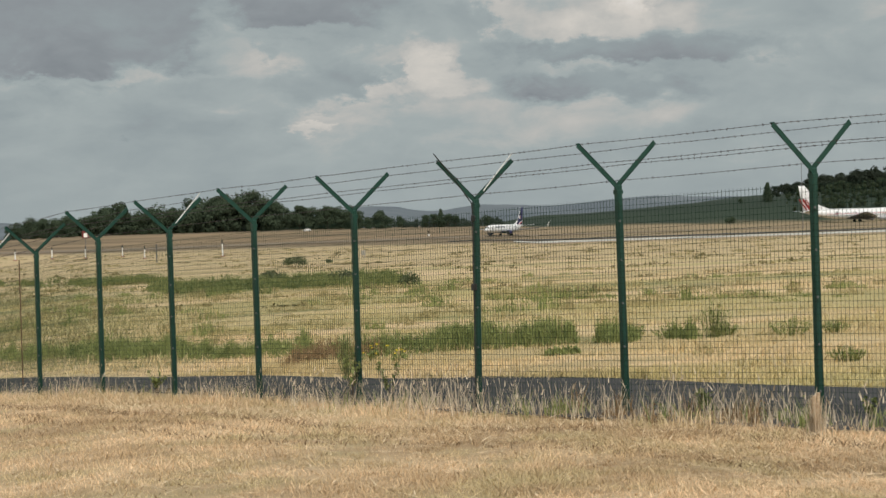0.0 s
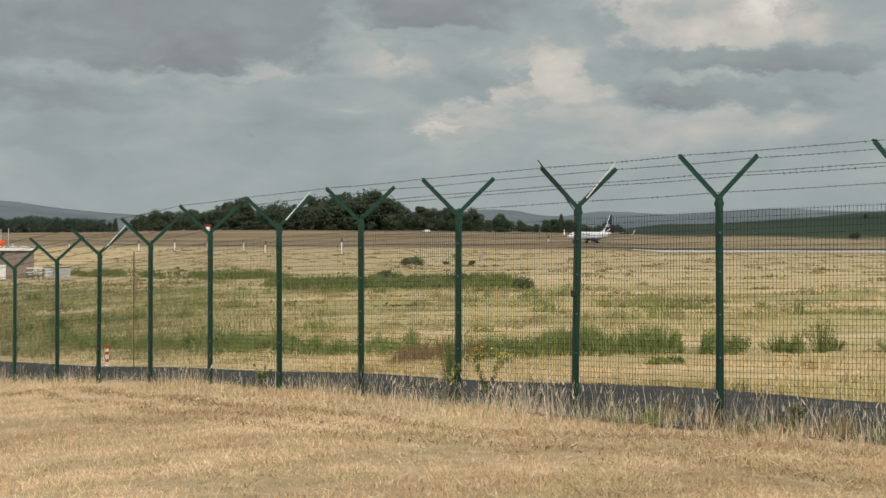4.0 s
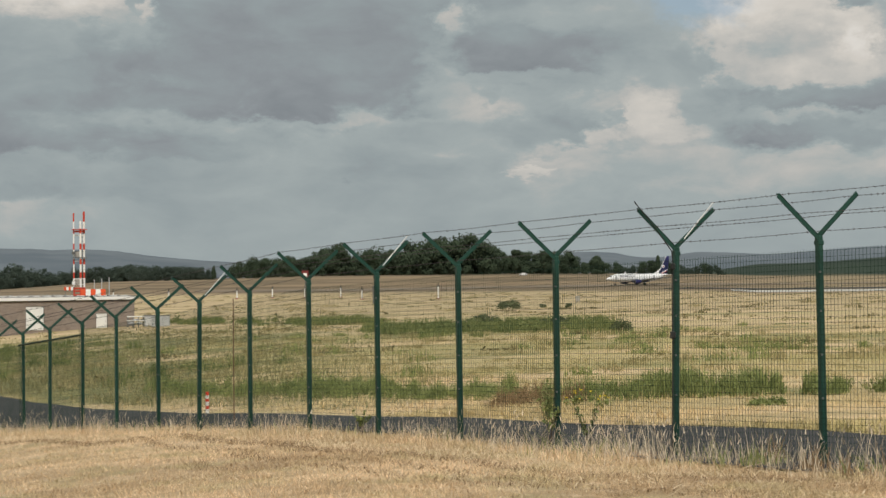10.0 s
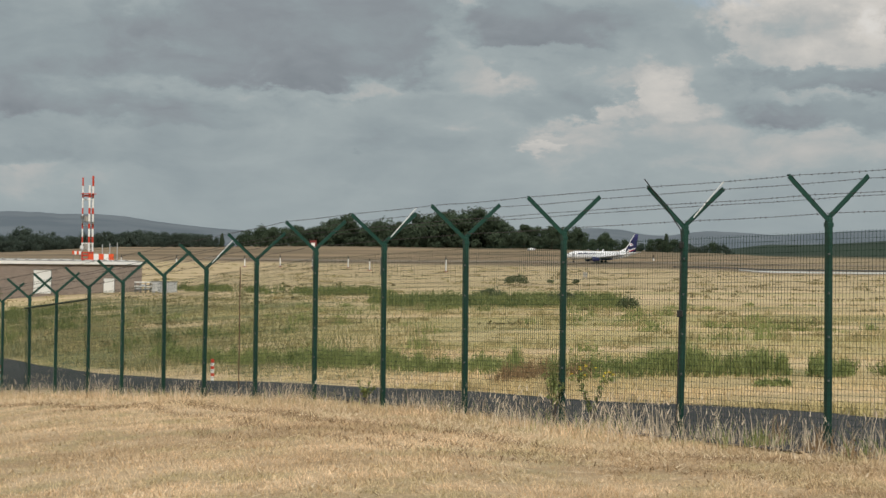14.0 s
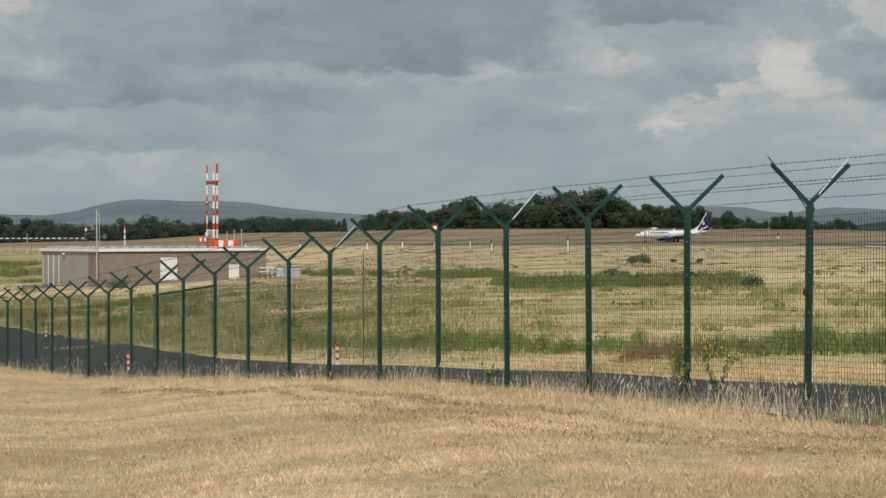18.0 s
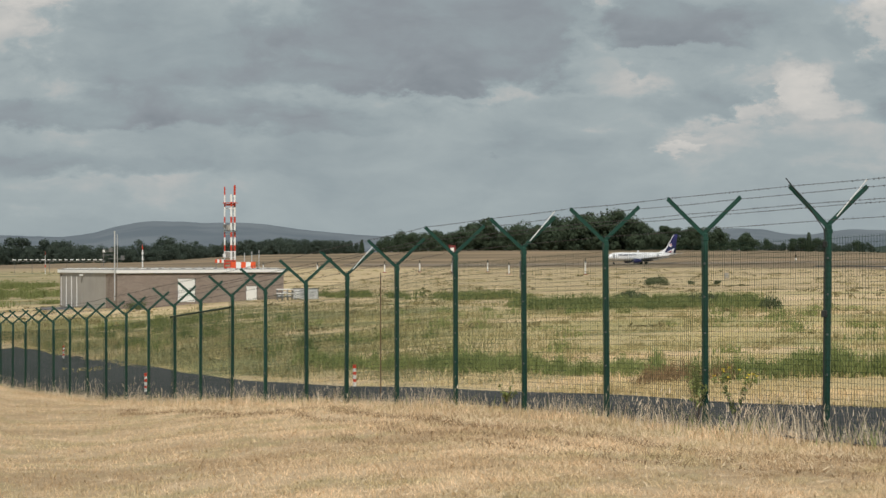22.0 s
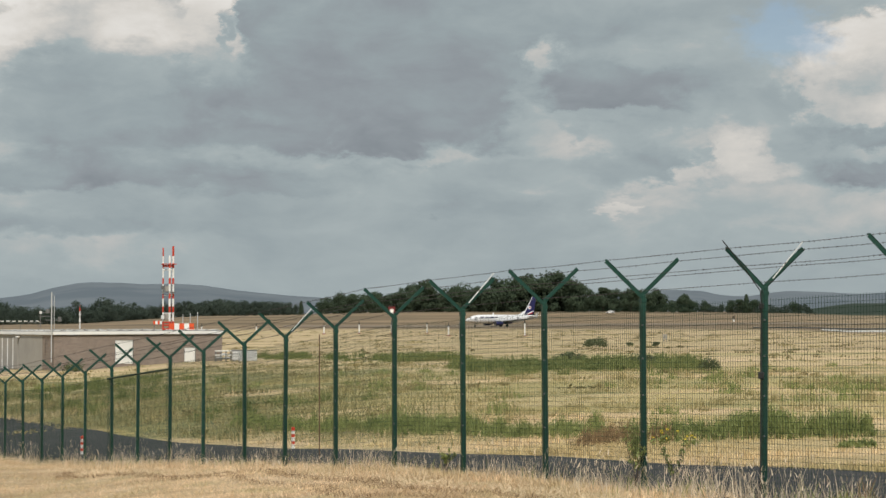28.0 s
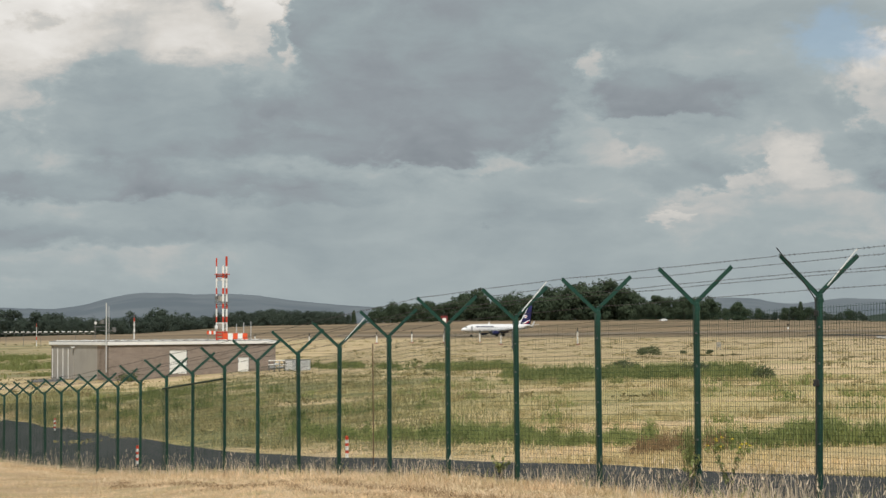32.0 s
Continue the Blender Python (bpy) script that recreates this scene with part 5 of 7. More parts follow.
def field_grass():
    """Dry tussocks over the near part of the airfield."""
    rs = np.random.default_rng(39)
    n = 150000
    b = rs.uniform(-0.29, 0.47, n)
    ry = np.interp(b, RB, RY)
    y = ry * 1.005 + 0.1 + (95 - np.minimum(ry, 90)) * rs.uniform(0, 1, n) ** 1.5
    P = put_z(np.stack([b * y, y, np.zeros(n)], 1))
    t = np.sin(P[:, 0] * 0.8 + np.sin(P[:, 1] * 0.5) * 2) * np.sin(P[:, 1] * 0.9 + 0.3 * P[:, 0])
    keep = rs.uniform(size=n) < np.interp(b, (-0.08, 0.08), (0.3, 1.0))
    P, t, n = P[keep], t[keep], int(keep.sum())
    h = rs.uniform(0.03, 0.16, n) * np.clip(0.8 + 0.8 * t, 0.3, 1.7) * np.where(P[:, 0] < -2, 1.5, 1.0)
    V, F = blades(P, h, rs.uniform(0.1, 1.2, n), 0.007, rs)
    tagged(new("field_grass", np_mesh("field_grass", V, F, FIELD_STRAW)), "dry yellow-brown tussock grass on the airfield", "grass", kind="stuff")


field_grass()


def bank_grass():
    """Greener rough grass on the bank between the road and the brick building."""
    rs = np.random.default_rng(40)
    n = 60000
    b = -0.27 + 0.36 * rs.uniform(0, 1, n) ** 1.2
    ry = np.interp(b, RB, RY)
    y = ry * 1.02 + 0.6 + (118 - ry) * rs.uniform(0, 1, n) ** 1.2
    P = put_z(np.stack([b * y, y, np.zeros(n)], 1))
    t = np.sin(P[:, 0] * 0.55 + np.sin(P[:, 1] * 0.3) * 2) * np.sin(P[:, 1] * 0.4 + 0.2 * P[:, 0])
    keep = rs.uniform(size=n) < (0.55 + 0.4 * t) * np.interp(b, (-0.03, 0.07), (1.0, 0.0))
    P, t = P[keep], t[keep]
    V, F = blades(P, rs.uniform(0.06, 0.30, len(P)) * (1 + 0.4 * t), rs.uniform(0.1, 0.9, len(P)), 0.012, rs)
    tagged(new("bank_grass", np_mesh("bank_grass", V, F, OLIVE)), "rough olive-green grass on the roadside bank", "grass", kind="stuff")


OLIVE = noisy("olive_grass", (0.13, 0.132, 0.048), (0.36, 0.315, 0.15), 0.15, 0.8, 0.0, 0.0, 1.5, 0.3, per_island=0.5)
bank_grass()
tall_grass()


def weed_patch(name, centres, hs, ws, material, label, seed, n=60, leaf=0.05, kind="stuff", category="weeds"):
    """Clumps of upright leafy stems. centres: x, y rows."""
    rs = np.random.default_rng(seed)
    AV, AF, k = [], [], 0
    for (x, y), h, w in zip(centres, hs, ws):
        m = int(n * rs.uniform(0.7, 1.3))
        q = rs.normal(0, 0.42, (m, 2)) * w / 2
        P = np.column_stack([x + q[:, 0], y + q[:, 1], np.full(m, ground_z(x, y) - 0.02)])
        fall = np.exp(-(q ** 2).sum(1) / (w * w * 0.18))
        hh = h * rs.uniform(0.45, 1.1, m) * (0.45 + 0.55 * fall)
        V, F = blades(P, hh, rs.uniform(0.03, 0.32, m), leaf * 0.20, rs)
        # leaves up the stems
        t = rs.uniform(0.3, 1.0, m)
        src = rs.integers(0, m, m)
        LP = P[src] + np.column_stack([rs.normal(0, 0.04 * w, (m, 2)), hh[src] * t])
        LV, LF = clumps(LP, np.full(m, leaf * 0.5), 1, leaf * 0.5, rs)
        AV += [V, LV]
        AF += [F + k, LF + k + len(V)]
        k += len(V) + len(LV)
    me = np_mesh(name, np.vstack(AV), np.vstack(AF), material)
    return tagged(new(name, me), label, category, kind=kind)


def band(s0, s1, o0, o1, n, rs, gap=0.0, spread=0.0):
    out = []
    while len(out) < n:
        s, o = rs.uniform(s0, s1), rs.uniform(o0, o1)
        if math.sin(s * 0.55 + 0.4) + 0.6 * math.sin(s * 1.31 + 2.0) > gap + rs.uniform(-0.9, 0.5):
            out.append(line_at(s, o + spread * max(0.0, 15 - s))[:2])
    return out


WEED_DRY = noisy("fading_weeds", (0.24, 0.21, 0.085), (0.46, 0.375, 0.19), 0.5, 0.75, 0.0, 0.0, 6.0, 0.3, per_island=0.6)
DULL_TUFT = noisy("dull_tufts", (0.13, 0.11, 0.045), (0.27, 0.22, 0.105), 0.4, 0.8, 0.0, 0.0, 5.0, 0.3, per_island=0.6)
rs1 = np.random.default_rng(41)
WEED_DARK = leafy(noisy("dark_green_weeds", (0.088, 0.120, 0.034), (0.27, 0.285, 0.096), 0.4, 0.7, 0.0, 0.0, 5.0, 0.3, per_island=0.6), 0.15)
# how thick the near band of weeds stands, over bearing
BAND_B = np.array([-0.09, -0.07, 0.098, 0.106, 0.146, 0.151, 0.190, 0.216, 0.222, 0.229, 0.236, 0.258, 0.265, 0.278, 0.284, 0.297, 0.303, 0.320, 0.325, 0.334, 0.338])
BAND_N = np.array([0.6, 1.0, 1.0, 0.18, 0.18, 0.95, 1.0, 1.0, 0.1, 0.1, 1.0, 1.0, 0.05, 0.05, 0.95, 0.95, 0.0, 0.0, 0.4, 0.4, 0.0])
near_band, near_h = [], []
while len(near_band) < 270:
    b = rs1.uniform(-0.085, 0.338)
    if rs1.uniform() < float(np.interp(b, BAND_B, BAND_N)) * (0.7 + 0.3 * math.sin(b * 61 + 0.5)):
        y = float(np.interp(b, NEAR_B, NEAR_Y)) + 0.2 + abs(rs1.normal(0, 1.1 if b < 0.22 else 0.6))
        near_band.append((b * y, y))
        near_h.append(rs1.uniform(0.26, 0.56) * (1.25 if 0.240 < b < 0.258 or 0.19 < b < 0.224 else 1.0))
near_band += [(8.65 + dx, 33.3 + dy) for dx, dy in zip(rs1.normal(0, 0.22, 5), rs1.normal(0, 0.1, 5))]
near_h += [0.18] * 5
weed_patch("green_weeds", near_band, near_h, [rs1.uniform(0.35, 0.95) * (1.0 if x < 8.2 else 0.55) for x, y in near_band], WEED, "tall green weeds in a band beyond the road", 42, 105, 0.052)
RUST_WEED = noisy("rusty_seed_heads", (0.16, 0.10, 0.045), (0.34, 0.22, 0.11), 0.5, 0.8, 0.0, 0.0, 6.0, 0.3, per_island=0.6)
foot = [line_at(a, c)[:2] for a, c in zip(rs1.uniform(1.5, 8.5, 34), rs1.normal(-0.55, 0.3, 34))]
weed_patch("dock_stems", foot[:16], rs1.uniform(0.2, 0.42, 16), rs1.uniform(0.25, 0.6, 16), RUST_WEED, "rust-brown dock and dead stems at the fence foot", 53, 26, 0.03)
weed_patch("fence_weeds", foot[16:], rs1.uniform(0.15, 0.36, 18), rs1.uniform(0.25, 0.6, 18), WEED, "green weeds at the fence foot", 54, 26, 0.035)
weed_patch("rusty_weeds", [(0.128 * 38.6 + dx, 38.6 + dy) for dx, dy in zip(rs1.uniform(-1.0, 0.9, 26), rs1.normal(0, 0.6, 26))], rs1.uniform(0.2, 0.5, 26), rs1.uniform(0.4, 1.0, 26), RUST_WEED,
           "rust-brown seeding dock among green weeds", 48, 60, 0.04)
dry = band(0, 60, 6.4, 20.0, 90, rs1, -0.5)
weed_patch("dry_weeds", dry, rs1.uniform(0.08, 0.22, 90), rs1.uniform(0.5, 1.4, 90), WEED_DRY, "fading knee-high weeds scattered over the field", 43, 40, 0.05)
bank = [line_at(s, o)[:2] for s, o in zip(rs1.uniform(30, 78, 200), 7.0 + 30 * rs1.uniform(0, 1, 200) ** 1.3)]
weed_patch("bank_weeds", bank, rs1.uniform(0.12, 0.4, 200), rs1.uniform(0.8, 2.2, 200), WEED_DRY, "rough brown-green weeds on the roadside bank", 44, 55, 0.07)
bank2 = [line_at(s, o)[:2] for s, o in zip(rs1.uniform(32, 80, 60), 7.6 + 28 * rs1.uniform(0, 1, 60))]
weed_patch("bank_shrubs", bank2, rs1.uniform(0.2, 0.55, 60), rs1.uniform(0.9, 2.2, 60), WEED, "green weeds on the roadside bank", 45, 60, 0.07)
mid = []
while len(mid) < 300:
    if rs1.uniform() < 0.6:
        b = rs1.uniform(0.036, 0.172)
        y = rs1.normal(99, 5.0)
    else:
        b = rs1.uniform(-0.078, 0.04)
        y = rs1.normal(float(np.interp(b, MID_B, MID_Y)), 4.0)
        if rs1.uniform() > 0.55 + 0.4 * math.sin(b * 90):
            continue
    mid.append((b * y, y))
weed_patch("field_weeds", mid, rs1.uniform(0.3, 0.75, 300), rs1.uniform(1.0, 2.6, 300), WEED_DARK, "dark green weed belt across the middle of the field", 46, 70, 0.11)
low = [(b * y + dx, y + dy) for b, y, n in ((0.184, 66, 9), (0.186, 73, 5), (0.25, 62, 10), (0.287, 60, 6), (0.259, 95, 6), (0.381, 53, 10), (0.434, 59, 8), (0.241, 65, 8), (0.366, 78, 7), (0.214, 88, 5))
       for dx, dy in zip(rs1.normal(0, 1.1, n), rs1.normal(0, 0.8, n))]
weed_patch("low_weeds", low, rs1.uniform(0.12, 0.34, len(low)), rs1.uniform(0.5, 1.4, len(low)), WEED, "low green weed patches in the dry field", 49, 45, 0.055)
thick = [(b * y + dx, y + dy) for b, y, n in ((-0.205, 94, 7), (-0.171, 103, 8), (-0.160, 99, 9), (-0.148, 102, 9), (-0.162, 84, 5), (-0.151, 80, 4), (-0.128, 86, 6), (-0.174, 92, 5), (-0.123, 94, 5), (-0.042, 68, 5), (-0.09, 66, 4))
         for dx, dy in zip(rs1.normal(0, 1.2, n), rs1.normal(0, 2.2, n))]
weed_patch("bank_thicket", thick, rs1.uniform(0.2, 0.6, len(thick)), rs1.uniform(0.8, 2.2, len(thick)), WEED_DARK, "dark green growth on the upper bank", 50, 80, 0.08)
scrub = [(b * y + dx, y + dy) for b, y, n in ((-0.239, 242, 14), (-0.228, 240, 12), (-0.234, 192, 10), (-0.224, 194, 9), (-0.25, 215, 10), (-0.222, 170, 5)) for dx, dy in zip(rs1.normal(0, 2.0, n), rs1.normal(0, 5, n))]
weed_patch("field_scrub", scrub, rs1.uniform(0.4, 1.1, len(scrub)), rs1.uniform(2.0, 4.5, len(scrub)), WEED_DARK, "flat olive scrub beyond the brick building", 51, 90, 0.16)
scat = [(b * y, y) for b, y in zip(rs1.uniform(-0.25, 0.46, 520), 65 + 400 * rs1.uniform(0, 1, 520) ** 1.1)]
tuss = [(b * y, y) for b, y in zip(rs1.uniform(-0.25, 0.46, 600), 105 + 340 * rs1.uniform(0, 1, 600) ** 1.2)]
weed_patch("far_tussocks", tuss[:160], rs1.uniform(0.10, 0.30, 160), rs1.uniform(0.5, 3.0, 160), DULL_TUFT, "dull brown tussocks over the far field", 55, 16, 0.18)
weed_patch("olive_tussocks", tuss[160:], rs1.uniform(0.08, 0.24, 440), rs1.uniform(0.6, 4.0, 440), WEED_DRY, "low olive tussocks over the far field", 56, 16, 0.18)
weed_patch("scattered_weeds", scat[:260], rs1.uniform(0.1, 0.28, 260), rs1.uniform(1.2, 4.0, 260), WEED_DRY, "scattered weed tufts over the dry field", 47, 40, 0.14)
weed_patch("scattered_tufts", scat[260:], rs1.uniform(0.12, 0.34, 260), rs1.uniform(0.8, 3.4, 260), DULL_TUFT, "scattered dull brown-green tufts over the dry field", 52, 36, 0.14)


BUSH_M = noisy("bush_leaves", (0.055, 0.072, 0.03), (0.125, 0.145, 0.06), 0.6, 0.75, 0.0, 0.0, 5.0, 0.3, per_island=0.5)


def bush(x, y, h, w, seed, label, group="field bushes", material=None):
    rs = np.random.default_rng(seed)
    root = thing("bush", pose(x, y, ground_z(x, y) - 0.03), label, "bush", group)
    bm = bmesh.new()
    for k in range(6):
        a = rs.uniform(0, 6.28)
        rod(bm, (0, 0, 0), (math.cos(a) * w * 0.25, math.sin(a) * w * 0.25, h * rs.uniform(0.4, 0.7)), 0.02 * h, 5, 0.008 * h)
    part("stems", bm, BARK, root)
    n = 14 if w < 2 * h else int(10 * w / h)
    q, a = w * 0.42 * np.sqrt(rs.uniform(0, 1, n)), rs.uniform(0, 6.28, n)
    c = np.stack([q * np.cos(a), q * np.sin(a), rs.uniform(0.2, 0.7, n) * h * (1.1 - 0.5 * q / (w * 0.42))], 1)
    V, F = clumps(c, np.full(n, 0.24 * min(w, 1.5 * h)), 60, 0.06 * h, rs)
    V[:, 2] = np.maximum(V[:, 2], 0.0)
    part("foliage", np_mesh("foliage", V, F, material or BUSH_M), None, root)
    return root


for x, y, h, w, lab in (
        (18.9, 168, 1.15, 2.3, "round dark green bush in the dry field"), (22.6, 172, 0.55, 0.7, "small low bush in the dry field"), (24.8, 170, 0.75, 0.6, "small upright bush in the dry field"),
        (13.9, 100, 0.9, 1.9, "round dark green bush at the weed belt"), (10.6, 108, 0.9, 2.6, "low green bush at the weed belt"), (15.6, 89, 0.75, 1.3, "small round green bush at the weed belt"), 
        (-24.6, 141.2, 1.1, 1.9, "green shrub against the brick wall")):
    bush(x, y, h, w, int(abs(x * 13 + y)), lab, material=OLIVE if w > 5 else None)


def ragwort(x, y, seed):
    rs = np.random.default_rng(seed)
    root = thing("ragwort", pose(x, y, ground_z(x, y)), "yellow-flowering wild plant behind the fence", "plant")
    bm = bmesh.new()
    tips = []
    for k in range(6):
        a, q = rs.uniform(0, 6.28), rs.uniform(0.05, 0.20)
        t = (math.cos(a) * q, math.sin(a) * q, rs.uniform(0.2, 0.38))
        rod(bm, (0, 0, 0), t, 0.012, 5, 0.006)
        tips.append(t)
    part("stems", bm, WEED, root)
    for t in tips:
        V, F = clumps(np.array([t]), np.full(1, 0.03), 9, 0.019, rs, 0.3)
        part("flower", np_mesh("flower", V, F, YELLOW), None, root, "cluster of yellow flowers")
    V, F = clumps(np.array(tips) * np.array([1, 1, 0.55]), np.full(6, 0.07), 12, 0.04, rs)
    part("leaves", np_mesh("leaves", V, F, WEED), None, root)


ragwort(5.72, 35.0, 5)
ragwort(5.31, 36.0, 9)


def sapling(x, y, h, seed):
    """Spindly seedling: thin bent stems with small leaves."""
    rs = np.random.default_rng(seed)
    root = thing("sapling", pose(x, y, ground_z(x, y) - 0.02), "spindly green seedling at the fence foot", "plant", "fence seedlings")
    bm = bmesh.new()
    pts = []
    for k in range(6):
        a, q = rs.uniform(0, 6.28), rs.uniform(0.08, 0.30) * h
        mid_p = Vector((math.cos(a) * q * 0.3, math.sin(a) * q * 0.3, h * 0.45))
        top = Vector((math.cos(a) * q, math.sin(a) * q, h * rs.uniform(0.6, 1.0)))
        rod(bm, (0, 0, 0), mid_p, 0.006, 5, 0.004)
        rod(bm, mid_p, top, 0.004, 5, 0.002)
        pts += [mid_p.lerp(top, u) for u in rs.uniform(-0.2, 1.0, 9)]
    part("stems", bm, BARK, root)
    V, F = clumps(np.array([p[:] for p in pts]), np.full(len(pts), 0.035), 3, 0.024, rs)
    part("leaves", np_mesh("leaves", V, F, WEED), None, root)


sapling(3.35, 24.85, 0.80, 3)
sapling(3.85, 24.6, 0.62, 4)
sapling(0.9, 29.6, 0.5, 5)
sapling(7.9, 18.2, 0.30, 6)
sapling(6.6, 19.7, 0.38, 7)


def stake(x, y):
    """A split weathered stake in a bundle of dead stems."""
    root = thing("wooden_stake", pose(x, y, ground_z(x, y), 3, -2, 20), "split weathered wooden stake bundled with dead stems", "stake")
    rs = np.random.default_rng(8)
    bm = bmesh.new()
    for k in range(4):
        a = k * 1.6
        rod(bm, (0.02 * math.cos(a), 0.02 * math.sin(a), -0.1), (0.03 * math.cos(a + 0.4), 0.03 * math.sin(a + 0.4), 0.34 + 0.03 * k), 0.030, 6, 0.020)
    part("shaft", bm, DEADWOOD, root)
    n = 170
    P = np.column_stack([rs.normal(0, 0.036, (n, 2)), np.full(n, -0.02)])
    V, F = blades(P, rs.uniform(0.12, 0.44, n), rs.uniform(0.02, 0.30, n), 0.006, rs)
    part("straw_tuft", np_mesh("straw_tuft", V, F, STRAW_PALE), None, root)


DEADWOOD = noisy("grey_brown_dead_wood", (0.36, 0.26, 0.17), (0.58, 0.45, 0.31), 9.0, 0.9, 0.0, 0.3)
stake(6.66, 16.7)


def wild_weed(x, y, h, w, seed, label):
    """Upright many-stemmed weed: a fan of straight stems with narrow leaves."""
    rs = np.random.default_rng(seed)
    root = thing("weed_plant", pose(x, y, ground_z(x, y) - 0.02), label, "plant", "upright weeds")
    n = 60
    a, q = rs.uniform(0, 6.283, n), np.sqrt(rs.uniform(0, 1, n))
    hh = h * (1.05 - 0.45 * q) * rs.uniform(0.75, 1.05, n)
    bm_v, bm_f, lv, lf, kv, kl = [], [], [], [], 0, 0
    for i in range(n):
        base = np.array([math.cos(a[i]) * q[i] * w * 0.22, math.sin(a[i]) * q[i] * w * 0.22, 0])
        top = np.array([math.cos(a[i]) * q[i] * w * 0.5, math.sin(a[i]) * q[i] * w * 0.5, hh[i]])
        s = np.array([math.cos(a[i] + 1.57), math.sin(a[i] + 1.57), 0]) * 0.006
        c = np.array([math.cos(a[i]), math.sin(a[i]), 0]) * 0.006
        bm_v += [base - s, base + s, base + c, top - s * 0.3, top + s * 0.3, top + c * 0.3]
        bm_f += [(kv, kv + 1, kv + 4, kv + 3), (kv + 1, kv + 2, kv + 5, kv + 4), (kv + 2, kv, kv + 3, kv + 5)]
        kv += 6
        for u in rs.uniform(0.25, 1.0, 11):
            p = base + (top - base) * u
            b2 = rs.uniform(0, 6.283)
            d = np.array([math.cos(b2) * 0.7, math.sin(b2) * 0.7, rs.uniform(0.4, 1.1)]) * rs.uniform(0.03, 0.07)
            e = np.array([-math.sin(b2), math.cos(b2), 0]) * 0.008
            lv += [p, p + d * 0.5 + e, p + d, p + d * 0.5 - e]
            lf.append((kl, kl + 1, kl + 2, kl + 3))
            kl += 4
    part("stem_tuft", np_mesh("stem_tuft", bm_v, bm_f, WEED), None, root)
    part("foliage", np_mesh("foliage", lv, lf, WEED), None, root)


for x, y, h, w, lab in (
    (12.48, 35.79, 0.69, 0.62, "tall upright green weed behind the fence"),
    (13.59, 34.44, 0.34, 0.75, "low bushy green weed behind the fence"),
    (11.65, 36.04, 0.29, 0.79, "sparse low green weed beyond the road"),
    (4.52, 33.34, 0.73, 0.38, "slender green weed at the road edge"),
    (11.80, 27.64, 0.21, 0.52, "low green weed behind the fence"),
    (11.1, 36.9, 0.30, 0.5, "sparse low green weed beyond the road"),
    (12.9, 36.3, 0.26, 0.5, "sparse low green weed beyond the road"),
    (14.6, 34.6, 0.22, 0.5, "sparse low green weed beyond the road"),
    (13.9, 27.8, 0.30, 0.60, "low bushy green weed behind the fence")
    ):
    wild_weed(x, y, h * 1.3, w * 1.35, int(x * 31 + y), lab)


# ---- equipment building with its roof mast ----
B_C = Vector((-26.9, 145.0, 0))
B_U = Vector((0.828, 0.561, 0)).normalized()
B_V = Vector((-0.561, 0.828, 0)).normalized()
ROOF_Z, BASE_Z = 0.9, -2.75
LEN_U, LEN_V = 15.15, 12.1
B_M = Matrix.Translation(B_C) @ Matrix(((B_U.x, B_V.x, 0, 0), (B_U.y, B_V.y, 0, 0), (0, 0, 1, 0), (0, 0, 0, 1)))


LIGHT_GREY = noisy("pale_grey_paint", (0.40, 0.41, 0.42), (0.52, 0.53, 0.53), 2.0, 0.45)


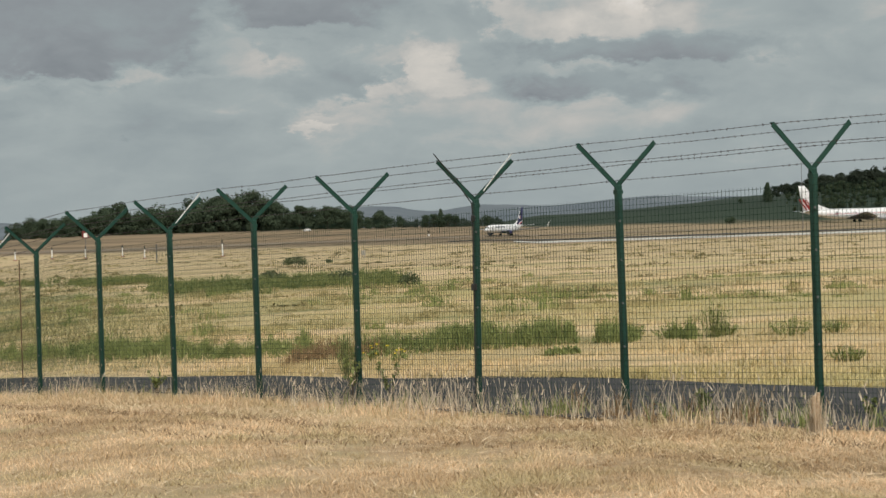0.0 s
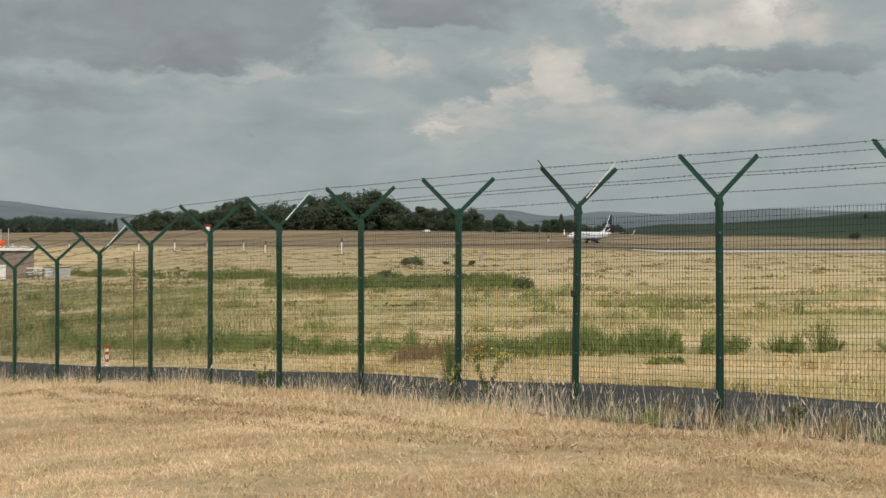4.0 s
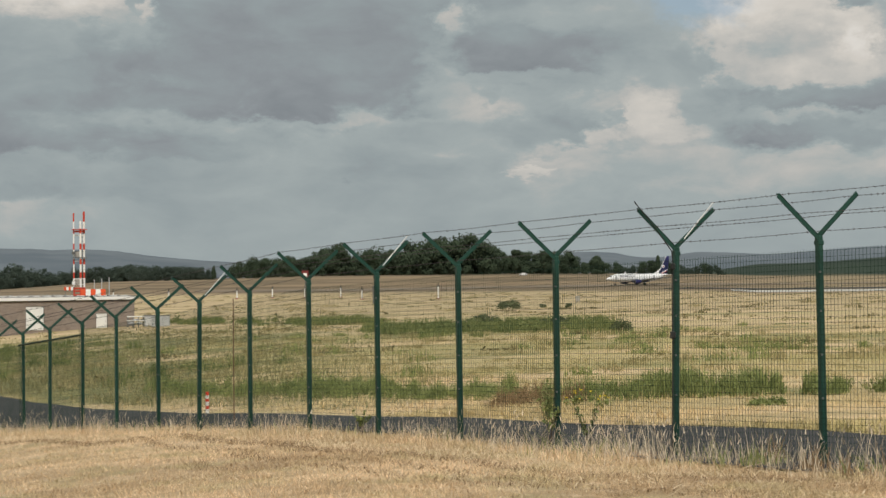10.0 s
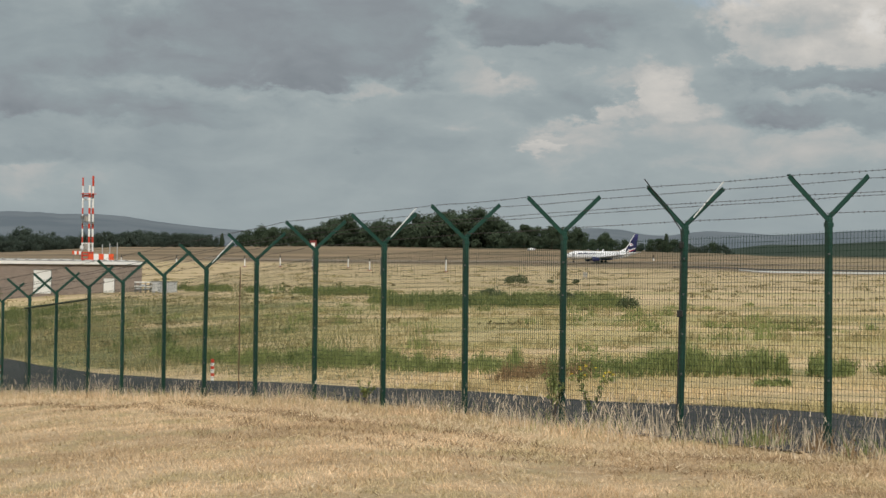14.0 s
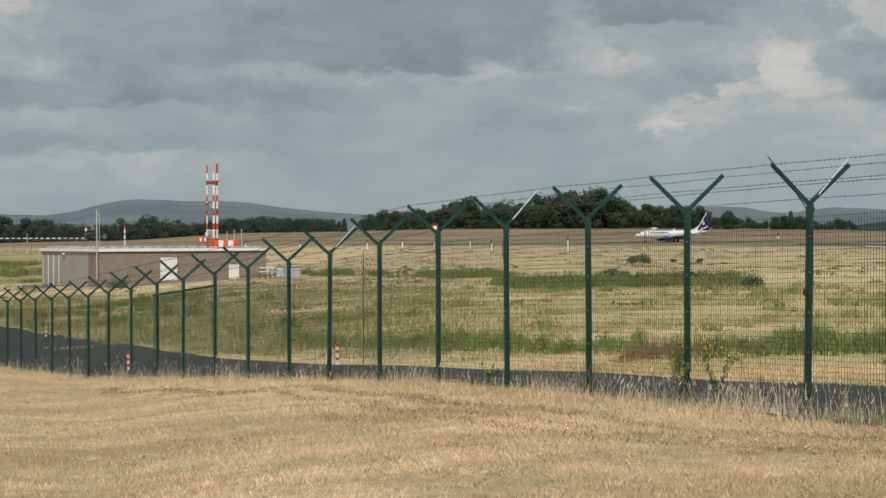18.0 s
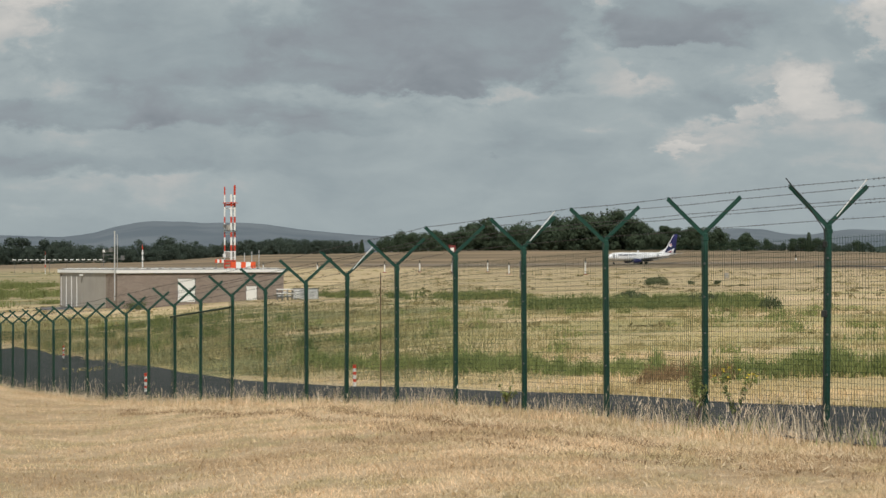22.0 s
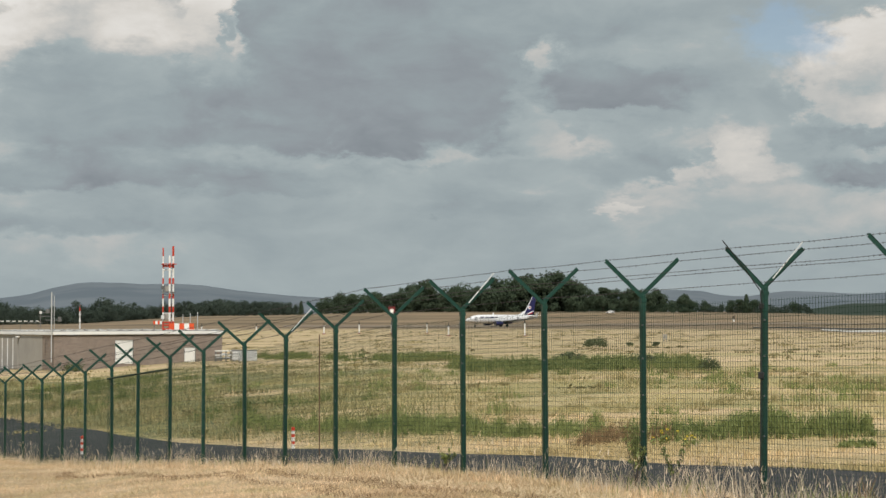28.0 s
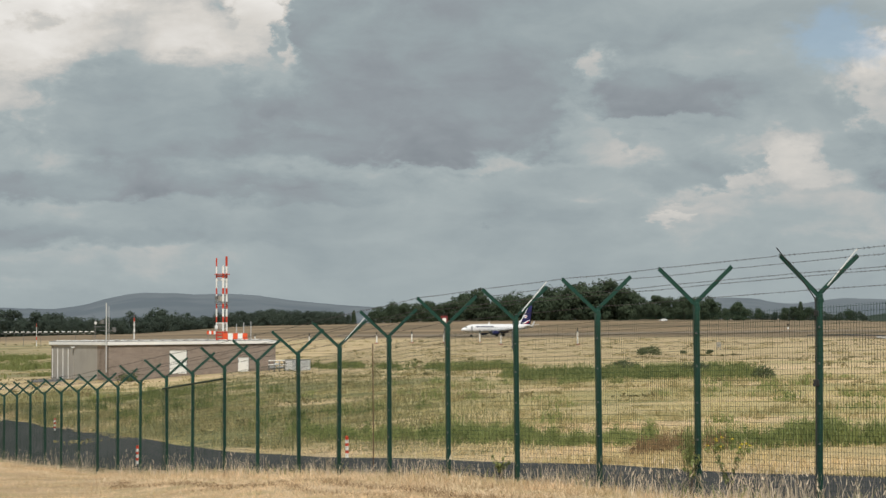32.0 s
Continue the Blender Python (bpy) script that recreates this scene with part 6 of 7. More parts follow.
def build_house():
    root = thing("equipment_building", B_M, "flat-roofed brown brick equipment building with white fascia", "building")
    # brick core with openings cut as recesses: walls are built as separate panels round the openings
    t = 0.3
    front = [(0.0, 5.29), (6.92, 11.56), (12.64, LEN_U)]
    bm = bmesh.new()
    for a, b in front:
        box(bm, (a, 0, BASE_Z), (b, t, ROOF_Z - 0.36))
    box(bm, (5.29, 0, 0.14), (6.92, t, ROOF_Z - 0.36))
    box(bm, (11.56, 0, -0.52), (12.64, t, ROOF_Z - 0.36))
    box(bm, (5.29, 0, BASE_Z), (6.92, t, -1.86))
    box(bm, (11.56, 0, BASE_Z), (12.64, t, -1.90))
    part("wall", bm, BRICK_M, root, "brown brick front wall")
    bm = bmesh.new()
    box(bm, (0.001, t, BASE_Z), (t, 2.3, ROOF_Z - 0.36))
    part("wall", bm, BRICK_M, root)
    part("wall", bm_box((0.004, 2.302, BASE_Z), (t, 7.2, ROOF_Z - 0.36)), PANEL_GREY, root, "plain grey-beige plastered side wall")
    bm = bmesh.new()
    box(bm, (0.06, 7.202, BASE_Z), (t, 12.0, ROOF_Z - 0.36))
    part("wall", bm, PANEL_GREY, root)
    part("wall", bm_box((0.002, LEN_V - t, BASE_Z), (LEN_U, LEN_V, ROOF_Z - 0.36)), BRICK_M, root)
    part("wall", bm_box((LEN_U - t, t, BASE_Z), (LEN_U - 0.002, LEN_V - t, ROOF_Z - 0.36)), BRICK_M, root)
    # roof slab, fascia, gravel
    part("roof", bm_box((-0.02, -0.02, ROOF_Z - 0.36), (LEN_U + 0.02, LEN_V + 0.02, ROOF_Z - 0.02)), GRAVEL, root, "flat gravelled roof")
    o = 0.16
    edges = (((-o, -o), (LEN_U + o, -0.02)), ((-o, LEN_V + 0.02), (LEN_U + o, LEN_V + o)), ((-o, -0.018), (-0.022, LEN_V + 0.018)), ((LEN_U + 0.022, -0.018), (LEN_U + o, LEN_V + 0.018)))
    for lo, hi in edges:
        part("fascia", bm_box((*lo, ROOF_Z - 0.32), (*hi, ROOF_Z - 0.06), 0.01), FASCIA, root, "white metal roof fascia")
        part("coping", bm_box((lo[0] + 0.01, lo[1] + 0.01, ROOF_Z - 0.056), (hi[0] - 0.01, hi[1] - 0.01, ROOF_Z), 0.006), GALV, root, "grey sheet-metal coping")
    # paving slabs that weigh the roof edge down
    slab = finish("edge_slab", bm_box((0, 0, 0), (0.5, 0.42, 0.07), 0.01), FASCIA)
    for k in range(15):
        part("edge_slab", slab, None, root, m=pose(0.1 + k * 1.0, 0.1, ROOF_Z - 0.018))
    for k in range(11):
        part("edge_slab", slab, None, root, m=pose(0.1, 1.0 + k * 1.0, ROOF_Z - 0.018))
    # shadow line below the fascia, drawn as a thin black strip on the wall
    part("shadow_strip", bm_box((-0.03, -0.024, ROOF_Z - 0.42), (LEN_U + 0.03, -0.003, ROOF_Z - 0.362)), BLACK, root, "black strip in place of the shadow under the fascia")
    rs = np.random.default_rng(61)
    V, F = clumps(np.column_stack([rs.uniform(0.1, LEN_U - 0.1, 500), rs.uniform(0.1, LEN_V - 0.1, 500), np.full(500, ROOF_Z + 0.01)]), np.full(500, 0.08), 2, 0.10, rs, 0.5)
    tagged(part("gravel", np_mesh("gravel", V, F, GRAVEL), None, root), kind="stuff")
    # doors on the front
    for nm, a, b, z0, z1 in (("door", 5.33, 6.88, -1.82, 0.10), ("door", 11.60, 12.60, -1.86, -0.56)):
        d = part(nm, bm_box((a, 0.05, z0), (b, 0.11, z1), 0.008), WHITE, root, "white painted metal door")
        part("handle", bm_rod((b - 0.15, 0.03, (z0 + z1) / 2), (b - 0.15, 0.0, (z0 + z1) / 2), 0.025), METAL, d)
        part("hinge", bm_box((a + 0.02, 0.03, z1 - 0.35), (a + 0.06, 0.05, z1 - 0.2)), GALV, d)
        for lo, hi in (((a - 0.038, 0.02, z0), (a - 0.002, 0.12, z1)), ((b + 0.002, 0.02, z0), (b + 0.038, 0.12, z1)), ((a - 0.038, 0.02, z1 + 0.002), (b + 0.038, 0.12, z1 + 0.038))):
            part("door_frame", bm_box(lo, hi), GALV, root)
    # tall panelled gates on the side
    for k in range(4):
        v0 = 7.35 + k * 1.15
        d = part("gate_leaf", bm_box((0.01, v0, -2.3), (0.058, v0 + 1.08, 0.28), 0.006), PANEL_GREY, root, "pale grey panelled gate leaf")
        part("rib", bm_box((-0.03, v0 + 0.98, -2.28), (0.008, v0 + 1.05, 0.26), 0.01), FASCIA, d, "pale upright rib")
    bm = bmesh.new()
    box(bm, (-0.28, 6.9, 0.32), (0.0, 7.2, 0.44), 0.02)
    part("wall_lamp", bm, WHITE, root, "white bulkhead lamp")
    # drainpipe and aerial poles at the corner
    part("pole", bm_rod((-0.36, -0.30, -1.6), (-0.36, -0.30, 3.95), 0.05, 10), LIGHT_GREY, root, "tall grey aerial pole")
    part("pole", bm_rod((0.15, 0.35, 0.85), (0.15, 0.35, 3.7), 0.03, 8), LIGHT_GREY, root)
    part("cross_arm", bm_rod((-1.35, -0.15, 2.35), (-0.36, -0.30, 2.35), 0.03, 6), GALV, root)
    part("cross_arm", bm_rod((-1.35, -0.15, 2.05), (-0.36, -0.30, 2.05), 0.03, 6), GALV, root)
    part("upright", bm_rod((-1.25, -0.16, 1.2), (-1.25, -0.16, 2.6), 0.03, 6), GALV, root)
    part("lantern", bm_box((-1.30, -0.22, 2.25), (-1.14, -0.06, 2.45), 0.02), WHITE, root)
    part("cross_arm", bm_rod((-0.9, -0.22, 1.75), (0.5, -0.30, 1.75), 0.03, 6), GALV, root)
    part("antenna_box", bm_box((-0.80, -0.36, 2.28), (-0.55, -0.14, 2.62), 0.02), GALV, root, "small grey antenna box")
    part("antenna_box", bm_box((0.22, -0.36, 1.62), (0.45, -0.14, 2.0), 0.02), GALV, root, "small grey antenna box")
    for u, z in ((13.1, 2.1), (13.8, 2.2), (14.5, 2.3)):
        part("aerial", bm_rod((u, 3.2, 0.86), (u, 3.2, z + 0.15), 0.035, 6), LIGHT_GREY, root, "thin grey roof aerial")
    return root


build_house()


def build_mast():
    """Three-legged roof mast banded in red and white, with two work platforms and a striped parapet."""
    m = B_M @ pose(11.35, 2.4, ROOF_Z - 0.02)
    root = thing("roof_mast", m, "red and white banded antenna mast on the flat roof", "mast")
    inv = Matrix(((B_U.x, B_U.y), (B_V.x, B_V.y)))

    def loc(dx, dy):
        v = inv @ Vector((dx, dy))
        return v.x, v.y

    legs = ((loc(-0.50, 0.1), 6.95, 0.062), (loc(0.10, -0.25), 6.30, 0.088), (loc(0.34, 0.15), 7.10, 0.088))
    rims = (0.0, 0.75, 1.5, 2.0, 2.67, 3.1, 3.9, 4.4, 5.25, 5.65, 6.25, 7.1)
    for (x, y), top, r in legs:
        leg = part("leg", bm_rod((x, y, 0), (x, y, top), r * 0.8, 10), WHITE, root)
        for k, (z, z1) in enumerate(zip(rims[:-1], rims[1:])):
            if z < top - 0.05:
                part("band", bm_rod((x, y, z + 0.004), (x, y, min(z1, top + 0.01)), r, 12), MAST_RED if k % 2 == 0 else WHITE, leg)
    P = [Vector((*l[0], 0)) for l in legs]

    def frame_bars(z, r, mat, label=""):
        bm = bmesh.new()
        for a in range(3):
            b = (a + 1) % 3
            rod(bm, P[a] + Vector((0, 0, z)), P[b] + Vector((0, 0, z)), r, 8)
        part("ring", bm, mat, root, label)

    for z, r, mat in ((0.10, 0.07, MAST_RED), (0.42, 0.07, MAST_RED), (0.66, 0.06, MAST_RED), (0.95, 0.03, WHITE), (1.45, 0.035, WHITE), (2.95, 0.035, WHITE), (3.75, 0.03, GALV), (5.10, 0.045, WHITE), (5.42, 0.075, MAST_RED)):
        frame_bars(z, r, mat)
    cx, cy = (P[0] + P[1] + P[2]).xy / 3
    for z in (3.2, 5.55):
        part("platform", bm_box((cx - 0.52, cy - 0.42, z), (cx + 0.52, cy + 0.42, z + 0.06), 0.01), MAST_RED if z > 4 else GALV, root)
    for z, h in ((0.98, 0.44), (3.28, 0.42)):
        part("equipment_box", bm_box((cx - 0.3, cy - 0.2, z), (cx + 0.16, cy + 0.2, z + h), 0.02), PANEL_GREY, root, "grey equipment box between the legs")
    rung = finish("rung", bm_rod(P[1].lerp(P[2], 0.1), P[1].lerp(P[2], 0.9), 0.018, 6), GALV)
    for k in range(17):
        part("rung", rung, None, root, m=pose(0, 0, 0.5 + k * 0.34))
    x, y = legs[0][0]
    part("spotlight", bm_box((x - 0.25, y - 0.3, 0.95), (x - 0.02, y - 0.1, 1.25), 0.02), WHITE, root)
    part("spotlight", bm_box((x - 0.25, y - 0.3, 3.5), (x - 0.02, y - 0.1, 3.75), 0.02), GALV, root)
    return root


build_mast()


def striped_barrier(m, length, h, n, label, lift=0.06):
    root = thing("striped_barrier", m, label, "barrier", "striped roof barriers")
    w = length / n
    for k in range(n):
        part("panel", bm_box((k * w, 0, lift), ((k + 1) * w - 0.004, 0.06, lift - 0.06 + h), 0.004), ORANGE if k % 2 == 0 else WHITE, root)
    for k in (0, n - 1):
        part("foot", bm_box((k * w + w * 0.3, -0.15, 0), (k * w + w * 0.6, 0.2, 0.06)), GALV, root)
        part("upright", bm_box((k * w + w * 0.4, 0.062, 0.06), (k * w + w * 0.6, 0.11, lift - 0.1 + h)), GALV, root)
    return root


striped_barrier(B_M @ pose(10.8, 1.2, ROOF_Z - 0.02, 0, 0, -33.5), 2.05, 0.58, 5, "orange and white striped parapet on the roof")
striped_barrier(B_M @ pose(10.5, 3.6, ROOF_Z - 0.02, 0, 0, -33.5), 0.75, 0.36, 4, "short orange and white striped barrier on the roof", 0.5)


def cabinets():
    y = 150.0
    z = ground_z(-13.5, y)
    a = thing("steel_rack", pose(-14.62, y, z), "open steel pipe rack beside the cabinets", "rack")
    for x in (0, 0.42, 0.85, 1.24):
        for v in (0, 0.6):
            part("leg", bm_box((x, v, -0.1), (x + 0.06, v + 0.06, 0.88)), GALV, a)
    for zz in (0.22, 0.50, 0.84):
        part("shelf", bm_box((-0.03, -0.03, zz), (1.33, 0.7, zz + 0.07), 0.005), WHITE if zz > 0.3 else GALV, a, "white-painted shelf" if zz > 0.3 else "")
    for x, zz in ((0.1, 0.29), (0.5, 0.57), (0.75, 0.29)):
        part("pipe", bm_rod((x, 0.1, zz + 0.06), (x + 0.45, 0.1, zz + 0.06), 0.055, 8), LIGHT_GREY, a)
    for x, w, h, lab, paint in ((-13.23, 0.88, 0.94, "grey louvred equipment cabinet", LIGHT_GREY), (-12.30, 1.10, 0.92, "pale grey equipment cabinet", PALE_CABINET)):
        c = thing("equipment_cabinet", pose(x, y, ground_z(x, y) - 0.02), lab + " standing in the grass", "cabinet", "field cabinets")
        part("body", bm_box((0, 0, 0.06), (w, 0.8, h), 0.01), paint, c)
        part("plinth", bm_box((0.03, 0.03, -0.1), (w - 0.03, 0.77, 0.058)), GALV, c)
        d = part("door", bm_box((0.04, -0.022, 0.12), (w - 0.04, -0.002, h - 0.05), 0.004), paint, c)
        for k in range(5):
            part("louvre", bm_box((0.12, -0.05, 0.22 + k * 0.13), (w - 0.22, -0.024, 0.27 + k * 0.13), 0.004), WHITE if paint is LIGHT_GREY else LIGHT_GREY, d)
        part("handle", bm_box((w - 0.16, -0.05, h * 0.45), (w - 0.12, -0.024, h * 0.6)), GALV, d)
        part("roof", bm_box((-0.04, -0.06, h + 0.002), (w + 0.04, 0.84, h + 0.06), 0.01), GALV, c, "dark grey sheet roof")


PALE_CABINET = noisy("pale_cabinet_paint", (0.50, 0.51, 0.52), (0.62, 0.63, 0.63), 2.0, 0.45)
cabinets()


# ---- airfield furniture ----
def bollard(x, y, h=0.55):
    root = thing("bollard", pose(x, y, ground_z(x, y)), "short round bollard banded in red and white", "bollard", "road bollards")
    z = 0.0
    for k, f in enumerate((0.24, 0.14, 0.19, 0.14, 0.15, 0.14)):
        part("band", bm_rod((0, 0, z + (0.002 if k else -0.05)), (0, 0, z + f * h), 0.044, 12), WHITE if k % 2 == 0 else RED, root)
        z += f * h
    part("cap", bm_rod((0, 0, h + 0.002), (0, 0, h + 0.02), 0.046, 12, 0.03), RED, root)


bollard(-2.50, 46.3, 0.55)
bollard(-9.06, 53.5, 0.56)
bollard(-17.4, 80.9, 0.58)


BRICKRED = noisy("dull_red_paint", (0.20, 0.05, 0.035), (0.28, 0.08, 0.06), 2.0, 0.7)


def approach_light(x, y, h):
    root = thing("approach_light", pose(x, y, ground_z(x, y)), "white frangible approach light mast in the grass", "airfield light", "approach lights")
    part("footing", bm_box((-0.35, -0.3, -0.15), (0.35, 0.3, 0.16), 0.02), BRICKRED, root, "dull red concrete footing")
    part("mast", bm_rod((0, 0, 0.16), (0, 0, h), 0.125, 10, 0.105), WHITE, root)
    part("crossbar", bm_box((-0.28, -0.05, h), (0.28, 0.05, h + 0.08), 0.01), GALV, root)
    part("lamp_head", bm_rod((0, 0, h + 0.08), (0, 0, h + 0.62), 0.10, 10, 0.06), BLACK, root)


for b, y, h in ((-0.0378, 350, 1.65), (-0.0184, 350, 1.75), (-0.0006, 345, 1.7), (0.0191, 345, 1.75), (0.0309, 292, 1.5), (0.0731, 278, 2.0), (-0.105, 360, 1.6), (-0.075, 355, 1.6)):
    approach_light(b * y, y, h)


def grey_post(x, y, h):
    root = thing("marker_post", pose(x, y, ground_z(x, y)), "thin grey marker post in the field", "post")
    part("shaft", bm_rod((0, 0, -0.1), (0, 0, h), 0.08, 8), GALV, root)
    part("cap", bm_rod((0, 0, h), (0, 0, h + 0.12), 0.14, 8, 0.05), GALV, root)


grey_post(0.0372 * 230, 230, 2.2)


BOARD_RED = noisy("deep_red_board", (0.11, 0.016, 0.018), (0.17, 0.022, 0.022), 2.0, 0.5)


def marker_board(x, y, z0, w, h):
    """A framed red board with a white centre on a pole."""
    root = thing("marker_board", pose(x, y, ground_z(x, y)), "red-framed white marker board on a pole", "sign")
    zz = z0 - ground_z(x, y)
    part("pole", bm_rod((0, 0.06, -0.1), (0, 0.06, zz + h), 0.05, 8), GALV, root)
    part("board", bm_box((-w / 2, -0.03, zz), (w / 2, 0.0, zz + h), 0.01), BOARD_RED, root, "deep red board")
    part("plate", bm_box((-w * 0.27, -0.06, zz + h * 0.1), (w * 0.27, -0.034, zz + h * 0.66)), WHITE, root, "white plate")


marker_board(-0.0004 * 280, 280, 2.7, 1.05, 1.15)


def info_sign(x, y, w, h):
    root = thing("airfield_sign", pose(x, y, ground_z(x, y)), "small pale airfield sign on two legs", "sign")
    part("panel", bm_box((-w / 2, -0.05, 0.3), (w / 2, 0.05, 0.3 + h), 0.01), PANEL_GREY, root)
    for sx in (-w * 0.35, w * 0.35):
        part("leg", bm_box((sx - 0.03, -0.03, -0.1), (sx + 0.03, 0.03, 0.298)), GALV, root)


info_sign(0.151 * 205, 205, 0.45, 0.55)


def wind_marker(x, y):
    root = thing("runway_marker", pose(x, y, ground_z(x, y)), "dark topped runway marker with a white foot", "marker")
    part("foot", bm_rod((0, 0, 0), (0, 0, 0.9), 0.4, 10, 0.3), WHITE, root)
    part("head", bm_box((-0.4, -0.3, 1.6), (0.4, 0.3, 2.6), 0.1), BARK, root)
    part("stem", bm_rod((0, 0, 0.9), (0, 0, 1.6), 0.1, 8), GALV, root)


wind_marker(154.4, 815.5)


def localizer():
    y, x0, n = 400.0, -97.5, 16
    z = 1.75
    root = thing("localizer_array", pose(x0, y, 0), "long row of white landing-aid antennas on a grey frame", "antenna")
    part("beam", bm_rod((-0.6, 0.35, z - 0.35), (n * 1.28, 0.35, z - 0.35), 0.05, 8), GALV, root, "grey carrier beam")
    me = finish("element", bm_box((0, -0.3, -0.10), (0.68, 0.25, 0.10), 0.04), WHITE)
    for k in range(n):
        part("element", me, None, root, m=pose(k * 1.28, 0, z))
        if k % 3 == 0:
            x = k * 1.28 + 0.4
            part("leg", bm_rod((x, 0.35, ground_z(x0 + x, y) - 0.1), (x, 0.35, z - 0.42), 0.05, 6), GALV, root)
    return root


localizer()


def striped_pole(x, y, h, balls, label):
    root = thing("antenna_pole", pose(x, y, ground_z(x, y)), label, "antenna")
    n = 6
    for k in range(n):
        part("band", bm_rod((0, 0, k * h / n - 0.02), (0, 0, (k + 1) * h / n - 0.02), (0.10 - 0.008 * k) * (h / 4) ** (1.7 if balls else 0.8), 8), RED if (balls and k == n - 1) or (not balls and k == 2) else (LIGHT_GREY if k % 2 and not balls else WHITE), root)
    for z in balls:
        part("antenna_drum", bm_rod((0.1, -0.30, z), (0.1, -0.62, z), 0.34, 14), WHITE, root, "white drum antenna")
        part("antenna_housing", bm_box((0.02, -0.28, z - 0.36), (0.66, 0.2, z + 0.30), 0.05), BLACK, root, "black antenna housing")
    part("tip", bm_rod((0, 0, h), (0, 0, h + 0.9), 0.03, 6, 0.01), RED, root)


striped_pole(-0.1718 * 600, 600, 7.0, (2.6, 4.6), "white pole with red bands and black drums")
striped_pole(-0.2257 * 400, 400, 4.2, (), "thin red and white banded pole behind the antenna row")


def far_pole(b, y, h):
    root = thing("light_mast", pose(b * y, y, ground_z(b * y, y)), "tall thin grey apron light mast", "light mast")
    part("pole", bm_rod((0, 0, 0), (0, 0, h), 0.16, 8, 0.09), GALV, root)
    part("lamp_head", bm_box((-0.7, -0.3, h), (0.7, 0.3, h + 0.4), 0.05), GALV, root)


far_pole(0.4127, 720, 36.0)


def small_car(x, y, rz):
    root = thing("car", pose(x, y, ground_z(x, y) - 0.1, 0, 0, rz), "small white car parked at the field edge", "car")
    bm = bmesh.new()
    prof = [(-1.9, 0.3), (1.9, 0.3), (1.95, 0.75), (1.3, 0.88), (0.7, 1.36), (-1.0, 1.40), (-1.7, 0.98), (-1.95, 0.9)]
    for sy in (-0.85, 0.85):
        bm.faces.new([bm.verts.new((px, sy, pz)) for px, pz in prof])
    fs = list(bm.faces)
    va, vb = list(fs[0].verts), list(fs[1].verts)
    for k in range(len(prof)):
        bm.faces.new((va[k], va[(k + 1) % len(prof)], vb[(k + 1) % len(prof)], vb[k]))
    part("body", bm, PLANE_WHITE, root)
    part("windscreen", bm_box((0, 0, 0), (0.03, 1.4, 0.62)), GLASS_DARK, root, m=pose(1.22, -0.7, 0.95, 0, -51, 0))
    part("window", bm_box((-0.9, -0.87, 0.95), (0.6, -0.855, 1.28)), GLASS_DARK, root)
    for wx in (-1.35, 1.35):
        for wy in (-0.86, 0.66):
            w = part("wheel", bm_rod((wx, wy, 0.33), (wx, wy + 0.2, 0.33), 0.33, 14), TYRE, root)
            part("hub", bm_rod((wx, wy - 0.01, 0.33), (wx, wy + 0.21, 0.33), 0.17, 10), METAL, w)


small_car(0.1205 * 880, 880, 175)


# ---- airliners ----
def loft(bm, rings):
    """Joins rings of points, all of one count, with closed ends."""
    vr = [[bm.verts.new(p) for p in ring] for ring in rings]
    n = len(vr[0])
    for a, b in zip(vr[:-1], vr[1:]):
        for k in range(n):
            bm.faces.new((a[k], a[(k + 1) % n], b[(k + 1) % n], b[k]))
    bm.faces.new(vr[0][::-1])
    bm.faces.new(vr[-1])


def foil(root_le, root_c, tip_le, tip_c, thick, n=10, vertical=False, sections=5):
    """A tapered swept surface between two chord lines; le points are (x, span, z)."""
    bm = bmesh.new()
    rings = []
    for s in np.linspace(0, 1, sections):
        le = [root_le[i] + (tip_le[i] - root_le[i]) * s for i in range(3)]
        c = root_c + (tip_c - root_c) * s
        ring = []
        for k in range(n):
            a = 2 * math.pi * k / n
            u = 0.5 - 0.5 * math.cos(a)
            h = math.sin(a) * thick * c * (1.25 - 0.9 * u) * 0.5
            ring.append((le[0] - u * c, le[1] + h, le[2]) if vertical else (le[0] - u * c, le[1], le[2] + h))
        rings.append(ring)
    loft(bm, rings)
    return bm


DARK_RED = noisy("dark_red_paint", (0.20, 0.02, 0.02), (0.27, 0.03, 0.03), 0.5, 0.35)


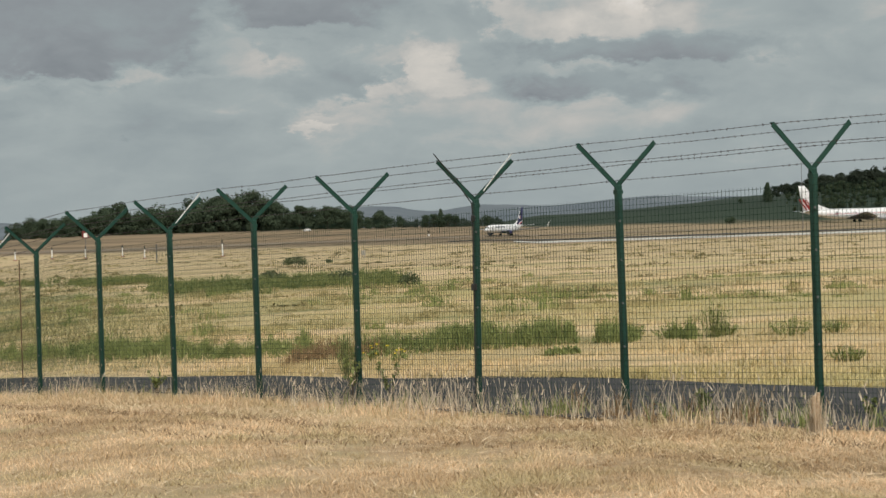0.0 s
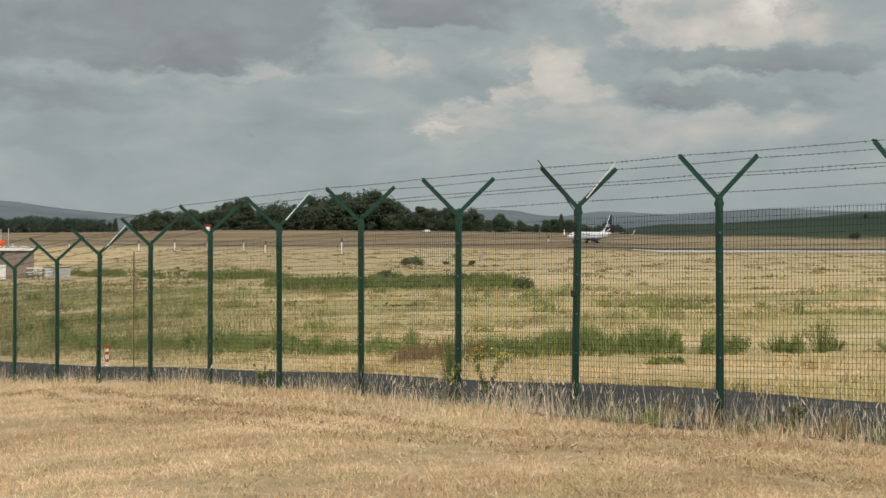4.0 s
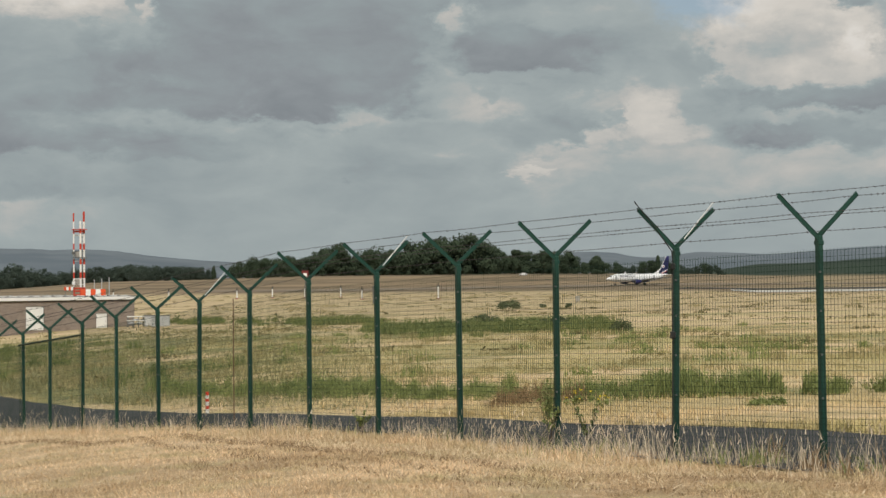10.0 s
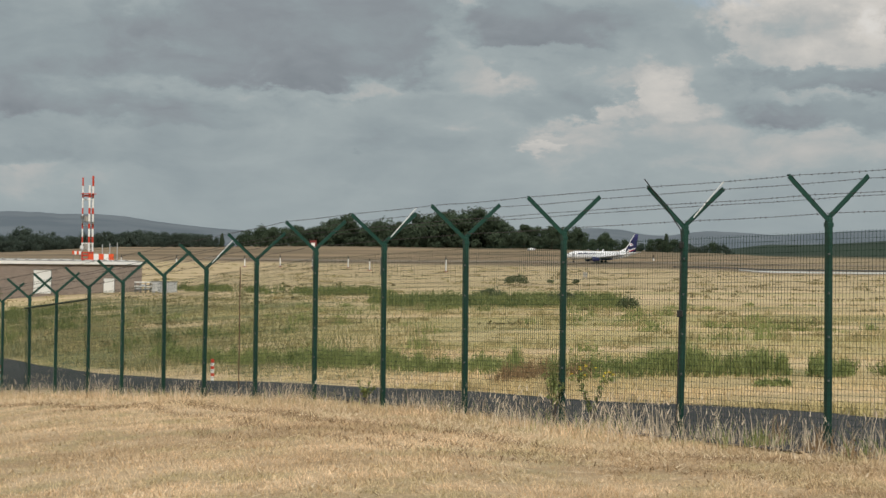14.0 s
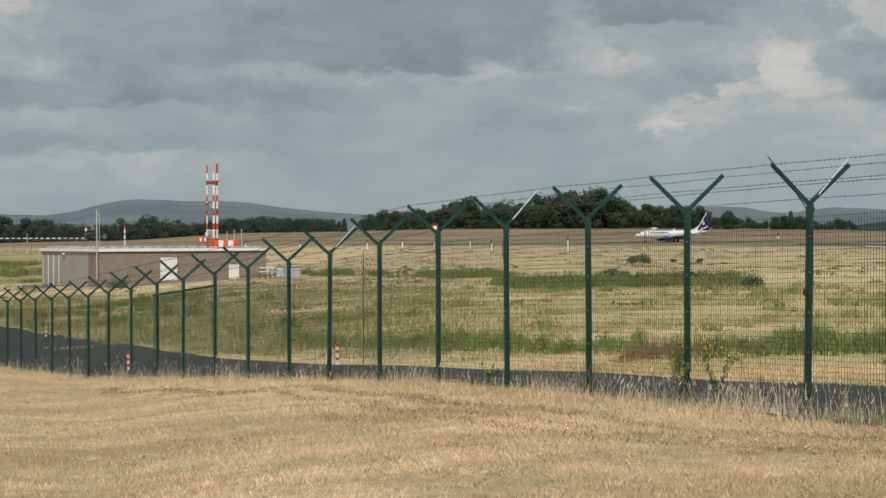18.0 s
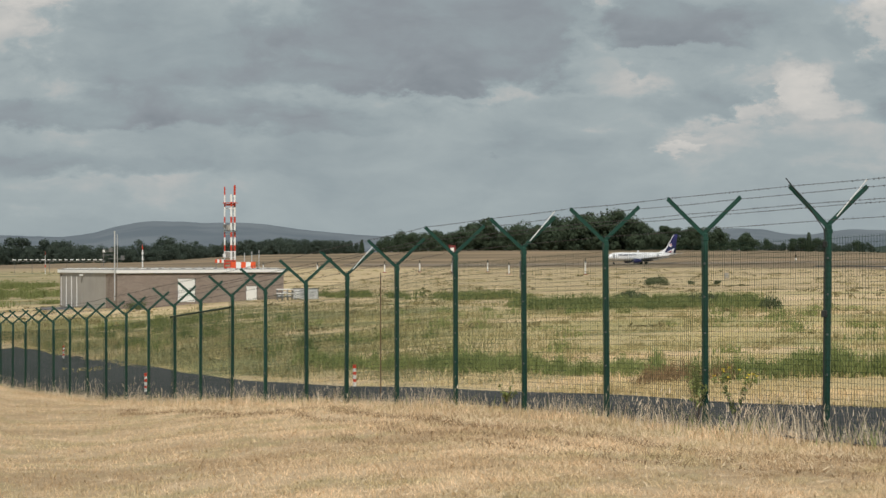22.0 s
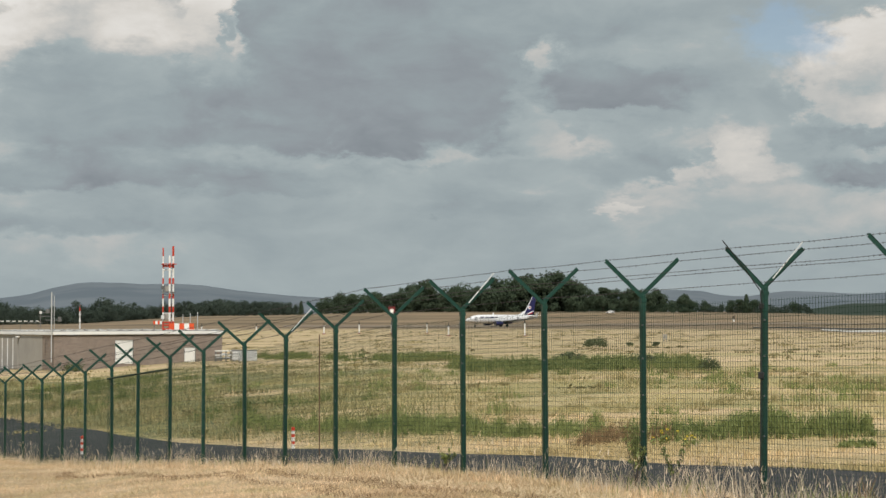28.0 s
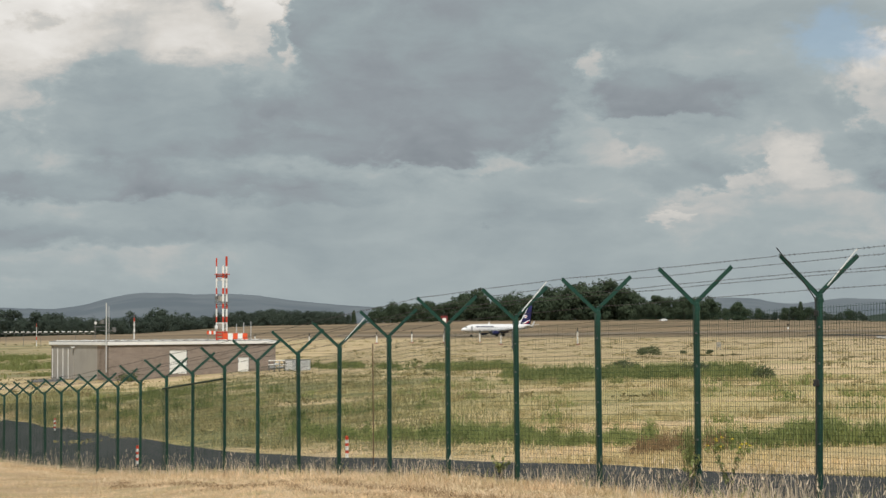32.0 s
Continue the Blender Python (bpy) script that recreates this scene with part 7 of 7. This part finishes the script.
def airliner(m, length, label, tail_mat, accents, belly_mat, name="airliner", winglets=True, stripe=None, bars=True):
    """Twin-jet: nose towards +x, ground at z = 0 under the middle."""
    root = thing(name, m, label, "aircraft")
    k = length / 33.6
    R, zc = 1.75 * k ** 0.3, 3.2
    nose, tail = length / 2, -length / 2 + 0.6
    st = [(0.0, 0.05, -0.55), (0.015, 0.42, -0.50), (0.04, 0.80, -0.36), (0.075, 1.20, -0.20), (0.12, 1.62, -0.06), (0.17, 1.86, 0), (0.24, 1.9, 0), (0.45, 1.9, 0), (0.66, 1.9, 0),
          (0.74, 1.78, 0.12), (0.82, 1.45, 0.42), (0.90, 0.98, 0.80), (0.96, 0.55, 1.08), (1.0, 0.18, 1.25)]
    up = bmesh.new()
    n = 24
    rings = []
    for f, r, dz in st:
        rr = r * R / 1.9
        rings.append([(nose + (tail - nose) * f, rr * math.cos(2 * math.pi * q / n), zc + dz + rr * 1.04 * math.sin(2 * math.pi * q / n)) for q in range(n)])
    loft(up, rings)
    fus = part("fuselage", up, PLANE_WHITE, root, "white fuselage", True)
    # wing box fairing
    rings = [[(x, 1.55 * c * math.cos(2 * math.pi * q / 16), zc - 1.25 + 0.85 * c * math.sin(2 * math.pi * q / 16)) for q in range(16)] for x, c in ((5.5 * k, 0.3), (4.0 * k, 0.9), (0, 1.05), (-4.0 * k, 0.95), (-6.5 * k, 0.3))]
    bm = bmesh.new()
    loft(bm, rings)
    part("belly_fairing", bm, belly_mat, root, "", True)
    part("windscreen", foil_box(nose - length * 0.048, zc, R), GLASS_DARK, fus, "dark cockpit windows")
    # cabin windows as small panes in a row, both sides
    pane = finish("window", bm_box((-0.11, -0.012, -0.15), (0.11, 0.012, 0.15), 0.03), GLASS_DARK)
    x = nose - length * 0.17
    while x > tail + length * 0.24:
        for sy in (1, -1):
            part("window", pane, None, fus, m=pose(x, sy * (R * 0.985 + 0.004), zc + 0.35))
        x -= 1.05
    for sy in (1, -1):
        for dx in (0.125, 0.72):
            xx = nose + (tail - nose) * dx
            part("cabin_door", bm_box((xx - 0.45, sy * R * 0.955 - 0.03, zc - 0.75), (xx + 0.45, sy * R * 0.955 + 0.03, zc + 1.0), 0.02), PLANE_GREY, fus)
    if stripe:
        for sy in (1, -1):
            part("stripe", bm_box((tail + length * 0.2, sy * (R + 0.004) - 0.01, zc - 0.02), (nose - length * 0.14, sy * (R + 0.004) + 0.01, zc + 0.12)), stripe, fus, "painted cheat line")
    if bars:
        for sy in (1, -1):
            for a, b in ((0.18, 0.235), (0.245, 0.31), (0.32, 0.37), (0.38, 0.42)):
                part("livery_mark", bm_box((nose - length * b, sy * (R * 0.99 + 0.004) - 0.012, zc + 0.62), (nose - length * a, sy * (R * 0.99 + 0.004) + 0.012, zc + 0.98), 0.005), NAVY, fus, "navy blue livery bar")
    # wings, winglets, engines
    span = 18.4 * k
    for sy in (1, -1):
        w = part("wing", foil((3.6 * k, sy * 1.2, zc - 1.25), 7.2 * k, (-4.8 * k, sy * span, zc + 0.35), 1.5 * k, 0.11), PLANE_GREY, root, "swept grey wing", True)
        if winglets:
            part("winglet", foil((-4.85 * k, sy * span, zc + 0.32), 1.5 * k, (-6.3 * k, sy * (span + 0.75), zc + 2.75), 0.6 * k, 0.08), PLANE_WHITE, w, "upturned white winglet", True)
        part("slat", foil((3.75 * k, sy * 2.4, zc - 1.12), 0.5 * k, (-4.5 * k, sy * span * 0.97, zc + 0.36), 0.25 * k, 0.2), METAL, w)
        ex, ey, ez = 4.3 * k, sy * 4.9 * k, zc - 1.75
        rings = [[(ex + dx, ey + r * math.cos(2 * math.pi * q / 18), ez + r * math.sin(2 * math.pi * q / 18)) for q in range(18)] for dx, r in ((1.2, 0.82), (1.1, 0.92), (0.3, 1.02), (-1.4, 0.92), (-2.4, 0.62))]
        bm = bmesh.new()
        loft(bm, rings)
        e = part("engine", bm, belly_mat, root, "jet engine pod under the wing", True)
        part("intake", bm_rod((ex + 1.18, ey, ez), (ex + 1.215, ey, ez), 0.74, 18), BLACK, e)
        part("intake_lip", ring_mesh((ex + 1.2, ey, ez), 0.84, 0.06), METAL, e)
        part("exhaust", bm_rod((ex - 2.4, ey, ez), (ex - 3.0, ey, ez), 0.42, 14, 0.25), METAL, e)
        part("pylon", bm_box((ex - 2.6, ey - 0.12, ez + 0.6), (ex + 0.2, ey + 0.12, zc - 0.75), 0.03), PLANE_WHITE, e)
        part("tailplane", foil((tail + 4.6 * k, sy * 0.4, zc + 1.0), 3.6 * k, (tail + 1.1 * k, sy * 6.6 * k, zc + 1.55), 1.2 * k, 0.09), PLANE_WHITE, root, "white tailplane", True)
        for zf in (0.3, 0.5, 0.7):
            part("flap_fairing", bm_rod((-2.4 * k - zf * 3.5, sy * span * zf, zc - 1.1 + zf * 1.2), (-4.6 * k - zf * 3.5, sy * span * zf, zc - 1.2 + zf * 1.2), 0.22, 8, 0.05), PLANE_GREY, w)
    fin = part("fin", foil((tail + 6.0 * k, 0, zc + 1.5), 5.4 * k, (tail + 1.3 * k, 0, 12.7 * k ** 0.3), 1.7 * k, 0.07, vertical=True), tail_mat, root, "painted tail fin", True)
    part("fin_fillet", foil((tail + 8.6 * k, 0, zc + 1.55), 5.0 * k, (tail + 4.5 * k, 0, zc + 3.9), 0.6 * k, 0.05, vertical=True), PLANE_WHITE if accents != "red" else tail_mat, root)
    h0 = zc + 1.5
    if accents == "blue":
        for sy in (1, -1):
            part("emblem", bm_rod((tail + 3.0, sy * 0.20, h0 + 3.4), (tail + 3.0, sy * 0.245, h0 + 3.4), 0.72, 20), PLANE_WHITE, fin, "pale round emblem")
            part("emblem", bm_rod((tail + 2.85, sy * 0.24, h0 + 3.45), (tail + 2.85, sy * 0.262, h0 + 3.45), 0.34, 16), CRIMSON, fin, "small red dot")
            part("swoosh", bm_box((0, -0.012, -0.19), (3.6, 0.012, 0.19), 0.01), PLANE_WHITE, fin, "white swoosh", m=pose(tail + 1.0, sy * 0.262, h0 + 1.9, 0, 22, 0))
            part("swoosh", bm_box((0, -0.012, -0.16), (2.6, 0.012, 0.16), 0.01), CRIMSON, fin, "red swoosh", m=pose(tail + 1.4, sy * 0.272, h0 + 1.25, 0, 20, 0))
        part("leading_edge", foil((tail + 6.15 * k, 0, zc + 1.5), 0.75 * k, (tail + 1.42 * k, 0, 12.65 * k ** 0.3), 0.35 * k, 0.30, vertical=True), PLANE_WHITE, fin, "white fin leading edge")
    elif accents == "stripes":
        for sy in (1, -1):
            for dx, ww, mt in ((5.0, 0.45, DARK_RED), (3.9, 0.95, DARK_RED), (2.5, 0.5, DARK_RED)):
                part("stripe", bm_box((-ww / 2, -0.012, 0), (ww / 2, 0.012, 5.2), 0.01), mt, fin, "dark red fin stripe", m=pose(tail + dx, sy * 0.255, h0 + 0.15, 0, -34, 0))
    # landing gear
    for gx, gy, r in ((nose - 4.6 * k, 0, 0.36), (-1.2 * k, 2.85, 0.55), (-1.2 * k, -2.85, 0.55)):
        g = part("landing_gear", bm_rod((gx, gy, r), (gx, gy, zc - 1.3), 0.12, 8), GALV, root)
        for sy in (-0.28, 0.28):
            part("wheel", bm_rod((gx, gy + sy - 0.14, r), (gx, gy + sy + 0.14, r), r, 16), TYRE, g)
    return root


def foil_box(x, zc, R):
    bm = bmesh.new()
    for a in (-40, -20, 0, 20, 40):
        box(bm, (-0.04, -0.26, -0.24), (0.04, 0.26, 0.24), 0.02, pose(x - abs(a) * 0.012, -math.sin(radians(a)) * R * 0.66, zc + 0.55, 0, -28, -a))
    return bm


def ring_mesh(c, r, w, n=18):
    bm = bmesh.new()
    m = 6
    vs = [[bm.verts.new((c[0] + w * math.cos(2 * math.pi * j / m), c[1] + (r + w * math.sin(2 * math.pi * j / m)) * math.cos(2 * math.pi * i / n),
                         c[2] + (r + w * math.sin(2 * math.pi * j / m)) * math.sin(2 * math.pi * i / n))) for j in range(m)] for i in range(n)]
    for i in range(n):
        for j in range(m):
            bm.faces.new((vs[i][j], vs[(i + 1) % n][j], vs[(i + 1) % n][(j + 1) % m], vs[i][(j + 1) % m]))
    return bm


TAXIING = airliner(pose(190, 810, 1.0, 0, 0, 226), 34.2, "white twin-jet airliner with navy tail taxiing over the field", NAVY, "blue", NAVY)
airliner(pose(438.3, 974.6, ground_z(438, 974) + 0.1, 0, 0, -4) @ Matrix.Scale(1.52, 4), 49.0, "parked white airliner with dark red striped tail", PLANE_WHITE, "stripes", PLANE_GREY, winglets=False, stripe=CRIMSON, bars=False)
airliner(pose(512, 992, ground_z(512, 992) + 0.1, 0, 0, -8) @ Matrix.Scale(1.45, 4), 42.0, "parked white airliner with plain red tail", CRIMSON, "red", PLANE_GREY, winglets=False, bars=False)


def motions():
    # seconds, x, y, heading of the nose in degrees
    rows = [(0.0, 183.9, 789, 226), (2.5, 174.6, 791, 224), (6.0, 160.8, 791, 219), (9.0, 150.0, 788, 211), (12.0, 136.5, 787, 191), (13.0, 131.0, 786, 187), (16.0, 114.0, 782, 188),
            (19.0, 96.4, 777, 191), (23.0, 74.8, 771, 198), (26.0, 57.7, 766, 203), (30.0, 33.8, 759, 206), (32.0, 21.8, 756, 207)]
    walk(TAXIING, [(t, pose(x, y, ground_z(x, y) + 0.19, 0, 0, a)) for t, x, y, a in rows])


motions()
